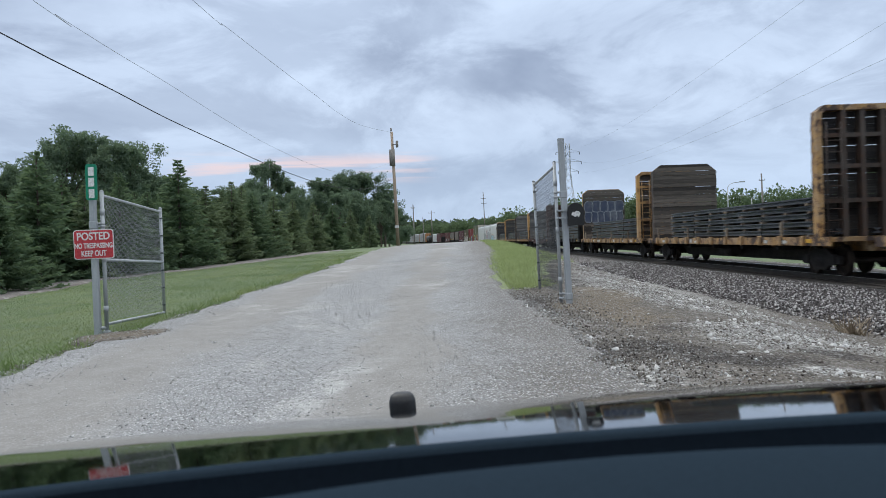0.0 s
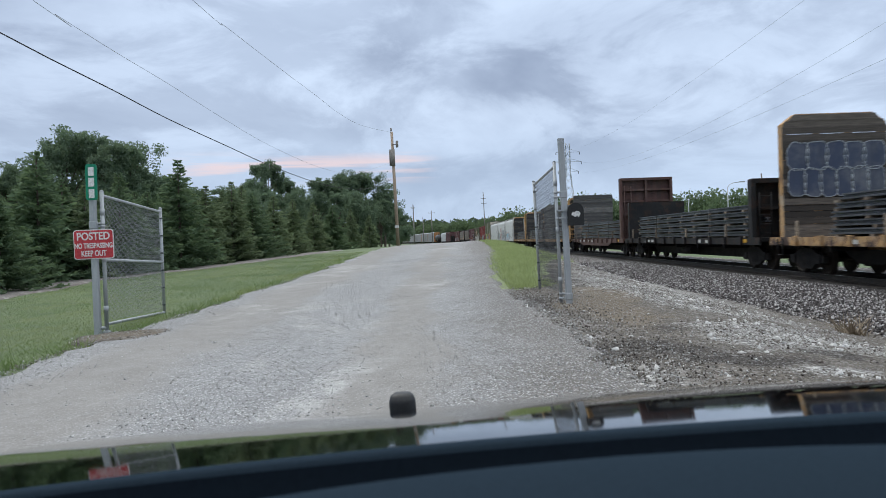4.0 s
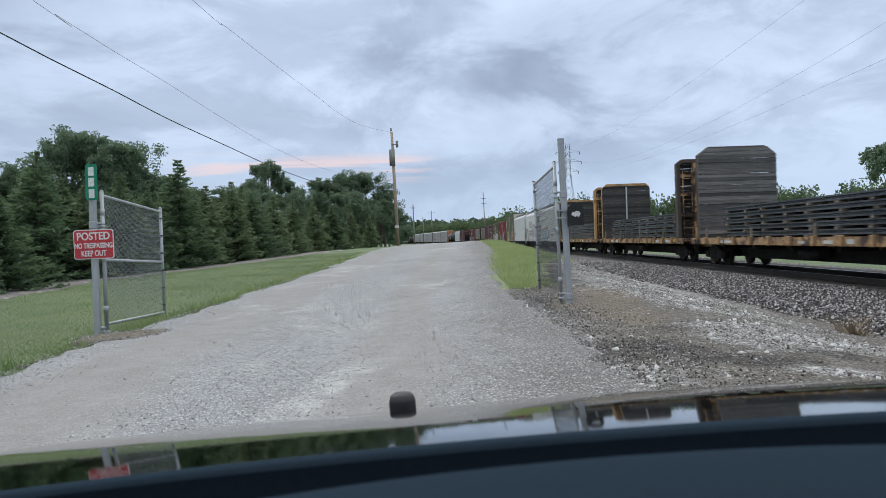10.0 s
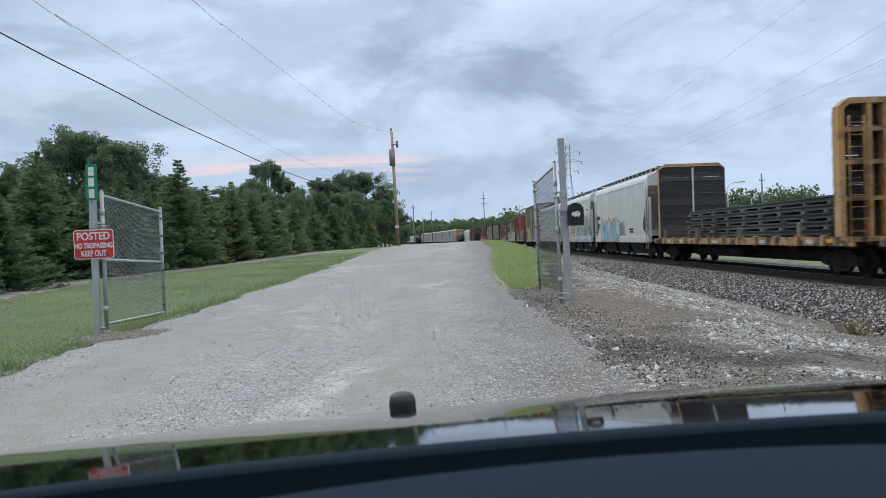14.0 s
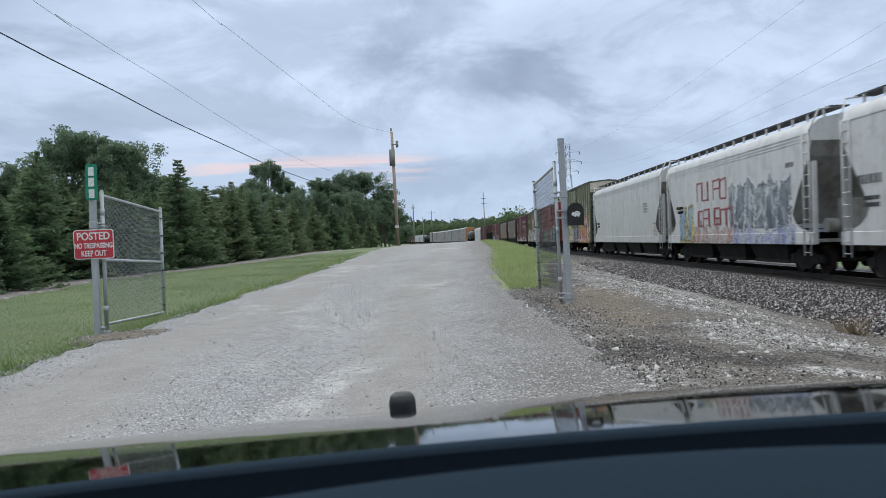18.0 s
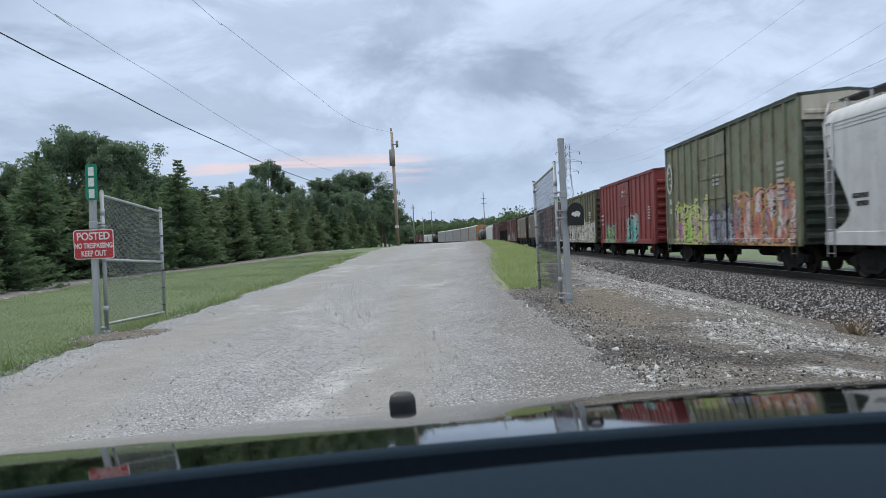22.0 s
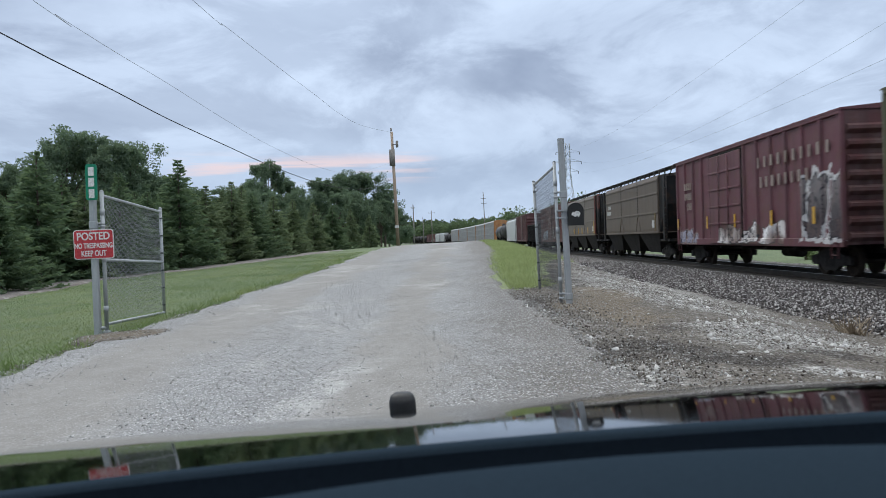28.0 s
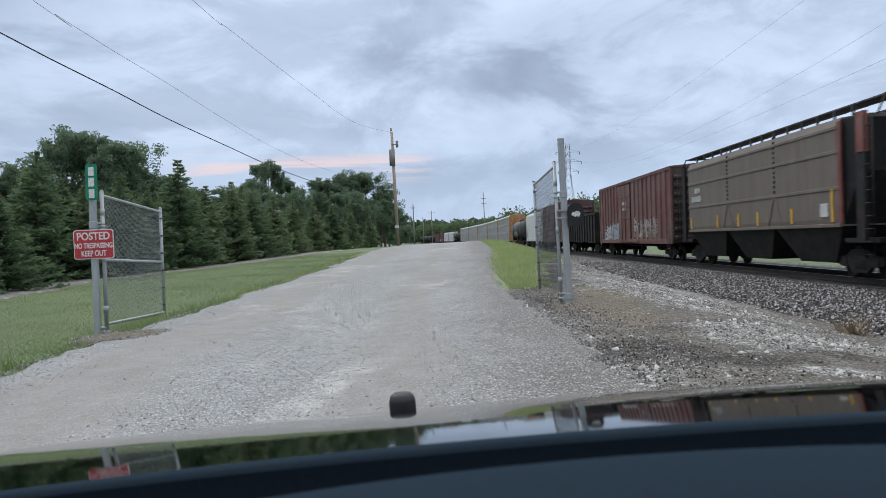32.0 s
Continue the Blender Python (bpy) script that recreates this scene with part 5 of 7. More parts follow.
MAROON_END = car_paint("maroon_end_paint", (0.10, 0.032, 0.035), (0.06, 0.028, 0.03), 0.65)
BRICK = car_paint("brick_red_paint", (0.135, 0.042, 0.038), (0.085, 0.036, 0.034), 0.6, [(-6.5, -1.4, 1.1, 2.2, [(0.52, 0.52, 0.50), (0.16, 0.08, 0.06), (0.45, 0.44, 0.42), (0.18, 0.07, 0.05)], 2.2, 61.0), (3.0, 7.5, 1.0, 2.1, [(0.5, 0.5, 0.5), (0.25, 0.34, 0.42), (0.17, 0.06, 0.05)], 1.8, 63.0)], 0.35)
GREEN_END = car_paint("dark_green_end", (0.035, 0.055, 0.04), (0.03, 0.04, 0.03), 0.65)
CREAM = car_paint("cream_roof", (0.55, 0.50, 0.42), (0.42, 0.34, 0.26), 0.7, rust=0.3)
car, h = boxcar(230.1, 245.1, 5.52, GREEN, GREEN_END, GREEN_END, "tall faded green boxcar with sprayed lettering along its foot", 15, (-0.06, 0.13), end_top=CREAM)
bm = bmesh.new()
slab(bm, [(-1.43, 4.72), (1.43, 4.72), (1.43, 5.44), (0, 5.56), (-1.43, 5.44)], "y", -h - 0.10, -h - 0.06)
bmesh.ops.recalc_face_normals(bm, faces=bm.faces)
part("end_panel", bm, CREAM, car, "cream panel above the corrugations")
bm = bmesh.new()
ring0 = [(0.48 * math.cos(i * math.pi / 10), 0.74 * math.sin(i * math.pi / 10)) for i in range(0, 21)]
for (a0, b0), (a1, b1) in zip(ring0[:-1], ring0[1:]):
    slab(bm, [(h - 0.75 + a0, 4.0 + b0), (h - 0.75 + a1, 4.0 + b1), (h - 0.75 + a1 * 0.72, 4.0 + b1 * 0.78), (h - 0.75 + a0 * 0.72, 4.0 + b0 * 0.78)], "x", -1.535, -1.525)
bmesh.ops.recalc_face_normals(bm, faces=bm.faces)
part("round_mark", bm, PALE_LINE, car, "white ring mark")
for z in (2.9, 2.45):
    bm = bmesh.new()
    box(bm, -1.533, -1.525, h - 1.0, h - 0.72, z - 0.13, z + 0.13)
    part("data_panel", bm, PALE_LINE, car)
for a, b in ((4.30, 0.10), (4.0, -0.02), (3.70, -0.12)):
    bm = bmesh.new()
    box(bm, -1.533, -1.525, h - 0.75 + b - 0.15, h - 0.75 + b + 0.15, a - 0.05, a + 0.05)
    part("mark_bar", bm, PALE_LINE, car)
stencil(car, -6.4, 3.6, (0.5, 0.5, 0.5, 0.5, 0.5, 0.5, 0.5), 0.10, PALE_LINE, -1.535, 1.9, 11)
stencil(car, -0.3, 3.7, (0.7, 0.7, 0.7), 0.10, PALE_LINE, -1.535, 1.7, 12)
car, h = boxcar(247.4, 262.4, 4.78, RED, RED, RED, "oxide red boxcar with small coloured tags", 14, (-0.10, 0.10))
stencil(car, -0.5, 4.1, (0.8, 0.8), 0.14, PALE_LINE, -1.535, 1.7, 13)
stencil(car, 6.3, 2.8, (0.7, 0.7, 0.5), 0.12, PALE_LINE, -1.535, 2.4, 14)
stencil(car, -6.6, 2.9, (0.4, 0.4, 0.4, 0.4, 0.4), 0.08, PALE_LINE, -1.535, 1.9, 15)
car, h = boxcar(264.5, 279.9, 4.75, OLIVE, OLIVE, DARKBROWN, "olive boxcar with white sprayed lettering and rusty door", 14, (-0.06, 0.12))
stencil(car, 3.9, 3.75, (2.2,), 0.40, FADED, -1.535, 1.5, 16, air=0.8)
stencil(car, -5.9, 3.2, (0.8, 0.8, 0.8), 0.10, PALE_LINE, -1.535, 1.8, 17)
car, h = boxcar(282.0, 297.8, 4.64, MAROON, MAROON, MAROON_END, "faded maroon boxcar with pale lettering bars", 13, (-0.02, 0.20))
stencil(car, -7.2, 3.90, (5.4,), 0.36, FADED, -1.535, 1.7, 18, air=1.15)
stencil(car, -5.9, 3.22, (3.8,), 0.36, FADED, -1.535, 1.7, 19, air=0.95)
stencil(car, 5.6, 3.6, (0.9, 0.9, 0.5), 0.3, FADED, -1.535, 1.5, 20)
for y in (-6.3, -3.2, 0.2, 3.4, 7.6):
    bm = bmesh.new()
    box(bm, -1.545, -1.525, y, y + 0.14, 1.55, 2.05)
    part("reflector", bm, REFLECT, car, "yellow reflective patch")


def coal_hopper(n, f, label, paint, end_paint, far_end, near=True, marks=True, edge=None):
    """A straight sided covered hopper: flat panels with two seams, rivet rows and tall dark ends."""
    h = (f - n) / 2
    car = empty("covered_hopper", label, "hopper car", "taupe covered hoppers")
    top, z0 = 4.46, 1.45
    bm = bmesh.new()
    slab(bm, [(-1.47, z0), (-1.5, z0 + 0.2), (-1.5, top - 0.25), (-1.42, top - 0.05), (-0.6, top + 0.06), (0.6, top + 0.06), (1.42, top - 0.05), (1.5, top - 0.25), (1.5, z0 + 0.2), (1.47, z0)], "y", -h, h)
    bmesh.ops.recalc_face_normals(bm, faces=bm.faces)
    part("body", bm, paint, car)
    for z in (z0 + 0.02, z0 + 1.05, z0 + 2.05, top - 0.3):
        bm = bmesh.new()
        box(bm, -1.53, -1.49, -h, h, z - 0.05, z + 0.05, 0.01)
        part("seam", bm, paint, car)
    bm = bmesh.new()
    box(bm, -1.525, -1.49, -0.05, 0.05, 0, 0.08)
    riv = mesh_of("rivet", bm, end_paint)
    for y in (-h * 0.36, h * 0.28):
        for i in range(12):
            piece("rivet", riv, car, (0, y, z0 + 1.15 + 0.16 * i))
        bm = bmesh.new()
        for d in (-1, 1):
            slab(bm, [(y, z0 + 1.0), (y + 0.1 * d, z0 + 1.0), (y + 0.62 * d, z0 + 0.1), (y + 0.5 * d, z0 + 0.1)], "x", -1.525, -1.49)
        bmesh.ops.recalc_face_normals(bm, faces=bm.faces)
        part("brace", bm, paint, car)
    for i, y in enumerate((-h + 0.45, -h * 0.55, -h * 0.15, h * 0.12, h * 0.45, h - 0.4) if marks else (-h + 0.55,)):
        bm = bmesh.new()
        box(bm, -1.53, -1.495, y - 0.06, y + 0.06, z0 + 0.12, z0 + (1.05 if i == 0 else 0.6))
        part("reflector", bm, REFLECT if marks else FADED_MARK, car)
    bm = bmesh.new()
    box(bm, -1.53, -1.495, -h + 0.7, -h + 1.15, z0 + 0.28, z0 + 0.66)
    part("data_plate", bm, PALE_LINE, car)
    stencil(car, h - 1.6, z0 + 1.85, (0.7,), 0.22, PALE_LINE, -1.52, 1.4, 22)
    stencil(car, h - 1.7, z0 + 1.5, (1.1,), 0.24, PALE_LINE, -1.52, 1.4, 23)
    for d, pm in ((-1, end_paint), (1, far_end)):
        y0, y1 = sorted((d * h, d * (h + 1.75)))
        bm = bmesh.new()
        loft(bm, [[(-1.42, d * h, 1.5), (1.42, d * h, 1.5), (1.42, d * h, top - 0.1), (-1.42, d * h, top - 0.1)], [(-1.3, d * (h + 0.7), 2.9), (1.3, d * (h + 0.7), 2.9), (1.3, d * (h + 0.75), top - 0.15), (-1.3, d * (h + 0.75), top - 0.15)]])
        box(bm, -1.4, 1.4, y0, y1, 1.0, 1.12)
        bmesh.ops.recalc_face_normals(bm, faces=bm.faces)
        part("slope_end", bm, pm, car)
        for x in (-1.40, 1.40):
            bm = bmesh.new()
            yy = sorted((d * (h + 0.75), d * (h + 1.2)))
            box(bm, x - 0.05, x + 0.05, yy[0], yy[1], 1.0, top - 0.1)
            part("corner_post", bm, pm, car)
        ladder(car, -1.5, d * (h + 1.5), 0.6, top - 0.2, pm, 0.4)
        bm = bmesh.new()
        tube(bm, [(-1.3, d * (h + 1.6), top - 0.2), (-1.1, d * (h + 1.65), top + 0.32), (1.1, d * (h + 1.65), top + 0.32)], 0.025, 6)
        part("grab_rail", bm, pm, car)
    if edge:
        bm = bmesh.new()
        box(bm, -1.53, -1.47, -h - 0.10, -h + 0.10, z0 + 0.1, top - 0.15)
        box(bm, -1.48, -1.36, -h - 1.25, -h - 0.85, top - 1.1, top - 0.05)
        part("red_edge", bm, edge, car, "rusty red edge and bracket")
    bm = bmesh.new()
    for x in (-0.8, 0.8):
        box(bm, x - 0.3, x + 0.3, -h - 1.6, h + 1.6, top + 0.28, top + 0.32)
    for i in range(14):
        y = -h + 2 * h * i / 13
        box(bm, -1.12, -1.06, y - 0.03, y + 0.03, top, top + 0.28)
    part("running_board", bm, GRATING, car)
    for b in range(3):
        q = h / 3
        y = -h + q * (2 * b + 1)
        bm = bmesh.new()
        loft(bm, [[(-1.45, y - q, 1.5), (1.45, y - q, 1.5), (1.45, y + q, 1.5), (-1.45, y + q, 1.5)], [(-1.1, y - 0.5 * q, 0.40), (1.1, y - 0.5 * q, 0.40), (1.1, y + 0.5 * q, 0.40), (-1.1, y + 0.5 * q, 0.40)]])
        bmesh.ops.recalc_face_normals(bm, faces=bm.faces)
        part("discharge_bay", bm, BLACK_STEEL, car)
    bm = bmesh.new()
    box(bm, -0.18, 0.18, -h - 1.9, h + 1.9, 0.70, 1.0)
    part("underframe", bm, BLACK_STEEL, car)
    trucks(car, (-h - 0.1, h + 0.1), near)
    couplers(car, (-h - 1.75, -h - 2.2), (h + 1.75, h + 2.2))
    mover(car, (n + f) / 2, h)


FADED_MARK = surface("faded_reflector", (0.26, 0.18, 0.07), (0.20, 0.14, 0.07), 0.6, 0, 3, 40, 0.05)
TAUPE = car_paint("taupe_paint", (0.110, 0.084, 0.064), (0.085, 0.068, 0.054), 0.6, rust=0.12, fade=(0.16, 0.132, 0.106), chalk=0.3)
TAUPE2 = car_paint("taupe_paint_lighter", (0.140, 0.115, 0.094), (0.105, 0.086, 0.072), 0.6, rust=0.18, fade=(0.18, 0.155, 0.13), chalk=0.3)
coal_hopper(301.3, 314.9, "taupe straight sided covered hopper with black ends", TAUPE, BLACKPAINT, BLACKPAINT, marks=False)
coal_hopper(319.2, 333.0, "lighter taupe covered hopper with a rusty red edge", TAUPE2, BLACKPAINT, BLACKPAINT, edge=RUST_RED)
car, h = boxcar(335.9, 354.3, 4.62, BRICK, BRICK, DARKBROWN, "brick red ribbed boxcar with white tags", 19, (-0.02, 0.15))
stencil(car, 0.6, 3.4, (0.9, 0.9), 0.2, PALE_LINE, -1.535, 1.6, 24)


def gondola(n, f, top, paint, label):
    h = (f - n) / 2
    car = empty("gondola", label, "gondola car", "gondolas in the train")
    for sx in (-1, 1):
        bm = bmesh.new()
        box(bm, sx * 1.42 - 0.03, sx * 1.42 + 0.03, -h, h, 0.95, top)
        box(bm, sx * 1.44 - 0.09, sx * 1.44 + 0.09, -h, h, top - 0.12, top)
        part("side_wall", bm, paint, car)
        for i in range(13):
            y = -h + 0.1 + (2 * h - 0.2) * i / 12
            bm = bmesh.new()
            box(bm, sx * 1.49 - 0.05, sx * 1.49 + 0.05, y - 0.08, y + 0.08, 0.95, top - 0.1)
            part("rib", bm, paint, car)
    bm = bmesh.new()
    for y in (-h, h):
        box(bm, -1.4, 1.4, y - 0.05, y + 0.05, 0.95, top)
    box(bm, -1.4, 1.4, -h, h, 0.9, 1.0)
    part("floor", bm, paint, car)
    trucks(car, (-h + 1.7, h - 1.7), False)
    couplers(car, (-h, -h - 0.8), (h, h + 0.8))
    mover(car, (n + f) / 2, h - 1.7)


def tank_car(n, f, paint, label):
    h = (f - n) / 2
    car = empty("tank_car", label, "tank car", "tank cars in the train")
    bm = bmesh.new()
    secs = []
    for y, r in ((-h, 0.3), (-h + 0.1, 0.85), (-h + 0.35, 1.25), (-h + 0.8, 1.45), (h - 0.8, 1.45), (h - 0.35, 1.25), (h - 0.1, 0.85), (h, 0.3)):
        secs.append([(r * math.cos(i * math.pi / 12), y, 2.75 + r * math.sin(i * math.pi / 12)) for i in range(24)])
    loft(bm, secs)
    bmesh.ops.recalc_face_normals(bm, faces=bm.faces)
    part("tank", bm, paint, car, smooth=True)
    bm = bmesh.new()
    rod(bm, (0, 0, 4.1), (0, 0, 4.55), 0.4, seg=14)
    part("dome", bm, paint, car)
    bm = bmesh.new()
    box(bm, -0.4, 0.4, -h - 0.2, h + 0.2, 0.9, 1.25)
    for y in (-h + 1.4, h - 1.4):
        box(bm, -1.2, 1.2, y - 0.3, y + 0.3, 1.0, 1.9)
    part("frame", bm, BLACK_STEEL, car)
    ladder(car, -1.5, 0, 0.8, 4.2, BLACK_STEEL)
    trucks(car, (-h + 1.4, h - 1.4), False)
    couplers(car, (-h, -h - 0.75), (h, h + 0.75))
    mover(car, (n + f) / 2, h - 1.4)


def autorack(n, f, paint, roof, end, label):
    h = (f - n) / 2
    car = empty("autorack", label, "autorack", "autoracks in the train")
    for sx in (-1, 1):
        bm = bmesh.new()
        box(bm, sx * 1.46 - 0.03, sx * 1.46 + 0.03, -h, h, 0.9, 5.3)
        part("side_screen", bm, paint, car)
        for i in range(25):
            y = -h + 0.08 + (2 * h - 0.16) * i / 24
            bm = bmesh.new()
            box(bm, sx * 1.51 - 0.03, sx * 1.51 + 0.03, y - 0.06, y + 0.06, 0.9, 5.3)
            part("post", bm, end if i in (0, 24) else paint, car)
        for z in (0.95, 2.5, 4.0, 5.25):
            bm = bmesh.new()
            box(bm, sx * 1.52 - 0.03, sx * 1.52 + 0.03, -h, h, z - 0.08, z + 0.08)
            part("side_rail", bm, paint, car)
    bm = bmesh.new()
    slab(bm, [(-1.52, 5.3), (-1.3, 5.55), (-0.6, 5.70), (0.6, 5.70), (1.3, 5.55), (1.52, 5.3)], "y", -h, h)
    bmesh.ops.recalc_face_normals(bm, faces=bm.faces)
    part("roof", bm, roof, car)
    for y in (-h, h):
        bm = bmesh.new()
        slab(bm, [(-1.5, 0.9), (1.5, 0.9), (1.5, 5.3), (1.3, 5.52), (0.6, 5.66), (-0.6, 5.66), (-1.3, 5.52), (-1.5, 5.3)], "y", y - 0.06, y + 0.06)
        for x in (-1.2, -0.6, 0.6, 1.2):
            box(bm, x - 0.05, x + 0.05, y - 0.12, y + 0.12, 0.9, 5.2)
        bmesh.ops.recalc_face_normals(bm, faces=bm.faces)
        part("end_door", bm, end, car, "orange end doors")
    trucks(car, (-h + 3.5, h - 3.5), False)
    couplers(car, (-h, -h - 0.75), (h, h + 0.75))
    mover(car, (n + f) / 2, h - 3.5)


SILVER = car_paint("galvanised_screens", (0.36, 0.37, 0.38), (0.29, 0.28, 0.27), 0.5, rust=0.3, fade=(0.42, 0.42, 0.42))
PALE_ROOF = car_paint("pale_roof", (0.50, 0.51, 0.52), (0.42, 0.42, 0.42), 0.5)
ORANGE = car_paint("orange_end_paint", (0.46, 0.20, 0.06), (0.26, 0.13, 0.06), 0.6, rust=0.4)
TANK_TAG = car_paint("tagged_black_tank", (0.018, 0.018, 0.02), (0.03, 0.03, 0.03), 0.5, [(-4.6, -2.2, 1.5, 2.4, [(0.55, 0.55, 0.55), (0.03, 0.03, 0.03), (0.5, 0.5, 0.5)], 1.6, 71.0)], 0.1)
PLAIN_WHITE = car_paint("plain_white_hopper", (0.5, 0.52, 0.53), (0.42, 0.42, 0.42), 0.45, rust=0.15)
gondola(356.2, 371.0, 3.1, BLACKPAINT, "black ribbed gondola with empty top")
boxcar(373.0, 389.3, 4.75, MAROON_END, MAROON_END, MAROON_END, "dark red boxcar behind the black gondola", 14, (-0.1, 0.1), False)
hopper(391.2, 409.8, 4.72, PLAIN_WHITE, "pale rounded covered hopper", BLACK_STEEL, 3, 1, False)
tank_car(411.8, 425.0, BLACKPAINT, "black tank car with a short dome")
tank_car(427.0, 438.9, TANK_TAG, "black tank car with a white sprayed tag")
for a, b in ((441.2, 467.6), (469.1, 497.0), (498.5, 527.5), (529.0, 559.5), (561.0, 590.5)):
    autorack(a, b, SILVER, PALE_ROOF, ORANGE, "silver screened autorack with orange ends")
tank_car(592.5, 604.0, BLACKPAINT, "black tank car behind the autoracks")
tank_car(605.8, 617.0, BLACKPAINT, "black tank car with a short dome")
hopper(618.6, 637.0, 4.7, PLAIN_WHITE, "pale rounded covered hopper", BLACK_STEEL, 3, 1, False)
hopper(638.6, 657.0, 4.7, PLAIN_WHITE, "pale rounded covered hopper", BLACK_STEEL, 3, 1, False)
boxcar(659.2, 676.0, 4.7, BRICK, BRICK, DARKBROWN, "brick red boxcar far back in the train", 14, (-0.1, 0.1), False)
boxcar(678.2, 695.0, 4.7, MAROON_END, MAROON_END, MAROON_END, "dark red boxcar far back in the train", 14, (-0.1, 0.1), False)
for i in range(4):
    a = 697.0 + 16.4 * i
    tank_car(a, a + 14.6, BLACKPAINT, "black tank car far back in the train")


def motions():
    for ob, mid, half in MOVERS:
        walk(ob, [(float(t), at_rail(mid - gone(t), half)) for t in range(33)])
    for w, d in WHEELS:
        walk(w, [(2 * k / 30, pose(0, d, 0.45, math.degrees(gone(2 * k / 30) / 0.45), 0, 0)) for k in range(481)])

# ---------------- gate, signs and letter box ----------------
def gate_leaf(name, label, near_top, near_bot, far_top, far_bot, r=0.026, rails=((0.97, "top_rail"), (0.50, "middle_rail"), (0.03, "bottom_rail")), thick=0.0020, strand=None):
    """A chain link gate leaf between its hinge stile and its far stile."""
    leaf = empty(name, label, "gate", "chain link gate leaves")
    nt, nb, ft, fb = (Vector(p) for p in (near_top, near_bot, far_top, far_bot))
    bm = bmesh.new()
    rod(bm, nb - Vector((0, 0, 0.09)), nt + Vector((0, 0, 0.03)), r, seg=12)
    rod(bm, nt + Vector((0, 0, 0.03)), nt + Vector((0, 0, 0.045)), r * 1.08, r * 0.6, seg=12)
    part("hinge_stile", bm, GALV, leaf)
    bm = bmesh.new()
    rod(bm, fb, ft + Vector((0, 0, 0.03)), r, seg=12)
    rod(bm, ft + Vector((0, 0, 0.03)), ft + Vector((0, 0, 0.045)), r * 1.08, r * 0.6, seg=12)
    part("end_stile", bm, GALV, leaf)
    for k, nm in rails:
        bm = bmesh.new()
        rod(bm, nb.lerp(nt, k), fb.lerp(ft, k), r * 0.8, seg=8)
        part(nm, bm, GALV, leaf)
    bm = bmesh.new()
    wide, tall = (nb - fb).length, (nt - nb).length
    cols, rows = int(wide / 0.054), int(tall / 0.036)

    def at(u, v):
        return nb.lerp(fb, u).lerp(nt.lerp(ft, u), v)
    side = (fb - nb).normalized().cross(Vector((0, 0, 1))) * 0.004
    for i in range(cols + 1):
        for flip in (0, 1):
            pts = []
            for j in range(rows + 1):
                u = (i + (0.5 if (j + flip) % 2 else 0.0)) / (cols + 0.5)
                pts.append(at(min(u, 1), 0.03 + 0.94 * j / rows) + side * (1 if flip else -1))
            for a, b in zip(pts[:-1], pts[1:]):
                rod(bm, a, b, thick, seg=3, caps=False)
    part("chain_link_mesh", bm, strand or WIRE_PALE, leaf, "woven galvanised wire mesh")
    for j in range(6):
        bm = bmesh.new()
        p = at(0.995, 0.08 + 0.84 * j / 5)
        rod(bm, p - Vector((0, 0, 0.012)), p + Vector((0, 0, 0.012)), r * 1.12, seg=10)
        part("tension_band", bm, WIRE_DIM, leaf)
    for v in (0.12, 0.5, 0.86):
        bm = bmesh.new()
        p = at(0, v)
        rod(bm, p - Vector((0, 0, 0.04)), p + Vector((0, 0, 0.04)), r + 0.006, seg=10)
        part("hinge_band", bm, GALV, leaf)
    return leaf


gate_leaf("gate_leaf", "galvanised chain link gate leaf standing open along the lawn", (-4.447, 10.12, 1.985), (-4.440, 10.12, 0.307), (-4.719, 12.90, 1.885), (-4.709, 12.90, 0.214), 0.025, ((0.985, "top_rail"), (0.495, "middle_rail"), (0.005, "bottom_rail")), 0.0017)
gate_leaf("gate_leaf", "galvanised chain link gate leaf standing open beside the dirt", (1.328, 10.08, 2.165), (1.369, 10.08, 0.50), (1.286, 12.20, 2.078), (1.333, 12.20, 0.466), 0.021, ((0.985, "top_rail"),), 0.0017, WIRE_DIM)


def square_post(parent, base, head, half):
    """A square hollow post with a flat cap, leaning from base to head."""
    bm = bmesh.new()
    foot = [(a * half, b * half) for a, b in ((-1, -0.8), (-0.8, -1), (0.8, -1), (1, -0.8), (1, 0.8), (0.8, 1), (-0.8, 1), (-1, 0.8))]
    loft(bm, [[(base[0] + a, base[1] + b, base[2]) for a, b in foot], [(head[0] + a, head[1] + b, head[2]) for a, b in foot]])
    bmesh.ops.recalc_face_normals(bm, faces=bm.faces)
    part("post", bm, GALV, parent)
    bm = bmesh.new()
    loft(bm, [[(head[0] + a * 1.04, head[1] + b * 1.04, head[2]) for a, b in foot], [(head[0] + a * 1.0, head[1] + b * 1.0, head[2] + 0.008) for a, b in foot]])
    bmesh.ops.recalc_face_normals(bm, faces=bm.faces)
    part("cap", bm, GALV, parent)


post = empty("sign_post", "square galvanised gate post that carries two signs", "post", "gate posts")
square_post(post, (-4.523, 10.05, 0.08), (-4.533, 10.05, 2.02), 0.037)
for z in (1.60, 1.565):
    bm = bmesh.new()
    rod(bm, (-4.53, 10.06, z), (-4.44, 10.12, z + 0.005), 0.013, seg=8)
    rod(bm, (-4.447, 10.12, z - 0.015), (-4.447, 10.12, z + 0.02), 0.033, seg=12)
    part("hinge_strap", bm, GALV, post)
bm = bmesh.new()
box(bm, -4.575, -4.488, 10.005, 10.095, 1.535, 1.63, 0.008)
part("gate_clamp", bm, GALV, post)
bm = bmesh.new()
rod(bm, (-4.52, 10.05, 0.27), (-4.44, 10.12, 0.27), 0.022, seg=8)
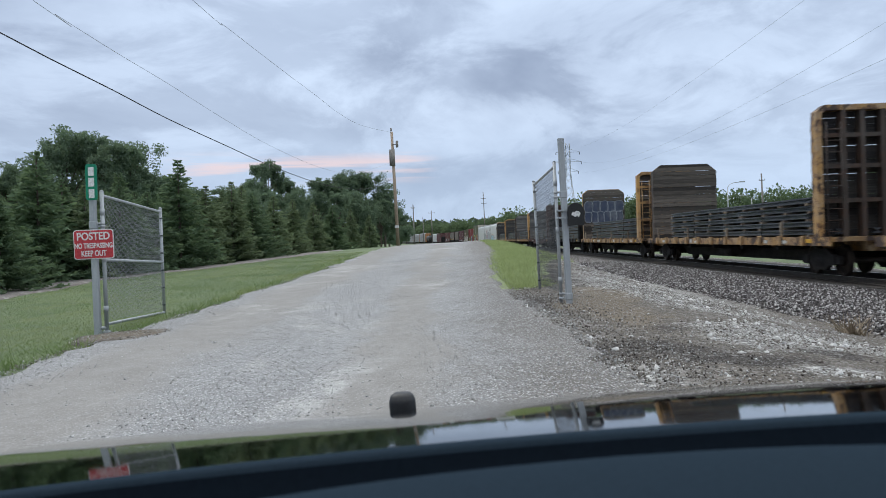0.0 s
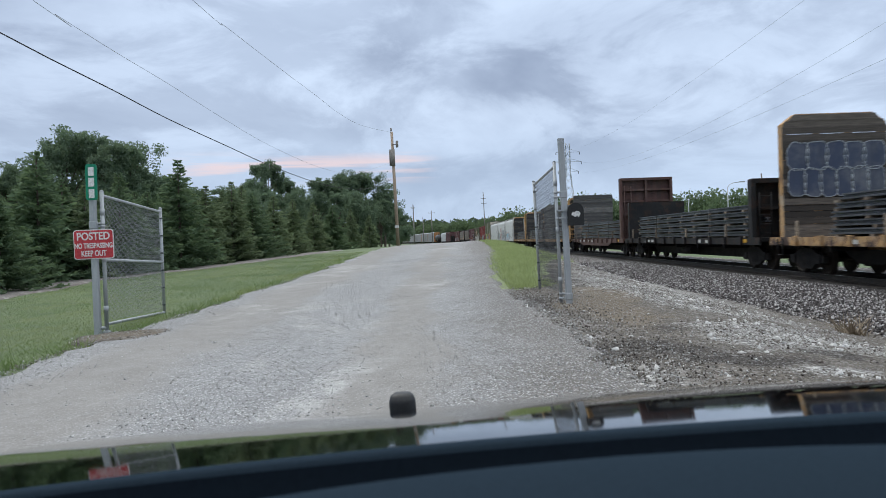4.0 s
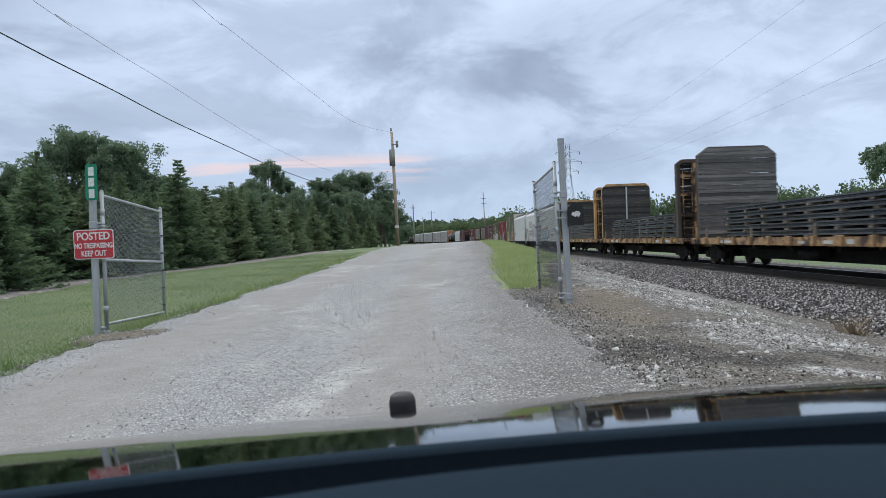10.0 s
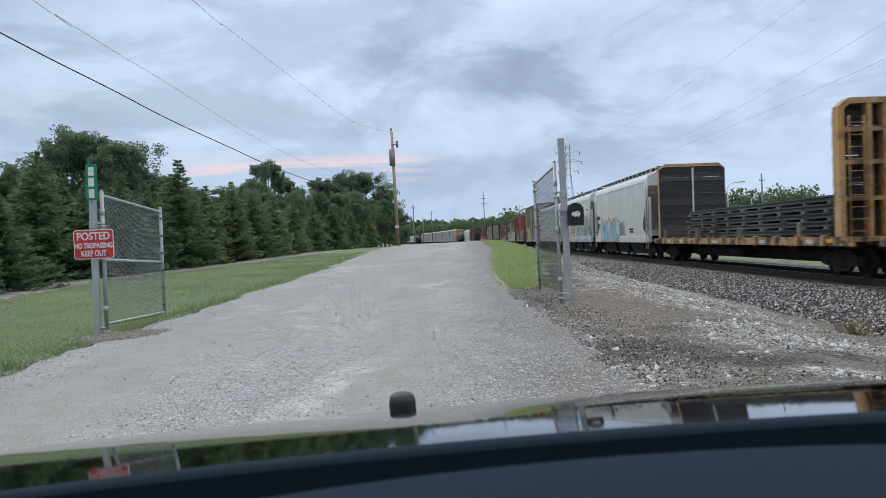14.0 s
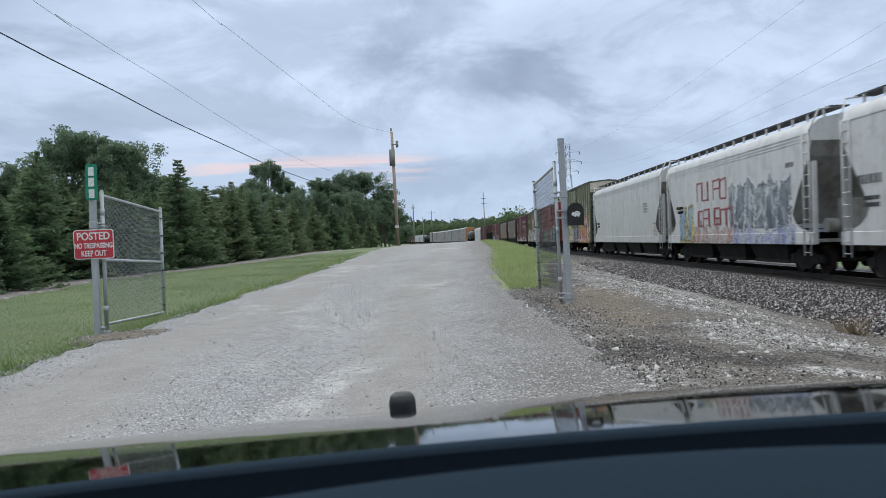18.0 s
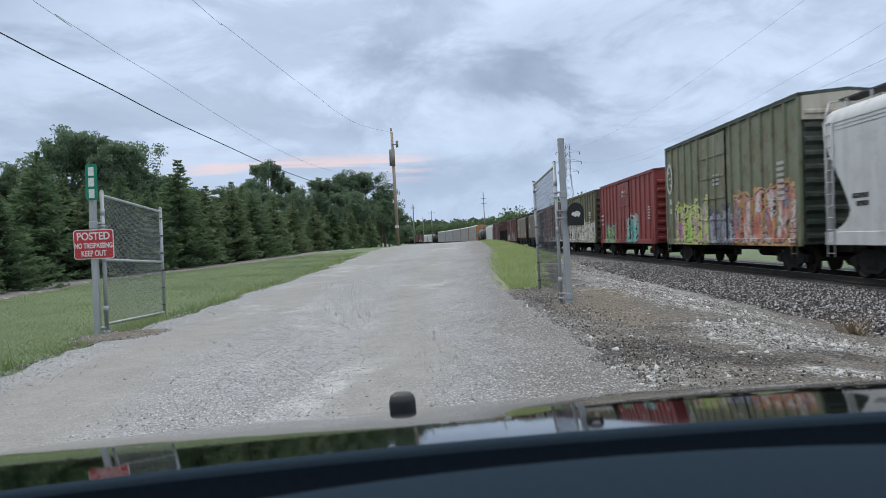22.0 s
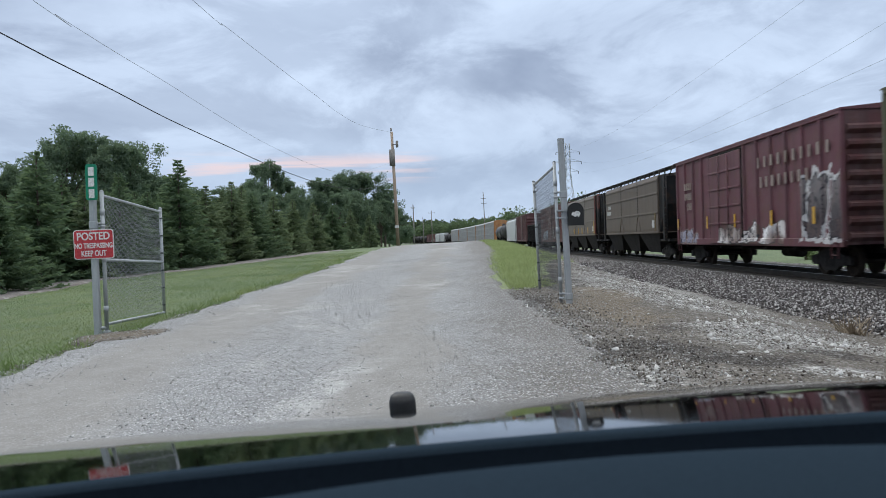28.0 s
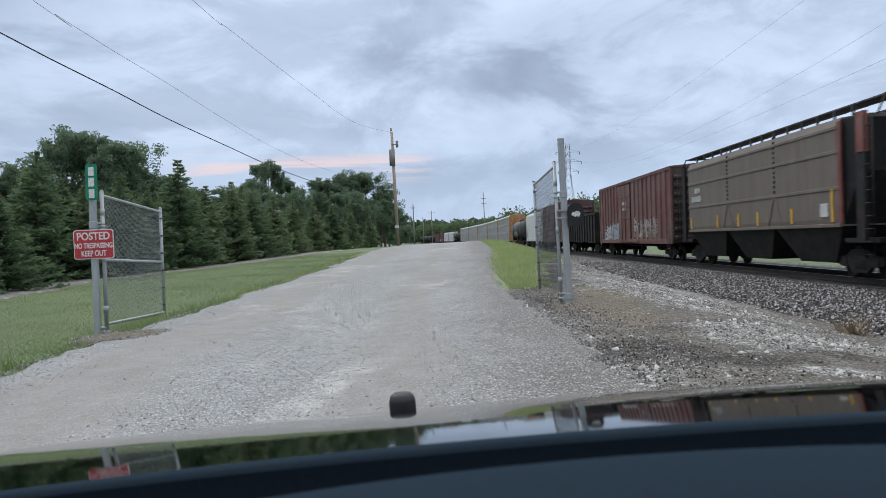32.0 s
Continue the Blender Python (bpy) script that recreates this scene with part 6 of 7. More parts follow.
box(bm, -4.485, -4.405, 10.08, 10.16, 0.14, 0.235, 0.008)
part("bottom_hinge", bm, GALV, post)


def rounded(w, h, r, k=4):
    pts = []
    for cx, cz, a0 in ((w / 2 - r, h / 2 - r, 0), (-w / 2 + r, h / 2 - r, 90), (-w / 2 + r, -h / 2 + r, 180), (w / 2 - r, -h / 2 + r, 270)):
        for i in range(k + 1):
            a = radians(a0 + 90 * i / k)
            pts.append((cx + r * math.cos(a), cz + r * math.sin(a)))
    return pts


def plate(name, w, h, r, material, parent, y0, y1):
    bm = bmesh.new()
    slab(bm, rounded(w, h, r), "y", y0, y1)
    bmesh.ops.recalc_face_normals(bm, faces=bm.faces)
    return part(name, bm, material, parent)


def words(text, size, place, parent, material, squeeze=1.0):
    cu = bpy.data.curves.new("lettering", "FONT")
    cu.body, cu.size, cu.align_x, cu.align_y, cu.extrude, cu.offset = text, size, "CENTER", "CENTER", 0.002, size * 0.022
    ob = new("lettering_curve", cu)
    bpy.context.view_layer.update()
    me = bpy.data.meshes.new_from_object(ob.evaluated_get(bpy.context.evaluated_depsgraph_get()))
    me.name = "lettering"
    bpy.data.objects.remove(ob)
    me.materials.clear()
    me.materials.append(material)
    t = piece("lettering", me, parent)
    t.matrix_local = Matrix.Translation(place) @ Euler((radians(90), 0, 0)).to_matrix().to_4x4() @ Matrix.Diagonal((squeeze, 1, 1, 1))
    return t


LEAN = Matrix.Rotation(radians(-0.7), 4, "Y")
sign = empty("warning_sign", "red sign with white lettering POSTED NO TRESPASSING KEEP OUT", "sign", "", Matrix.Translation((-4.511, 9.99, 1.340)) @ LEAN)
plate("border", 0.508, 0.372, 0.035, SIGN_WHITE, sign, 0.0, 0.006)
plate("panel", 0.486, 0.350, 0.03, SIGN_RED, sign, -0.005, 0.0)
words("POSTED", 0.132, (0, -0.007, 0.098), sign, SIGN_WHITE, 0.88)
words("NO TRESPASSING", 0.090, (0, -0.007, -0.020), sign, SIGN_WHITE, 0.68)
words("KEEP OUT", 0.100, (0, -0.007, -0.118), sign, SIGN_WHITE, 0.70)
for x, z in ((-0.03, 0.155), (-0.03, -0.155)):
    bm = bmesh.new()
    rod(bm, (x, -0.012, z), (x, 0.004, z), 0.008, seg=10)
    part("bolt", bm, GALV, sign)
marker = empty("marker_sign", "upright green reflective sign with three white bars", "sign", "", Matrix.Translation((-4.516, 9.995, 2.124)))
plate("panel", 0.147, 0.452, 0.03, SIGN_GREEN, marker, 0.0, 0.006)
for z in (0.135, 0.0, -0.145):
    bm = bmesh.new()
    box(bm, -0.035, 0.035, -0.006, 0.001, z - 0.055, z + 0.055)
    part("bar", bm, SIGN_WHITE, marker)

tall_post = empty("gate_post", "tall square galvanised gate post beside the dirt", "post", "gate posts")
square_post(tall_post, (1.462, 10.02, 0.25), (1.410, 10.02, 2.475), 0.038)
for z, x, sx in ((1.78, 1.425, 1.337), (0.50, 1.457, 1.369)):
    for k in (-0.03, 0.03):
        bm = bmesh.new()
        rod(bm, (x, 10.02, z + k), (sx, 10.08, z + k), 0.012, seg=8)
        rod(bm, (sx, 10.08, z + k - 0.015), (sx, 10.08, z + k + 0.015), 0.028, seg=12)
        part("hinge_strap", bm, GALV, tall_post)
    bm = bmesh.new()
    box(bm, x - 0.045, x + 0.045, 9.975, 10.065, z - 0.045, z + 0.045, 0.008)
    part("hinge_clamp", bm, GALV, tall_post)
BLACK_PLASTIC = surface("black_enamel", (0.008, 0.009, 0.010), (0.014, 0.015, 0.016), 0.65, 0, 4, 40, 0.05)
letter_box = empty("letter_box", "black round-topped letter box with a pale emblem", "mailbox", "", Matrix.Translation((1.556, 9.93, 1.527)))
arch = [(-0.095, -0.135), (0.095, -0.135)] + [(0.095 * math.cos(a * math.pi / 10), 0.04 + 0.095 * math.sin(a * math.pi / 10)) for a in range(0, 11)]
bm = bmesh.new()
slab(bm, arch, "y", 0.0, 0.45)
bmesh.ops.recalc_face_normals(bm, faces=bm.faces)
part("body", bm, BLACK_PLASTIC, letter_box)
bm = bmesh.new()
slab(bm, [(p[0] * 1.05, p[1] * 1.05) for p in arch], "y", -0.02, 0.0)
bmesh.ops.recalc_face_normals(bm, faces=bm.faces)
lid = part("door", bm, BLACK_PLASTIC, letter_box)
bm = bmesh.new()
slab(bm, [(0.85 * a, 0.8 * b) for a, b in ((-0.065, -0.01), (-0.045, 0.035), (-0.02, 0.025), (0.01, 0.05), (0.045, 0.04), (0.07, 0.01), (0.055, -0.02), (0.04, -0.055), (0.02, -0.02), (-0.01, -0.05), (-0.03, -0.03))], "y", -0.026, -0.021)
bmesh.ops.recalc_face_normals(bm, faces=bm.faces)
part("emblem", bm, SIGN_WHITE, lid, "pale plain emblem")
bm = bmesh.new()
box(bm, -0.22, -0.06, 0.02, 0.14, -0.05, -0.03)
box(bm, -0.22, -0.06, 0.02, 0.14, 0.04, 0.06)
part("strap", bm, GALV, letter_box)

# ---------------- poles, wires, lamps, lattice tower ----------------
def utility_pole(x, y, top_x, top, r, material, label, arms=()):
    ob = empty("utility_pole", label, "utility pole", "utility poles")
    z0 = float(land(x, y)) - 0.1
    bm = bmesh.new()
    rod(bm, (x, y, z0), (top_x, y, top), r, r * 0.72, seg=12)
    part("pole", bm, material, ob)
    for z, half in arms:
        bm = bmesh.new()
        u = (z - z0) / (top - z0)
        cx = x + (top_x - x) * u
        box(bm, cx - half, cx + half, y - 0.2, y - 0.1, z - 0.06, z + 0.06)
        part("crossarm", bm, material, ob)
        for k in (-0.9, 0.9):
            bm = bmesh.new()
            rod(bm, (cx + half * k, y - 0.15, z + 0.06), (cx + half * k, y - 0.15, z + 0.24), 0.05, seg=8)
            part("insulator", bm, GALV, ob)
    return ob


main = utility_pole(-4.02, 60, -4.25, 9.55, 0.14, POLE_WOOD, "tall brown wooden utility pole by the crest of the drive")
bm = bmesh.new()
rod(bm, (-4.25, 59.9, 7.0), (-4.27, 59.9, 8.2), 0.22, seg=12)
part("sleeve", bm, POLE_GREY, main, "grey cable riser")
bm = bmesh.new()
tube(bm, [(-4.27, 59.85, 8.55), (-3.9, 59.85, 8.60)], 0.03)
rod(bm, (-3.86, 59.85, 8.35), (-3.86, 59.85, 8.85), 0.10, seg=10)
part("insulator_bracket", bm, POLE_GREY, main)
bm = bmesh.new()
rod(bm, (-4.29, 60, 9.6), (-4.29, 60, 9.85), 0.06, seg=8)
part("top_insulator", bm, POLE_GREY, main)
bm = bmesh.new()
box(bm, -4.2, -3.92, 59.78, 59.84, 2.3, 2.5)
part("tag_plate", bm, SIGN_WHITE, main)
utility_pole(-8.9, 192, -9.0, 10.1, 0.17, POLE_GREY, "weathered utility pole beyond the crest", ((9.3, 0.5),))
utility_pole(-9.9, 286, -10.0, 10.0, 0.17, POLE_GREY, "weathered utility pole far down the line")
utility_pole(-6.2, 262, -6.3, 11.2, 0.17, POLE_GREY, "weathered utility pole with a crossarm", ((10.4, 1.1),))
utility_pole(11.3, 262, 10.9, 16.8, 0.17, POLE_GREY, "tall utility pole with two crossarms behind the track", ((14.6, 0.9), (13.0, 0.9)))
utility_pole(50.9, 130, 50.7, 10.5, 0.16, POLE_GREY, "utility pole in front of far woods", ((9.4, 0.5),))


def wire(points, r, material, label):
    """A hanging wire through its points, smoothed."""
    P = [Vector(p) for p in points]
    out = []
    for i in range(len(P) - 1):
        p0, p1, p2, p3 = P[max(i - 1, 0)], P[i], P[i + 1], P[min(i + 2, len(P) - 1)]
        for k in range(8):
            t = k / 8
            out.append(0.5 * (2 * p1 + (p2 - p0) * t + (2 * p0 - 5 * p1 + 4 * p2 - p3) * t * t + (3 * p1 - p0 - 3 * p2 + p3) * t ** 3))
    out.append(P[-1])
    bm = bmesh.new()
    secs = []
    for q in out:
        secs.append([(q.x + r * math.cos(a), q.y, q.z + r * math.sin(a)) for a in (0.5, 2.6, 4.7)])
    loft(bm, secs)
    return tagged(part("overhead_wire", bm, material), label, "wire", "overhead wires")


def sky_line(bearings, plan, r, material, label, tail=(), sag=False):
    """A wire from its bearings: (bearing, climb) pairs met with the upright plane over the plan line."""
    (xa, ya), (xb, yb) = plan
    pts = []
    for bx, bz in bearings:
        k = (xb - xa) / (yb - ya)
        y = (xa - k * ya) / (bx - k)
        pts.append((bx * y, y, EYE + bz * y))
    if sag:
        # one smooth hang from end to end
        q = np.polyfit([p[1] for p in pts], [p[2] for p in pts], 2)
        ys = np.linspace(min(p[1] for p in pts) - 8, max(p[1] for p in pts), 14)
        return wire([(xa + k * (v - ya), v, float(np.polyval(q, v))) for v in ys], r, material, label)
    return wire(list(tail) + pts, r, material, label)


P1 = ((-8.7, 15), (-4.2, 60))
sky_line(((-0.5605, 0.2794), (-0.4903, 0.2401), (-0.4201, 0.2022), (-0.35, 0.1629), (-0.2798, 0.1279), (-0.2272, 0.102), (-0.1744, 0.0804), (-0.1391, 0.0708), (-0.1036, 0.0682), (-0.0727, 0.0786)), P1, 0.0155, CABLE, "thick black cable sagging to the wooden pole", ((-10.2, 0, 7.0),))
sky_line(((-0.5182, 0.3192), (-0.4882, 0.299), (-0.4183, 0.2519), (-0.3485, 0.2069), (-0.2787, 0.1598), (-0.2228, 0.1253), (-0.1597, 0.0956), (-0.1172, 0.0885), (-0.0742, 0.0992)), P1, 0.006, CABLE_PALE, "thin wire sagging to the wooden pole", ((-10.2, 0, 8.8),))
sky_line(((-0.3162, 0.3122), (-0.2747, 0.2768), (-0.2054, 0.2198), (-0.1638, 0.1865), (-0.1361, 0.1637), (-0.1082, 0.1478), (-0.0715, 0.1374)), ((-7.2, 20), (-4.3, 60)), 0.0075, CABLE_PALE, "thin wire to the top of the wooden pole", ((-8.7, 0, 9.4),))
P2 = ((31.8, 70), (52.0, 350))
sky_line(((0.455, 0.288), (0.320, 0.1996), (0.2134, 0.132), (0.1660, 0.1115)), P2, 0.013, CABLE_FAR, "transmission line wire high over the railway", ((28.6, 25, 19.5),), True)
P3 = ((38.2, 70), (54.0, 350))
sky_line(((0.546, 0.2515), (0.451, 0.201), (0.289, 0.1195), (0.1655, 0.0930)), P3, 0.013, CABLE_FAR, "transmission line wire high over the railway", ((35.6, 25, 17.6),), True)
sky_line(((0.546, 0.2075), (0.413, 0.155), (0.313, 0.116), (0.167, 0.0800)), P3, 0.013, CABLE_FAR, "transmission line wire high over the railway", ((35.6, 25, 14.6),), True)


def lattice_tower(x, y, z0, top):
    ob = empty("lattice_tower", "grey steel lattice transmission tower above the train", "transmission tower")

    def half(z):
        return 0.9 + 3.2 * max(0.0, 1 - (z - z0) / (0.72 * (top - z0))) ** 1.15
    zs = [z0 + (top - z0) * k / 14 for k in range(15)]
    for sx, sy in ((-1, -1), (1, -1), (1, 1), (-1, 1)):
        bm = bmesh.new()
        tube(bm, [(x + sx * half(z), y + sy * half(z), z) for z in zs], 0.10, 5)
        part("leg", bm, GALV, ob)
    for (sx, sy), (tx, ty) in (((-1, -1), (1, -1)), ((1, -1), (1, 1)), ((1, 1), (-1, 1)), ((-1, 1), (-1, -1))):
        bm = bmesh.new()
        for a, b in zip(zs[:-1], zs[1:]):
            rod(bm, (x + sx * half(a), y + sy * half(a), a), (x + tx * half(b), y + ty * half(b), b), 0.05, seg=4)
            rod(bm, (x + tx * half(a), y + ty * half(a), a), (x + sx * half(b), y + sy * half(b), b), 0.05, seg=4)
        part("lattice", bm, GALV, ob)
    for z, reach in ((top - 4.0, 5.2), (top - 8.2, 5.8), (top - 12.4, 4.4)):
        for s in (-1, 1):
            bm = bmesh.new()
            tube(bm, [(x + s * 0.9, y, z), (x + s * reach, y, z)], 0.08, 5)
            tube(bm, [(x + s * 0.9, y, z + 1.4), (x + s * reach, y, z)], 0.06, 5)
            arm = part("arm", bm, GALV, ob)
            bm = bmesh.new()
            rod(bm, (x + s * reach, y, z), (x + s * reach, y, z - 1.1), 0.14, seg=8)
            part("insulator", bm, CABLE, arm)


lattice_tower(52.2, 350, -0.5, 42.2)


def street_lamp(x, y, top, arms):
    ob = empty("street_lamp", "grey street lamp with a curved arm behind the railway", "street lamp", "street lamps")
    z0 = float(land(x, y))
    bm = bmesh.new()
    rod(bm, (x, y, z0), (x, y, top - 0.6), 0.11, 0.07, seg=8)
    part("pole", bm, GALV, ob)
    for d in arms:
        bm = bmesh.new()
        tube(bm, [(x, y, top - 0.7), (x + d * 0.3, y, top - 0.25), (x + d * 1.0, y, top), (x + d * 2.2, y, top + 0.1)], 0.045)
        arm = part("arm", bm, GALV, ob)
        bm = bmesh.new()
        box(bm, x + d * 2.2 - 0.4, x + d * 2.2 + 0.4, y - 0.14, y + 0.14, top + 0.02, top + 0.2, 0.04)
        part("lamp_head", bm, GALV, arm)


street_lamp(41.7, 120, 8.55, (1,))
street_lamp(51.6, 173, 8.8, (-1, 1))
street_lamp(67.5, 127, 8.9, (-1,))
street_lamp(66.0, 175, 9.0, (-1,))

# ---------------- trees ----------------
def spruce(seed, height, radius, material):
    """A young spruce: whorls of drooping boughs set with short needle sprays."""
    rng = np.random.default_rng(seed)
    ob = empty("spruce", "dense dark green spruce in a row beside the lawn", "spruce tree", "row of spruces")
    bm = bmesh.new()
    rod(bm, (0, 0, -0.1), (0, 0, height * 0.96), 0.07, 0.012, seg=7)
    part("trunk", bm, BARK, ob)
    P, D, K = [], [], []
    z = 0.12
    while z < height * 0.985:
        k = 1 - z / height
        reach = radius * (k ** 1.0) * rng.uniform(0.8, 1.1) + 0.04
        n = int(8 + 7 * k)
        for i in range(n):
            a = rng.uniform(0, 2 * np.pi)
            L = reach * rng.uniform(0.62, 1.12)
            m = max(3, int(L / 0.065))
            for j in range(m):
                u = (j + 0.6) / m
                droop = -0.28 * L * u + 0.16 * L * u * u * 2
                for side in range(2):
                    P.append((L * u * math.cos(a), L * u * math.sin(a), z + droop + rng.uniform(-0.03, 0.03)))
                    K.append(k)
                    b = a + rng.uniform(-1.1, 1.1)
                    D.append((math.cos(b), math.sin(b), rng.uniform(-0.55, 0.5)))
        z += 0.105 + 0.05 * k
    P, D = np.array(P), np.array(D)
    n = len(P)
    D /= np.linalg.norm(D, axis=1)[:, None]
    size = (rng.uniform(0.11, 0.24, n) * np.clip(0.35 + 2.2 * np.array(K), 0.35, 1.0))[:, None]
    S = np.cross(D, rng.normal(size=(n, 3)))
    S /= np.linalg.norm(S, axis=1)[:, None]
    v = np.stack([P - S * 0.034, P + S * 0.034, P + D * size + S * 0.014, P + D * size - S * 0.014], 1).reshape(-1, 3)
    f = np.arange(4 * n).reshape(-1, 4)
    c = new("crown", mesh_np("spruce_crown", v, f, material))
    c.parent = ob
    return ob


def broadleaf(seed, height, radius, leaf=0.16, count=9000, material=None, bare=0.28, lobes=12):
    """A leafy tree: a forked trunk, limbs to each lobe, and loose leaves round many small clusters."""
    rng = np.random.default_rng(seed)
    ob = empty("leafy_tree", "dark green leafy tree in the wood beside the drive", "tree", "leafy trees")
    bm = bmesh.new()
    fork = height * rng.uniform(0.25, 0.35)
    rod(bm, (0, 0, -0.2), (0.05, 0, fork), 0.16, 0.12, seg=8)
    cents = []
    for i in range(lobes):
        t = rng.uniform(0, 1)
        z = height * (bare + (0.94 - bare) * t)
        rr = radius * (math.sin(math.pi * (0.18 + 0.72 * t)) ** 0.8) * rng.uniform(0.35, 0.85)
        a = i * 2.4 + rng.uniform(-0.5, 0.5)
        cents.append((rr * math.cos(a), rr * math.sin(a), z))
    cents.append((0, 0, height * 0.88))
    for c in cents:
        mid = (c[0] * 0.4, c[1] * 0.4, fork + (c[2] - fork) * 0.55)
        rod(bm, (0.05, 0, fork * 0.9), mid, 0.07, 0.045, seg=5)
        rod(bm, mid, c, 0.045, 0.012, seg=5)
    part("trunk", bm, BARK, ob)
    pts = []
    per = count // (len(cents) * 10)
    for c in cents:
        lob = radius * rng.uniform(0.32, 0.55)
        for k in range(10):
            d = rng.normal(size=3)
            d /= np.linalg.norm(d)
            q = np.array(c) + d * lob * rng.uniform(0.45, 1.0) * np.array((1, 1, 0.72))
            pts.append(q + np.clip(rng.normal(size=(per, 3)), -1.5, 1.5) * lob * 0.165)
    P = np.concatenate(pts)
    n = len(P)
    R = turn_matrices(rng, n)
    base = np.array([(-0.5, 0, 0), (0, -0.28, 0.05), (0.55, 0, 0), (0, 0.28, 0.05)])
    v, f = strew(base, np.array([(0, 1, 2, 3)]), P, rng.uniform(0.6, 1.3, n) * leaf, R)
    c = new("crown", mesh_np("leaf_crown", v, f, material or LEAF))
    c.parent = ob
    return ob


def plant(kind, x, y, height, base, turn, label=""):
    """A copy of a tree, scaled to its height and set on the land."""
    ob = copy_thing(kind, pose(x, y, float(land(x, y)) - 0.03, 0, 0, turn))
    ob.scale = (height / base,) * 3
    if label:
        tagged(ob, label)
    return ob


def place_first(kind, x, y, height, base):
    kind.matrix_world = pose(x, y, float(land(x, y)) - 0.03)
    kind.scale = (height / base,) * 3


def bear(px, d):
    return (px - 784) / 1408 * d - 0.0109 * d


rs = random.Random(5)
SPRUCES = [spruce(31, 3.6, 1.95, NEEDLE), spruce(32, 3.6, 1.6, NEEDLE), spruce(33, 3.6, 1.4, NEEDLE_PALE)]
row = [(-6, 19.8, 2.6), (66, 23.3, 4.0), (150, 24.6, 3.0), (212, 26.2, 3.45), (262, 28.0, 2.9), (318, 29.5, 4.1), (366, 31.5, 3.2), (412, 33.0, 3.4), (448, 35.0, 3.0), (486, 37.0, 2.9), (520, 39.5, 2.8), (556, 42.0, 2.7), (590, 45.0, 2.6), (622, 48.5, 2.5), (655, 53.0, 2.3)]
for i, (px, d, hgt) in enumerate(row):
    d, hgt = d * 1.045, hgt * 1.045
    if i < 3:
        place_first(SPRUCES[i], bear(px, d), d, hgt, 3.6)
    else:
        plant(SPRUCES[2 if i > 5 and i % 4 else i % 2], bear(px, d), d, hgt, 3.6, rs.uniform(0, 360))
for px, d, hgt in ((110, 26, 3.4), (30, 25, 3.2), (185, 29, 3.2), (240, 31, 3.2), (290, 33, 3.3), (345, 35, 3.2), (395, 38, 3.4), (430, 40, 3.7)):
    plant(SPRUCES[2 if px > 300 else (px // 10) % 2], bear(px, d), d, hgt, 3.6, rs.uniform(0, 360))

TREES = [broadleaf(41, 7.0, 2.3, 0.135, 25000, lobes=19), broadleaf(42, 7.0, 2.0, 0.135, 23000, lobes=18), broadleaf(43, 7.0, 2.6, 0.135, 28000, lobes=22), broadleaf(44, 7.0, 1.7, 0.135, 21000, bare=0.15, lobes=16)]
wood = [(114, 43, 7.2), (172, 44, 7.2), (222, 43, 6.4), (475, 62, 7.5), (20, 40, 5.2), (-40, 38, 5.2), (60, 46, 5.4), (205, 42, 6.4), (248, 44, 5.3), (130, 50, 7.2), (195, 47, 6.9), (255, 46, 5.2), (300, 48, 5.0), (340, 50, 4.6), (385, 52, 4.6), (425, 58, 4.9), (452, 60, 5.9), (505, 64, 6.3), (535, 66, 5.6), (575, 68, 6.5), (608, 69, 7.0), (638, 70, 7.1), (664, 71, 6.9), (682, 70, 5.2), (560, 58, 4.4), (600, 57, 4.2), (640, 59, 4.3), (675, 62, 3.9), (520, 55, 4.3), (480, 52, 4.2), (440, 50, 4.2), (-90, 36, 5.2), (-140, 34, 5.4), (270, 58, 6.5), (340, 62, 5.6), (400, 66, 5.4), (705, 92, 5.4), (690, 84, 5.6), (10, 52, 5.9)]
for i, (px, d, hgt) in enumerate(wood):
    hgt = hgt * 1.0
    if i < 4:
        place_first(TREES[i], bear(px, d), d, hgt, 7.0)
    else:
        plant(TREES[(i * 7) % 4], bear(px, d), d, hgt, 7.0, rs.uniform(0, 360))
lone = broadleaf(47, 10.5, 3.2, 0.30, 11000, LEAF, 0.60, 14)
tagged(lone, "tall leafy tree standing alone behind the railway")
place_first(lone, bear(1574, 92), 92, 11.4, 10.5)


def far_wood(name, label, lines, leaf, seed, material, m=260):
    """Distant woods: loose crowns along lines of the plan (x0, y0, x1, y1, height, depth, count)."""
    rng = np.random.default_rng(seed)
    V, F, off = [], [], 0
    base = np.array([(-0.5, 0, 0), (0, -0.35, 0.1), (0.5, 0, 0), (0, 0.35, 0.1)])
    for x0, y0, x1, y1, hgt, deep, count in lines:
        for i in range(count):
            u = rng.uniform()
            h = hgt * rng.uniform(0.72, 1.12)
            r = h * rng.uniform(0.26, 0.42)
            cx, cy = x0 + (x1 - x0) * u, y0 + (y1 - y0) * u + rng.uniform(0, deep)
            g = float(land(cx, cy))
            d = rng.normal(size=(m, 3))
            d /= np.linalg.norm(d, axis=1)[:, None]
            P = np.array((cx, cy, g + h * 0.55)) + d * np.array((r, r, h * 0.46)) * rng.uniform(0.55, 1.08, m)[:, None]
            v, f = strew(base, np.array([(0, 1, 2, 3)]), P, rng.uniform(0.6, 1.4, m) * leaf, turn_matrices(rng, m))
            V.append(v)
            F.append(f + off)
            off += len(v)
    return tagged(new(name, mesh_np(name, np.concatenate(V), np.concatenate(F), material)), label, "woods", kind="stuff")


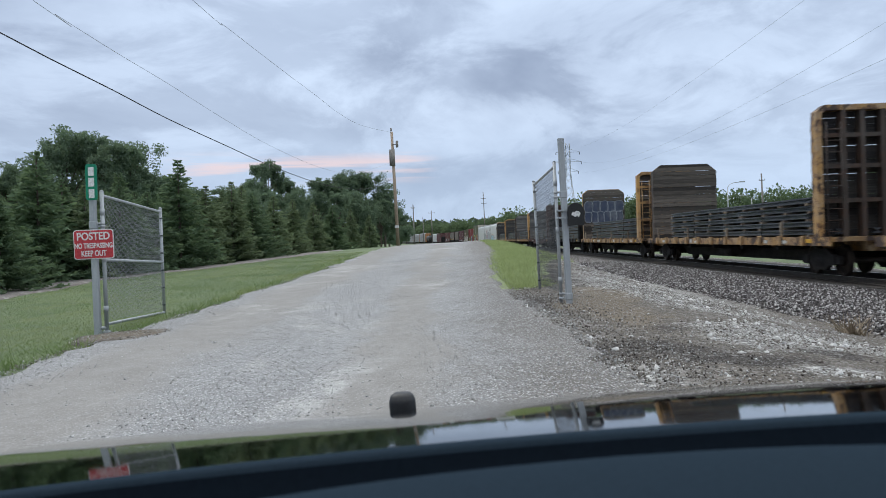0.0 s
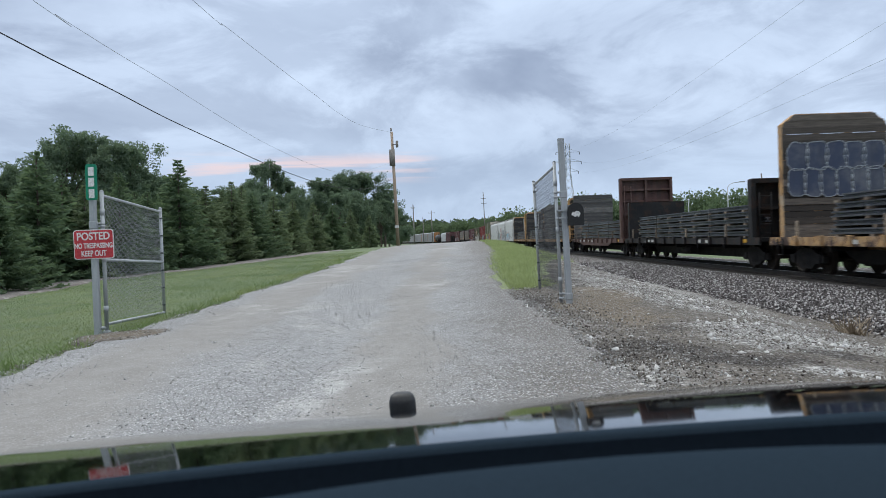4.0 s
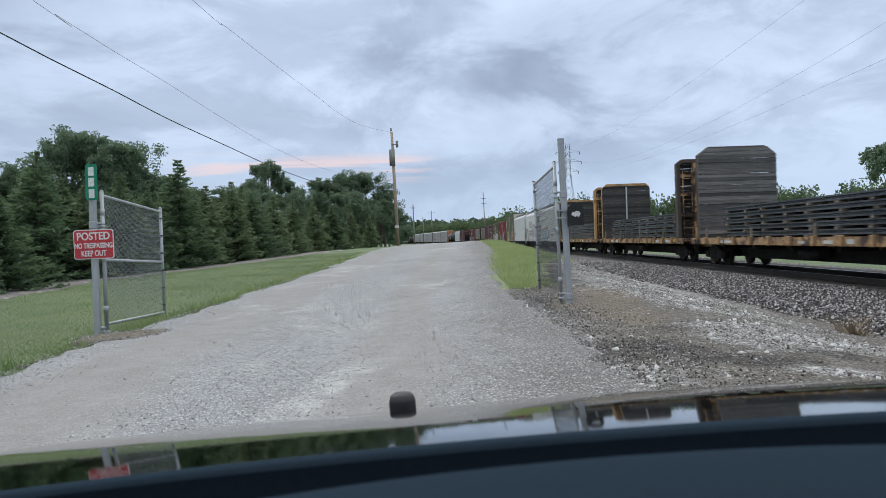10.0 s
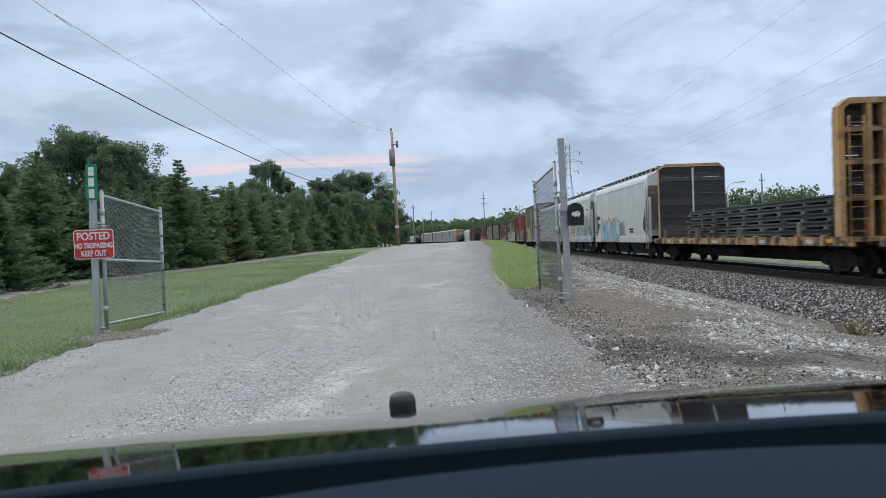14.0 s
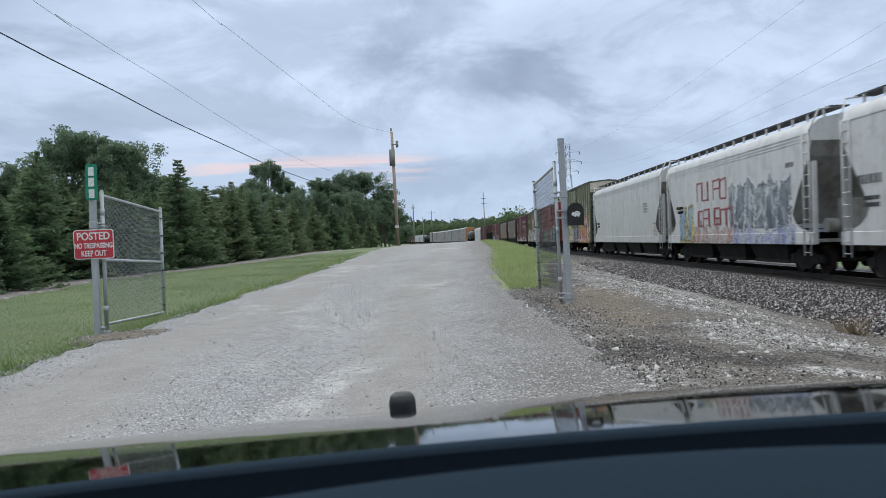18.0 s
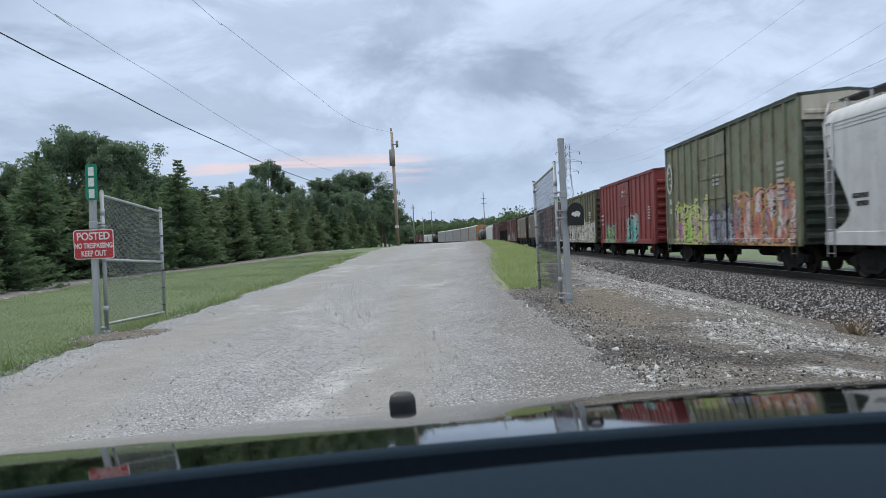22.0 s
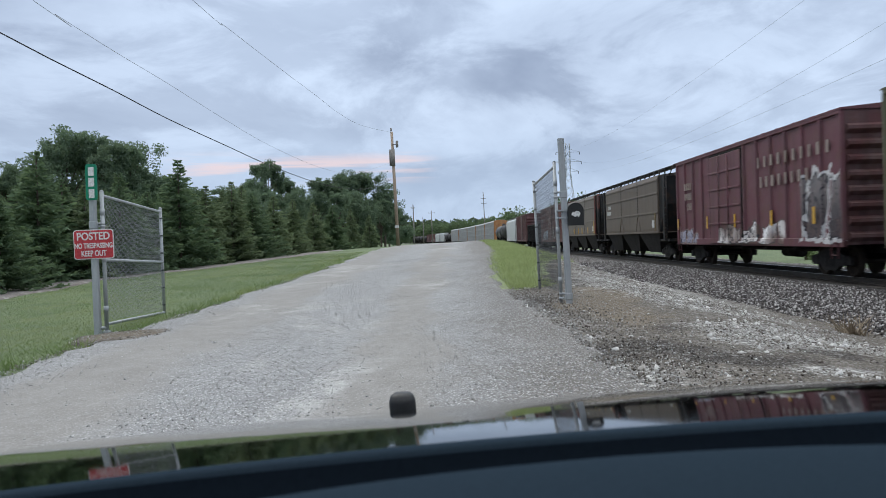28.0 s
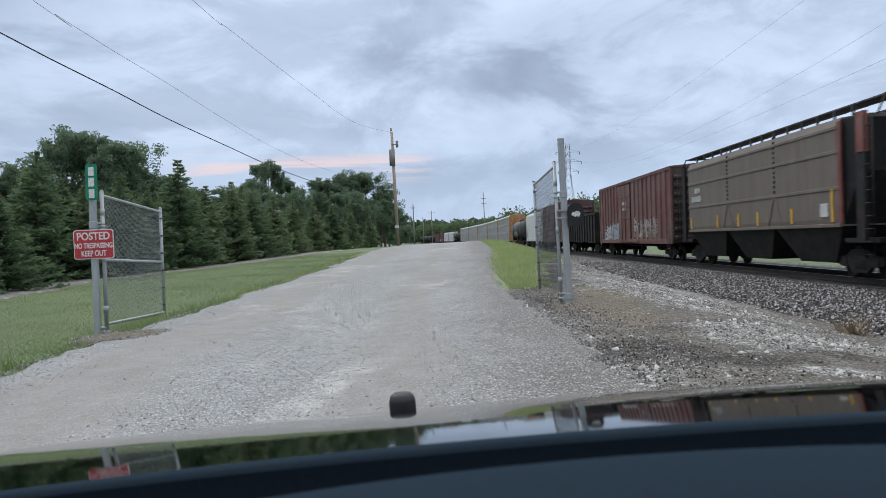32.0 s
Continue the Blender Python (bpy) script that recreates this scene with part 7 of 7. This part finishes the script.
far_wood("far_woods", "hazy green line of woods behind the railway", [(36, 255, 175, 225, 14.2, 30, 160), (20, 330, 70, 300, 12.5, 30, 50), (60, 205, 130, 190, 8.0, 12, 46), (-34, 540, 34, 335, 11.5, 14, 110), (-80, 200, -26, 240, 9, 20, 30), (22, 318, 30, 312, 13.5, 6, 6)], 0.95, 61, LEAF_FAR, 420)
far_wood("hill_woods", "pale wooded hill beyond the curve of the track", [(-120, 620, 60, 640, 17, 60, 130), (-160, 420, -60, 520, 13, 30, 60), (60, 600, 420, 520, 17, 60, 130), (-500, 420, -120, 420, 20, 50, 90), (420, 500, 900, 300, 18, 50, 110)], 3.0, 62, HILL)
bushes = broadleaf(48, 2.0, 1.5, 0.13, 3000, BLADE, 0.05, 7)
tagged(bushes, "low bright green bush behind the track", "bush", "bushes behind the track")
place_first(bushes, 21.5, 33, 1.5, 2.0)
for x, y, hgt in ((24.5, 27, 1.6), (19.5, 44, 1.3), (27, 55, 1.7), (23, 70, 1.5)):
    plant(bushes, x, y, hgt, 2.0, x * 31)

# ---------------- the parked car that the camera sits in ----------------
HOOD_PAINT = Nodes("dark_metallic_paint", 0.07, 1.0)
_f = HOOD_PAINT.noise(3.0, 4, 0.6)
HOOD_PAINT.bsdf.inputs["Coat Weight"].default_value = 0.26
HOOD_PAINT.bsdf.inputs["Coat Roughness"].default_value = 0.05
HOOD_PAINT = HOOD_PAINT.done(HOOD_PAINT.mix(_f, (0.024, 0.028, 0.034), (0.031, 0.035, 0.041)), HOOD_PAINT.math("ADD", 0.05, HOOD_PAINT.math("MULTIPLY", HOOD_PAINT.step(HOOD_PAINT.noise(11, 5, 0.7), 0.5, 0.8), 0.06)))
DASH = surface("slate_dash_plastic", (0.0225, 0.0355, 0.0505), (0.0240, 0.0375, 0.0530), 0.85, 0, 0.8, 220, 0.04, (1, 1, 1), 0.0, 0.12)
DASH.node_tree.nodes["Principled BSDF"].inputs["Specular IOR Level"].default_value = 0.0
# colour of the trough: darker than the dash, about half its values
TROUGH_NAVY = surface("navy_trough_plastic", (0.0120, 0.0185, 0.0275), (0.0130, 0.0195, 0.0290), 0.85, 0, 0.8, 160, 0.04, (1, 1, 1), 0.0, 0.12)
TROUGH_NAVY.node_tree.nodes["Principled BSDF"].inputs["Specular IOR Level"].default_value = 0.0
RUBBER = surface("black_rubber", (0.012, 0.013, 0.015), (0.02, 0.021, 0.024), 0.55, 0, 6, 60, 0.1)
CAR_AT = pose(0.0, 0.0, 0.11, 0, -3.2, 0.6)
auto = empty("parked_car", "dark metallic car parked on the drive, hood and dashboard in view", "car", "", CAR_AT)
eye = CAR_AT.inverted() @ Vector((0, 0, EYE))


def hood_drop(y):
    """How far the hood lies under the eye, along its middle line."""
    slope = 0.088 + 0.115 * float(smooth(1.08, 1.98, y)) + 0.5 * float(smooth(2.02, 2.4, y))
    return slope


ys = np.linspace(0.95, 2.32, 70)
drops = [0.0]
for a, b in zip(ys[:-1], ys[1:]):
    drops.append(drops[-1] + (hood_drop(a) + hood_drop(b)) / 2 * (b - a))
drops = np.array(drops)
drops += 0.396 - np.interp(1.9, ys, drops)
bm = bmesh.new()
us = np.linspace(-1.04, 1.14, 73)
verts = [[bm.verts.new((eye.x + u, eye.y + y - (0.07 if u > 0.12 else 0.012) * (u - 0.12) ** 2, eye.z - 0.396 - (d - 0.396) * (1 - 0.06 * max(0.0, 0.12 - u)) - (0.020 if u > 0.12 else 0.005) * (u - 0.12) ** 2 - 0.25 * max(0, abs(u - 0.05) - 0.98) ** 2)) for u in us] for y, d in zip(ys, drops)]
for j in range(len(ys) - 1):
    for i in range(len(us) - 1):
        bm.faces.new((verts[j][i], verts[j][i + 1], verts[j + 1][i + 1], verts[j + 1][i]))
hood = part("hood", bm, HOOD_PAINT, auto, "glossy dark hood that mirrors the scene", smooth=True)
# rubber nub on the nose of the hood
bm = bmesh.new()
cx, cy = eye.x - 0.128, eye.y + 1.86
cz = eye.z - 0.397
secs = []
for z, k in ((-0.03, 0.9), (0.004, 1.0), (0.03, 1.0), (0.044, 0.86), (0.050, 0.55)):
    secs.append([(cx + 0.031 * k * math.copysign(abs(math.cos(a)) ** 0.6, math.cos(a)), cy + 0.03 * k * math.copysign(abs(math.sin(a)) ** 0.6, math.sin(a)), cz + z) for a in np.linspace(0, 2 * math.pi, 20, endpoint=False)])
loft(bm, secs)
bmesh.ops.recalc_face_normals(bm, faces=bm.faces)
part("hood_nub", bm, RUBBER, auto, "black rounded rubber nub", smooth=True)
# dashboard: the ledge by the windscreen, the dark trough behind it, then the pad
def dash_sheet(rows, bow, name, material, label):
    """A moulding across the car: rows of (distance, height over its crest), with the crest's own bow."""
    bm = bmesh.new()
    span = np.linspace(-1.0, 1.1, 48)
    made = [[bm.verts.new((eye.x + u, eye.y + y, eye.z + bow[0] + bow[1] * (u - 0.1) + bow[2] * (u - 0.1) ** 2 + dz)) for u in span] for y, dz in rows]
    for a, b in zip(made[:-1], made[1:]):
        for k in range(len(span) - 1):
            bm.faces.new((a[k], a[k + 1], b[k + 1], b[k]))
    return part(name, bm, material, auto, label, smooth=True)


LEDGE_BOW, PAD_BOW = (-0.2037, -0.0068, -0.0415), (-0.1685, -0.0060, -0.16)
# the thin pale lip is shaped to stand in for sky reflected at the windscreen
dash_sheet(((0.7865, -0.0075), (0.7885, -0.0035), (0.792, -0.001), (0.797, 0.0), (0.806, -0.001), (0.815, -0.006), (0.83, -0.03), (0.86, -0.13)), LEDGE_BOW, "windscreen_ledge", DASH, "slate ledge lip, also standing in for a sky reflection")
dash_sheet(((0.55, -0.16), (0.70, -0.10), (0.765, -0.06), (0.782, -0.03), (0.7865, -0.0075)), LEDGE_BOW, "lip_trough", TROUGH_NAVY, "dark navy trough behind the lip")
dash_sheet(((-0.05, -0.19), (0.10, -0.03), (0.20, -0.004), (0.47, 0.001), (0.54, 0.0005), (0.57, 0.0), (0.588, -0.002), (0.602, -0.007), (0.612, -0.016), (0.617, -0.03), (0.62, -0.12)), PAD_BOW, "dashboard", DASH, "slate blue textured dashboard top")
# nose, flanks and wheels that carry it
bm = bmesh.new()
cxl = eye.x + 0.06
for sx in (-1, 1):
    slab(bm, [(eye.y - 2.0, 0.25), (eye.y - 2.0, 0.70), (eye.y + 0.9, 0.78), (eye.y + 2.0, 0.60), (eye.y + 2.25, 0.45), (eye.y + 2.25, 0.22)], "x", cxl + sx * 1.0 - 0.02, cxl + sx * 1.0 + 0.02)
box(bm, cxl - 1.0, cxl + 1.0, eye.y + 2.2, eye.y + 2.3, 0.22, 0.60, 0.03)
box(bm, cxl - 0.98, cxl + 0.98, eye.y - 2.0, eye.y + 2.2, 0.22, 0.26)
bmesh.ops.recalc_face_normals(bm, faces=bm.faces)
part("body", bm, HOOD_PAINT, auto)
for sx in (-0.88, 0.88):
    for y in (-1.35, 1.35):
        bm = bmesh.new()
        rod(bm, (cxl + sx - 0.1, eye.y + y, 0.32), (cxl + sx + 0.1, eye.y + y, 0.32), 0.32, seg=24)
        w = part("wheel", bm, RUBBER, auto)
        bm = bmesh.new()
        rod(bm, (cxl + sx - 0.105, eye.y + y, 0.32), (cxl + sx + 0.105, eye.y + y, 0.32), 0.2, seg=20)
        part("rim", bm, GALV, w)

# cabin shell over and behind the seat
LINER = surface("grey_headliner", (0.20, 0.20, 0.20), (0.24, 0.24, 0.235), 0.9, 0, 4, 120, 0.1)
bm = bmesh.new()
rows = []
for y, z in ((0.34, 0.27), (0.0, 0.33), (-0.6, 0.35), (-1.2, 0.30), (-1.7, 0.08), (-1.9, -0.30)):
    rows.append([bm.verts.new((cxl + u, eye.y + y, eye.z + z - 0.10 * (u / 0.82) ** 4)) for u in np.linspace(-0.84, 0.84, 15)])
for a, b in zip(rows[:-1], rows[1:]):
    for i in range(14):
        bm.faces.new((a[i], a[i + 1], b[i + 1], b[i]))
bmesh.ops.solidify(bm, geom=bm.faces[:], thickness=0.03)
part("roof", bm, LINER, auto, smooth=True)
for sx in (-1, 1):
    bm = bmesh.new()
    slab(bm, [(eye.y - 1.9, 0.26), (eye.y + 0.85, 0.26), (eye.y + 0.85, eye.z - 0.36), (eye.y - 1.9, eye.z - 0.30)], "x", cxl + sx * 0.96 - 0.03, cxl + sx * 0.96 + 0.03)
    for y, ht in ((-0.45, 0.22), (-1.60, 0.04)):
        slab(bm, [(eye.y + y - 0.06, eye.z - 0.33), (eye.y + y + 0.06, eye.z - 0.33), (eye.y + y + 0.06, eye.z + ht), (eye.y + y - 0.06, eye.z + ht)], "x", cxl + sx * 0.86 - 0.04, cxl + sx * 0.86 + 0.04)
    bmesh.ops.recalc_face_normals(bm, faces=bm.faces)
    part("door", bm, DASH, auto)
bm = bmesh.new()
box(bm, cxl - 0.80, cxl + 0.80, eye.y - 1.25, eye.y - 0.75, 0.3, 0.55, 0.04)
box(bm, cxl - 0.80, cxl + 0.80, eye.y - 1.40, eye.y - 1.22, 0.3, eye.z - 0.2, 0.04)
part("rear_seat", bm, DASH, auto)

# ---------------- stones and grass ----------------
def stone_material(name, tones):
    n = Nodes(name, 0.9)
    col = n.ramp(n.island(), tones)
    col = n.mix(n.step(n.noise(30, 3), 0.35, 0.7), n.mix(0.3, col, (0.02, 0.02, 0.02)), col)
    n.bump(n.noise(45, 3), 0.3, 0.01)
    return n.done(col)


BALLAST_STONE = stone_material("ballast_stone", [(0.025, 0.022, 0.022), (0.075, 0.064, 0.062), (0.24, 0.228, 0.226), (0.04, 0.034, 0.034), (0.11, 0.097, 0.095), (0.46, 0.45, 0.445), (0.055, 0.047, 0.046), (0.16, 0.145, 0.143), (0.030, 0.026, 0.026), (0.58, 0.565, 0.56)])
PALE_STONE = stone_material("limestone_chips", [(0.27, 0.266, 0.258), (0.36, 0.358, 0.353), (0.41, 0.41, 0.408), (0.31, 0.305, 0.297), (0.38, 0.377, 0.37), (0.44, 0.44, 0.438)])
DRIFT_STONE = stone_material("white_limestone", [(0.56, 0.55, 0.53), (0.72, 0.715, 0.70), (0.42, 0.40, 0.37), (0.66, 0.65, 0.63)])
DIRT_STONE = stone_material("dirty_stones", [(0.060, 0.050, 0.042), (0.25, 0.23, 0.205), (0.58, 0.575, 0.56), (0.13, 0.114, 0.098), (0.19, 0.168, 0.145), (0.42, 0.41, 0.39), (0.085, 0.070, 0.060), (0.52, 0.515, 0.50), (0.24, 0.216, 0.19), (0.15, 0.130, 0.112), (0.34, 0.325, 0.305), (0.21, 0.19, 0.168)])


def bed_height(u):
    return RAIL - 0.10 + np.interp(u, [p[0] for p in BED], [p[1] for p in BED])


def chips(name, x, y, z, size, material, label, category, seed):
    """Small angular stones part sunk in the ground, each turned its own way."""
    rng = np.random.default_rng(seed)
    n = len(x)
    s = np.asarray(size).reshape(-1, 1) * rng.uniform(0.6, 1.3, (n, 3))
    v, f = strew(OCTA_V, OCTA_F, np.stack([x, y, z], 1), s, turn_matrices(rng, n))
    return tagged(new(name, mesh_np(name, v, f, material)), label, category, kind="stuff")


def stones(name, x, y, z, size, material, label, category, seed):
    rng = np.random.default_rng(seed)
    n = len(x)
    s = rng.uniform(0.65, 1.35, n)[:, None] * size * rng.uniform(0.75, 1.2, (n, 3))
    R = turn_matrices(rng, n)
    v, f = strew(OCTA_V, OCTA_F, np.stack([x, y, z], 1), s, R)
    return tagged(new(name, mesh_np(name, v, f, material)), label, category, kind="stuff")


rng = np.random.default_rng(77)
n = 88000
y = 7.5 + 40 * rng.uniform(0, 1, n) ** 1.6
u = rng.uniform(-6.2, -1.75, n)
keep = (u > -5.6 + 0.25 * np.sin(y * 1.7) + 0.2 * rng.normal(size=n))
y, u = y[keep], u[keep]
stones("ballast_stones", TRACK_X + u, y, bed_height(u) + rng.uniform(0.0, 0.035, len(u)), 0.031, BALLAST_STONE, "angular grey and brown ballast stones", "ballast", 1)

n = 70000
y = 3.2 + 22 * rng.uniform(0, 1, n) ** 1.9
x = rng.uniform(-4.6, 1.2, n)
sway = 0.18 * np.sin(y * 0.9) + 0.10 * np.sin(y * 2.3 + 1) + 0.2 * rng.normal(size=n)
lane = smooth(0.2, 0.6, np.abs(x + sway + 0.55)) * smooth(0.4, 0.9, np.abs(x + sway + 2.85))
keep = (rng.uniform(0, 1, n) < 0.06 + 0.85 * lane) & (np.array([road_left(v) for v in y]) < x) & (x < np.array([road_right(v) for v in y]) + 0.1)
x, y = x[keep], y[keep]
chips("road_gravel", x, y, land(x, y) + 0.036, 0.0060 * np.clip(np.exp(0.45 * rng.normal(size=(len(x), 1))), 0.5, 2.4), PALE_STONE, "loose pale limestone chips on the drive", "gravel", 2)

n = 190000
y = 3.5 + 18 * rng.uniform(0, 1, n) ** 1.4
x = rng.uniform(0.6, 7.0, n)
ripple = 0.22 * (np.sin(x * 3.1 + y * 1.7) + np.sin(y * 3.7 - x * 1.9 + 1) + np.sin(x * 7.3 - y * 4.1 + 2) + 0.9 * rng.normal(size=n))
density = 0.05 + 0.70 * blobs(PALE_SPOTS, x, y) + 0.30 * np.exp(-((x - 1.0) / 0.4) ** 2) - 0.5 * blobs(SAND_SPOTS, x, y) - 0.3 * blobs(SOIL_SPOTS, x, y) + 0.5 * ripple
keep = (rng.uniform(0, 1, n) < density) & (x > np.array([road_right(v) for v in y]) - 0.1) & ((y < 12.3) | (x > 1.6 + 3.4 * smooth(14, 34, y)))
x, y = x[keep], y[keep]
chips("dirt_stones", x, y, land(x, y) + 0.018, 0.0060 * np.clip(np.exp(0.6 * rng.normal(size=(len(x), 1))), 0.4, 3.0), DIRT_STONE, "scattered pale and brown stones in dirt", "gravel", 3)
# clods of dark soil
n = 2200
y = 4.8 + 9 * rng.uniform(0, 1, n) ** 1.3
x = rng.uniform(0.7, 4.2, n)
keep = rng.uniform(0, 1, n) < 0.10 + 0.9 * blobs(SOIL_SPOTS, x, y)
x, y = x[keep], y[keep]
CLOD = surface("dark_soil", (0.030, 0.024, 0.020), (0.065, 0.050, 0.040), 0.95, 0, 9, 60, 0.5)
chips("soil_clods", x, y, land(x, y) + 0.012, 0.012 * np.clip(np.exp(0.5 * rng.normal(size=(len(x), 1))), 0.4, 2.6), CLOD, "crumbled clods of dark soil", "soil", 23)


def grass(name, x, y, lo, hi, label, seed, material):
    rng = np.random.default_rng(seed)
    n = len(x)
    z = land(x, y) + 0.0
    a = rng.uniform(0, 2 * np.pi, n)
    h = rng.uniform(lo, hi, n)
    w = 0.0018 + 0.035 * h
    lean = rng.normal(size=(n, 2)) * h[:, None] * 0.8
    P = np.stack([x, y, z], 1)
    S = np.stack([np.cos(a) * w, np.sin(a) * w, np.zeros(n)], 1)
    T = np.concatenate([lean, h[:, None]], 1)
    v = np.stack([P - S, P + S, P + T], 1).reshape(-1, 3)
    f = np.arange(3 * n).reshape(-1, 3)
    return tagged(new(name, mesh_np(name, v, f, material)), label, "grass", kind="stuff")


n = 270000
y = 4.5 + 32 * rng.uniform(0, 1, n) ** 1.8
x = -4.0 - 8.0 * rng.uniform(0, 1, n) ** 1.1
edge = np.array([road_left(v) for v in y])
keep = (x < edge + 0.10 * rng.normal(size=n) - 0.02) & (((x + 3.98) / 0.58) ** 2 + ((y - 9.45) / 0.6) ** 2 > rng.uniform(0.6, 1.3, n)) & (x > np.array([mulch_mid(v) for v in y]) + 0.3 - 1.2 * smooth(20, 25, y))
x, y = x[keep], y[keep]
grass("lawn_grass", x, y, 0.010, 0.032, "short mown green lawn grass", 4, BLADE)
n = 3500
y = 4.5 + 26 * rng.uniform(0, 1, n) ** 1.5
x = np.array([road_left(v) for v in y]) - np.abs(rng.normal(size=n)) * 0.22 + 0.08
keep = ((y < 8.9) | (y > 10.0)) & (np.sin(y * 3.7) + np.sin(y * 8.3 + 1) + rng.normal(size=n) * 0.5 > -0.3)
x, y = x[keep], y[keep]
grass("edge_tufts", x, y, 0.06, 0.16, "longer grass tufts along the edge of the drive", 5, BLADE)
n = 110000
y = 12.6 + 34 * rng.uniform(0, 1, n) ** 1.3
x = rng.uniform(0.9, 5.6, n)
keep = (x > np.array([road_right(v) for v in y]) + 0.08 * rng.normal(size=n)) & (x < 1.5 + 3.4 * smooth(14, 34, y) + 0.10 * rng.normal(size=n))
x, y = x[keep], y[keep]
grass("verge_grass", x, y, 0.03, 0.15, "bright green grass verge between the drive and track", 6, VERGE)
n = 110
y, x = 12.3 + rng.normal(size=n) * 0.12, 6.15 + rng.normal(size=n) * 0.10
STRAW = surface("dry_straw", (0.20, 0.155, 0.105), (0.33, 0.265, 0.19), 0.9)
grass("dry_weeds", x, y, 0.15, 0.38, "dry brown weeds at the foot of the ballast", 7, STRAW)

n = 7000
y = 3.5 + 9.0 * rng.uniform(0, 1, n) ** 1.2
x = np.array([road_right(v) for v in y]) + 0.42 * rng.normal(size=n) + 0.05
chips("edge_gravel", x, y, land(x, y) + 0.026, 0.0080 * np.clip(np.exp(0.4 * rng.normal(size=(n, 1))), 0.4, 1.9), DIRT_STONE, "loose grey and brown chips along the edge of the drive", "gravel", 8)
# larger white limestone pieces spilled in drifts
n = 30000
y = 4.8 + 24 * rng.uniform(0, 1, n) ** 1.5
x = rng.uniform(0.8, 6.6, n)
lip = np.exp(-((x - 3.3 - 0.25 * np.sin(y * 2.1)) / 0.30) ** 2) * smooth(9.0, 9.8, y) * (1 - smooth(11.5, 13.0, y))
ripple = np.sin(x * 5.1 + y * 2.3) + np.sin(y * 4.3 - x * 3.1) + 0.9 * np.sin(y * 7.7 + x * 6.1)
keep = rng.uniform(0, 1, n) < (0.50 * blobs(PALE_SPOTS, x, y) + 0.9 * lip) * smooth(-0.6, 1.6, ripple) + 0.006
x, y = x[keep], y[keep]
chips("pale_drift", x, y, land(x, y) + 0.016, 0.015 * np.clip(np.exp(0.55 * rng.normal(size=(len(x), 1))), 0.4, 3.0), DRIFT_STONE, "white limestone pieces spilled beside the ballast", "gravel", 18)
n = 2600
y = 4.5 + 20 * rng.uniform(0, 1, n) ** 1.5
x = np.array([road_left(v) for v in y]) - 0.12 * np.abs(rng.normal(size=n)) + 0.1
chips("lawn_edge_gravel", x, y, land(x, y) + 0.02, 0.007 * np.exp(0.4 * rng.normal(size=(n, 1))), DIRT_STONE, "pale chips spilled on the edge of lawn", "gravel", 9)
# bare earth round the foot of the sign post
bm = bmesh.new()
rings = []
for k in (1.0, 0.8, 0.5, 0.2):
    ring = []
    for a in np.linspace(0, 2 * math.pi, 40, endpoint=False):
        q = k * (1 + 0.3 * noise.noise((math.cos(a) * 2, math.sin(a) * 2, 1)))
        px, py = -3.98 + 0.6 * q * math.cos(a), 9.45 + 0.62 * q * math.sin(a)
        ring.append((px, py, float(land(px, py)) + (-0.01 if k == 1.0 else 0.042)))
    rings.append(ring)
loft(bm, rings)
tagged(part("bare_earth", bm, DIRT, None, smooth=True), "bare stony earth round the sign post", "ground", kind="structure")
n = 420
a, q = rng.uniform(0, 2 * np.pi, n), rng.uniform(0, 1, n) ** 0.5
x, y = -3.98 + 0.6 * q * np.cos(a), 9.45 + 0.62 * q * np.sin(a)
chips("earth_stones", x, y, land(x, y) + 0.042, 0.006 * np.exp(0.5 * rng.normal(size=(n, 1))), DIRT_STONE, "loose stones round the foot of the sign post", "gravel", 19)

# ties, laid last
bm = bmesh.new()
box(bm, -1.3, 1.3, -0.115, 0.115, -0.18, 0.0, 0.012)
TIE = mesh_of("tie", bm, TIE_WOOD)
tie_rng = random.Random(8)
for i in range(200):
    s = -8 + 0.52 * i
    x, y, a = on_track(s)
    piece("tie", TIE, track, (x + tie_rng.uniform(-0.04, 0.04), y, RAIL - 0.168), a + tie_rng.uniform(-0.02, 0.02))

motions()
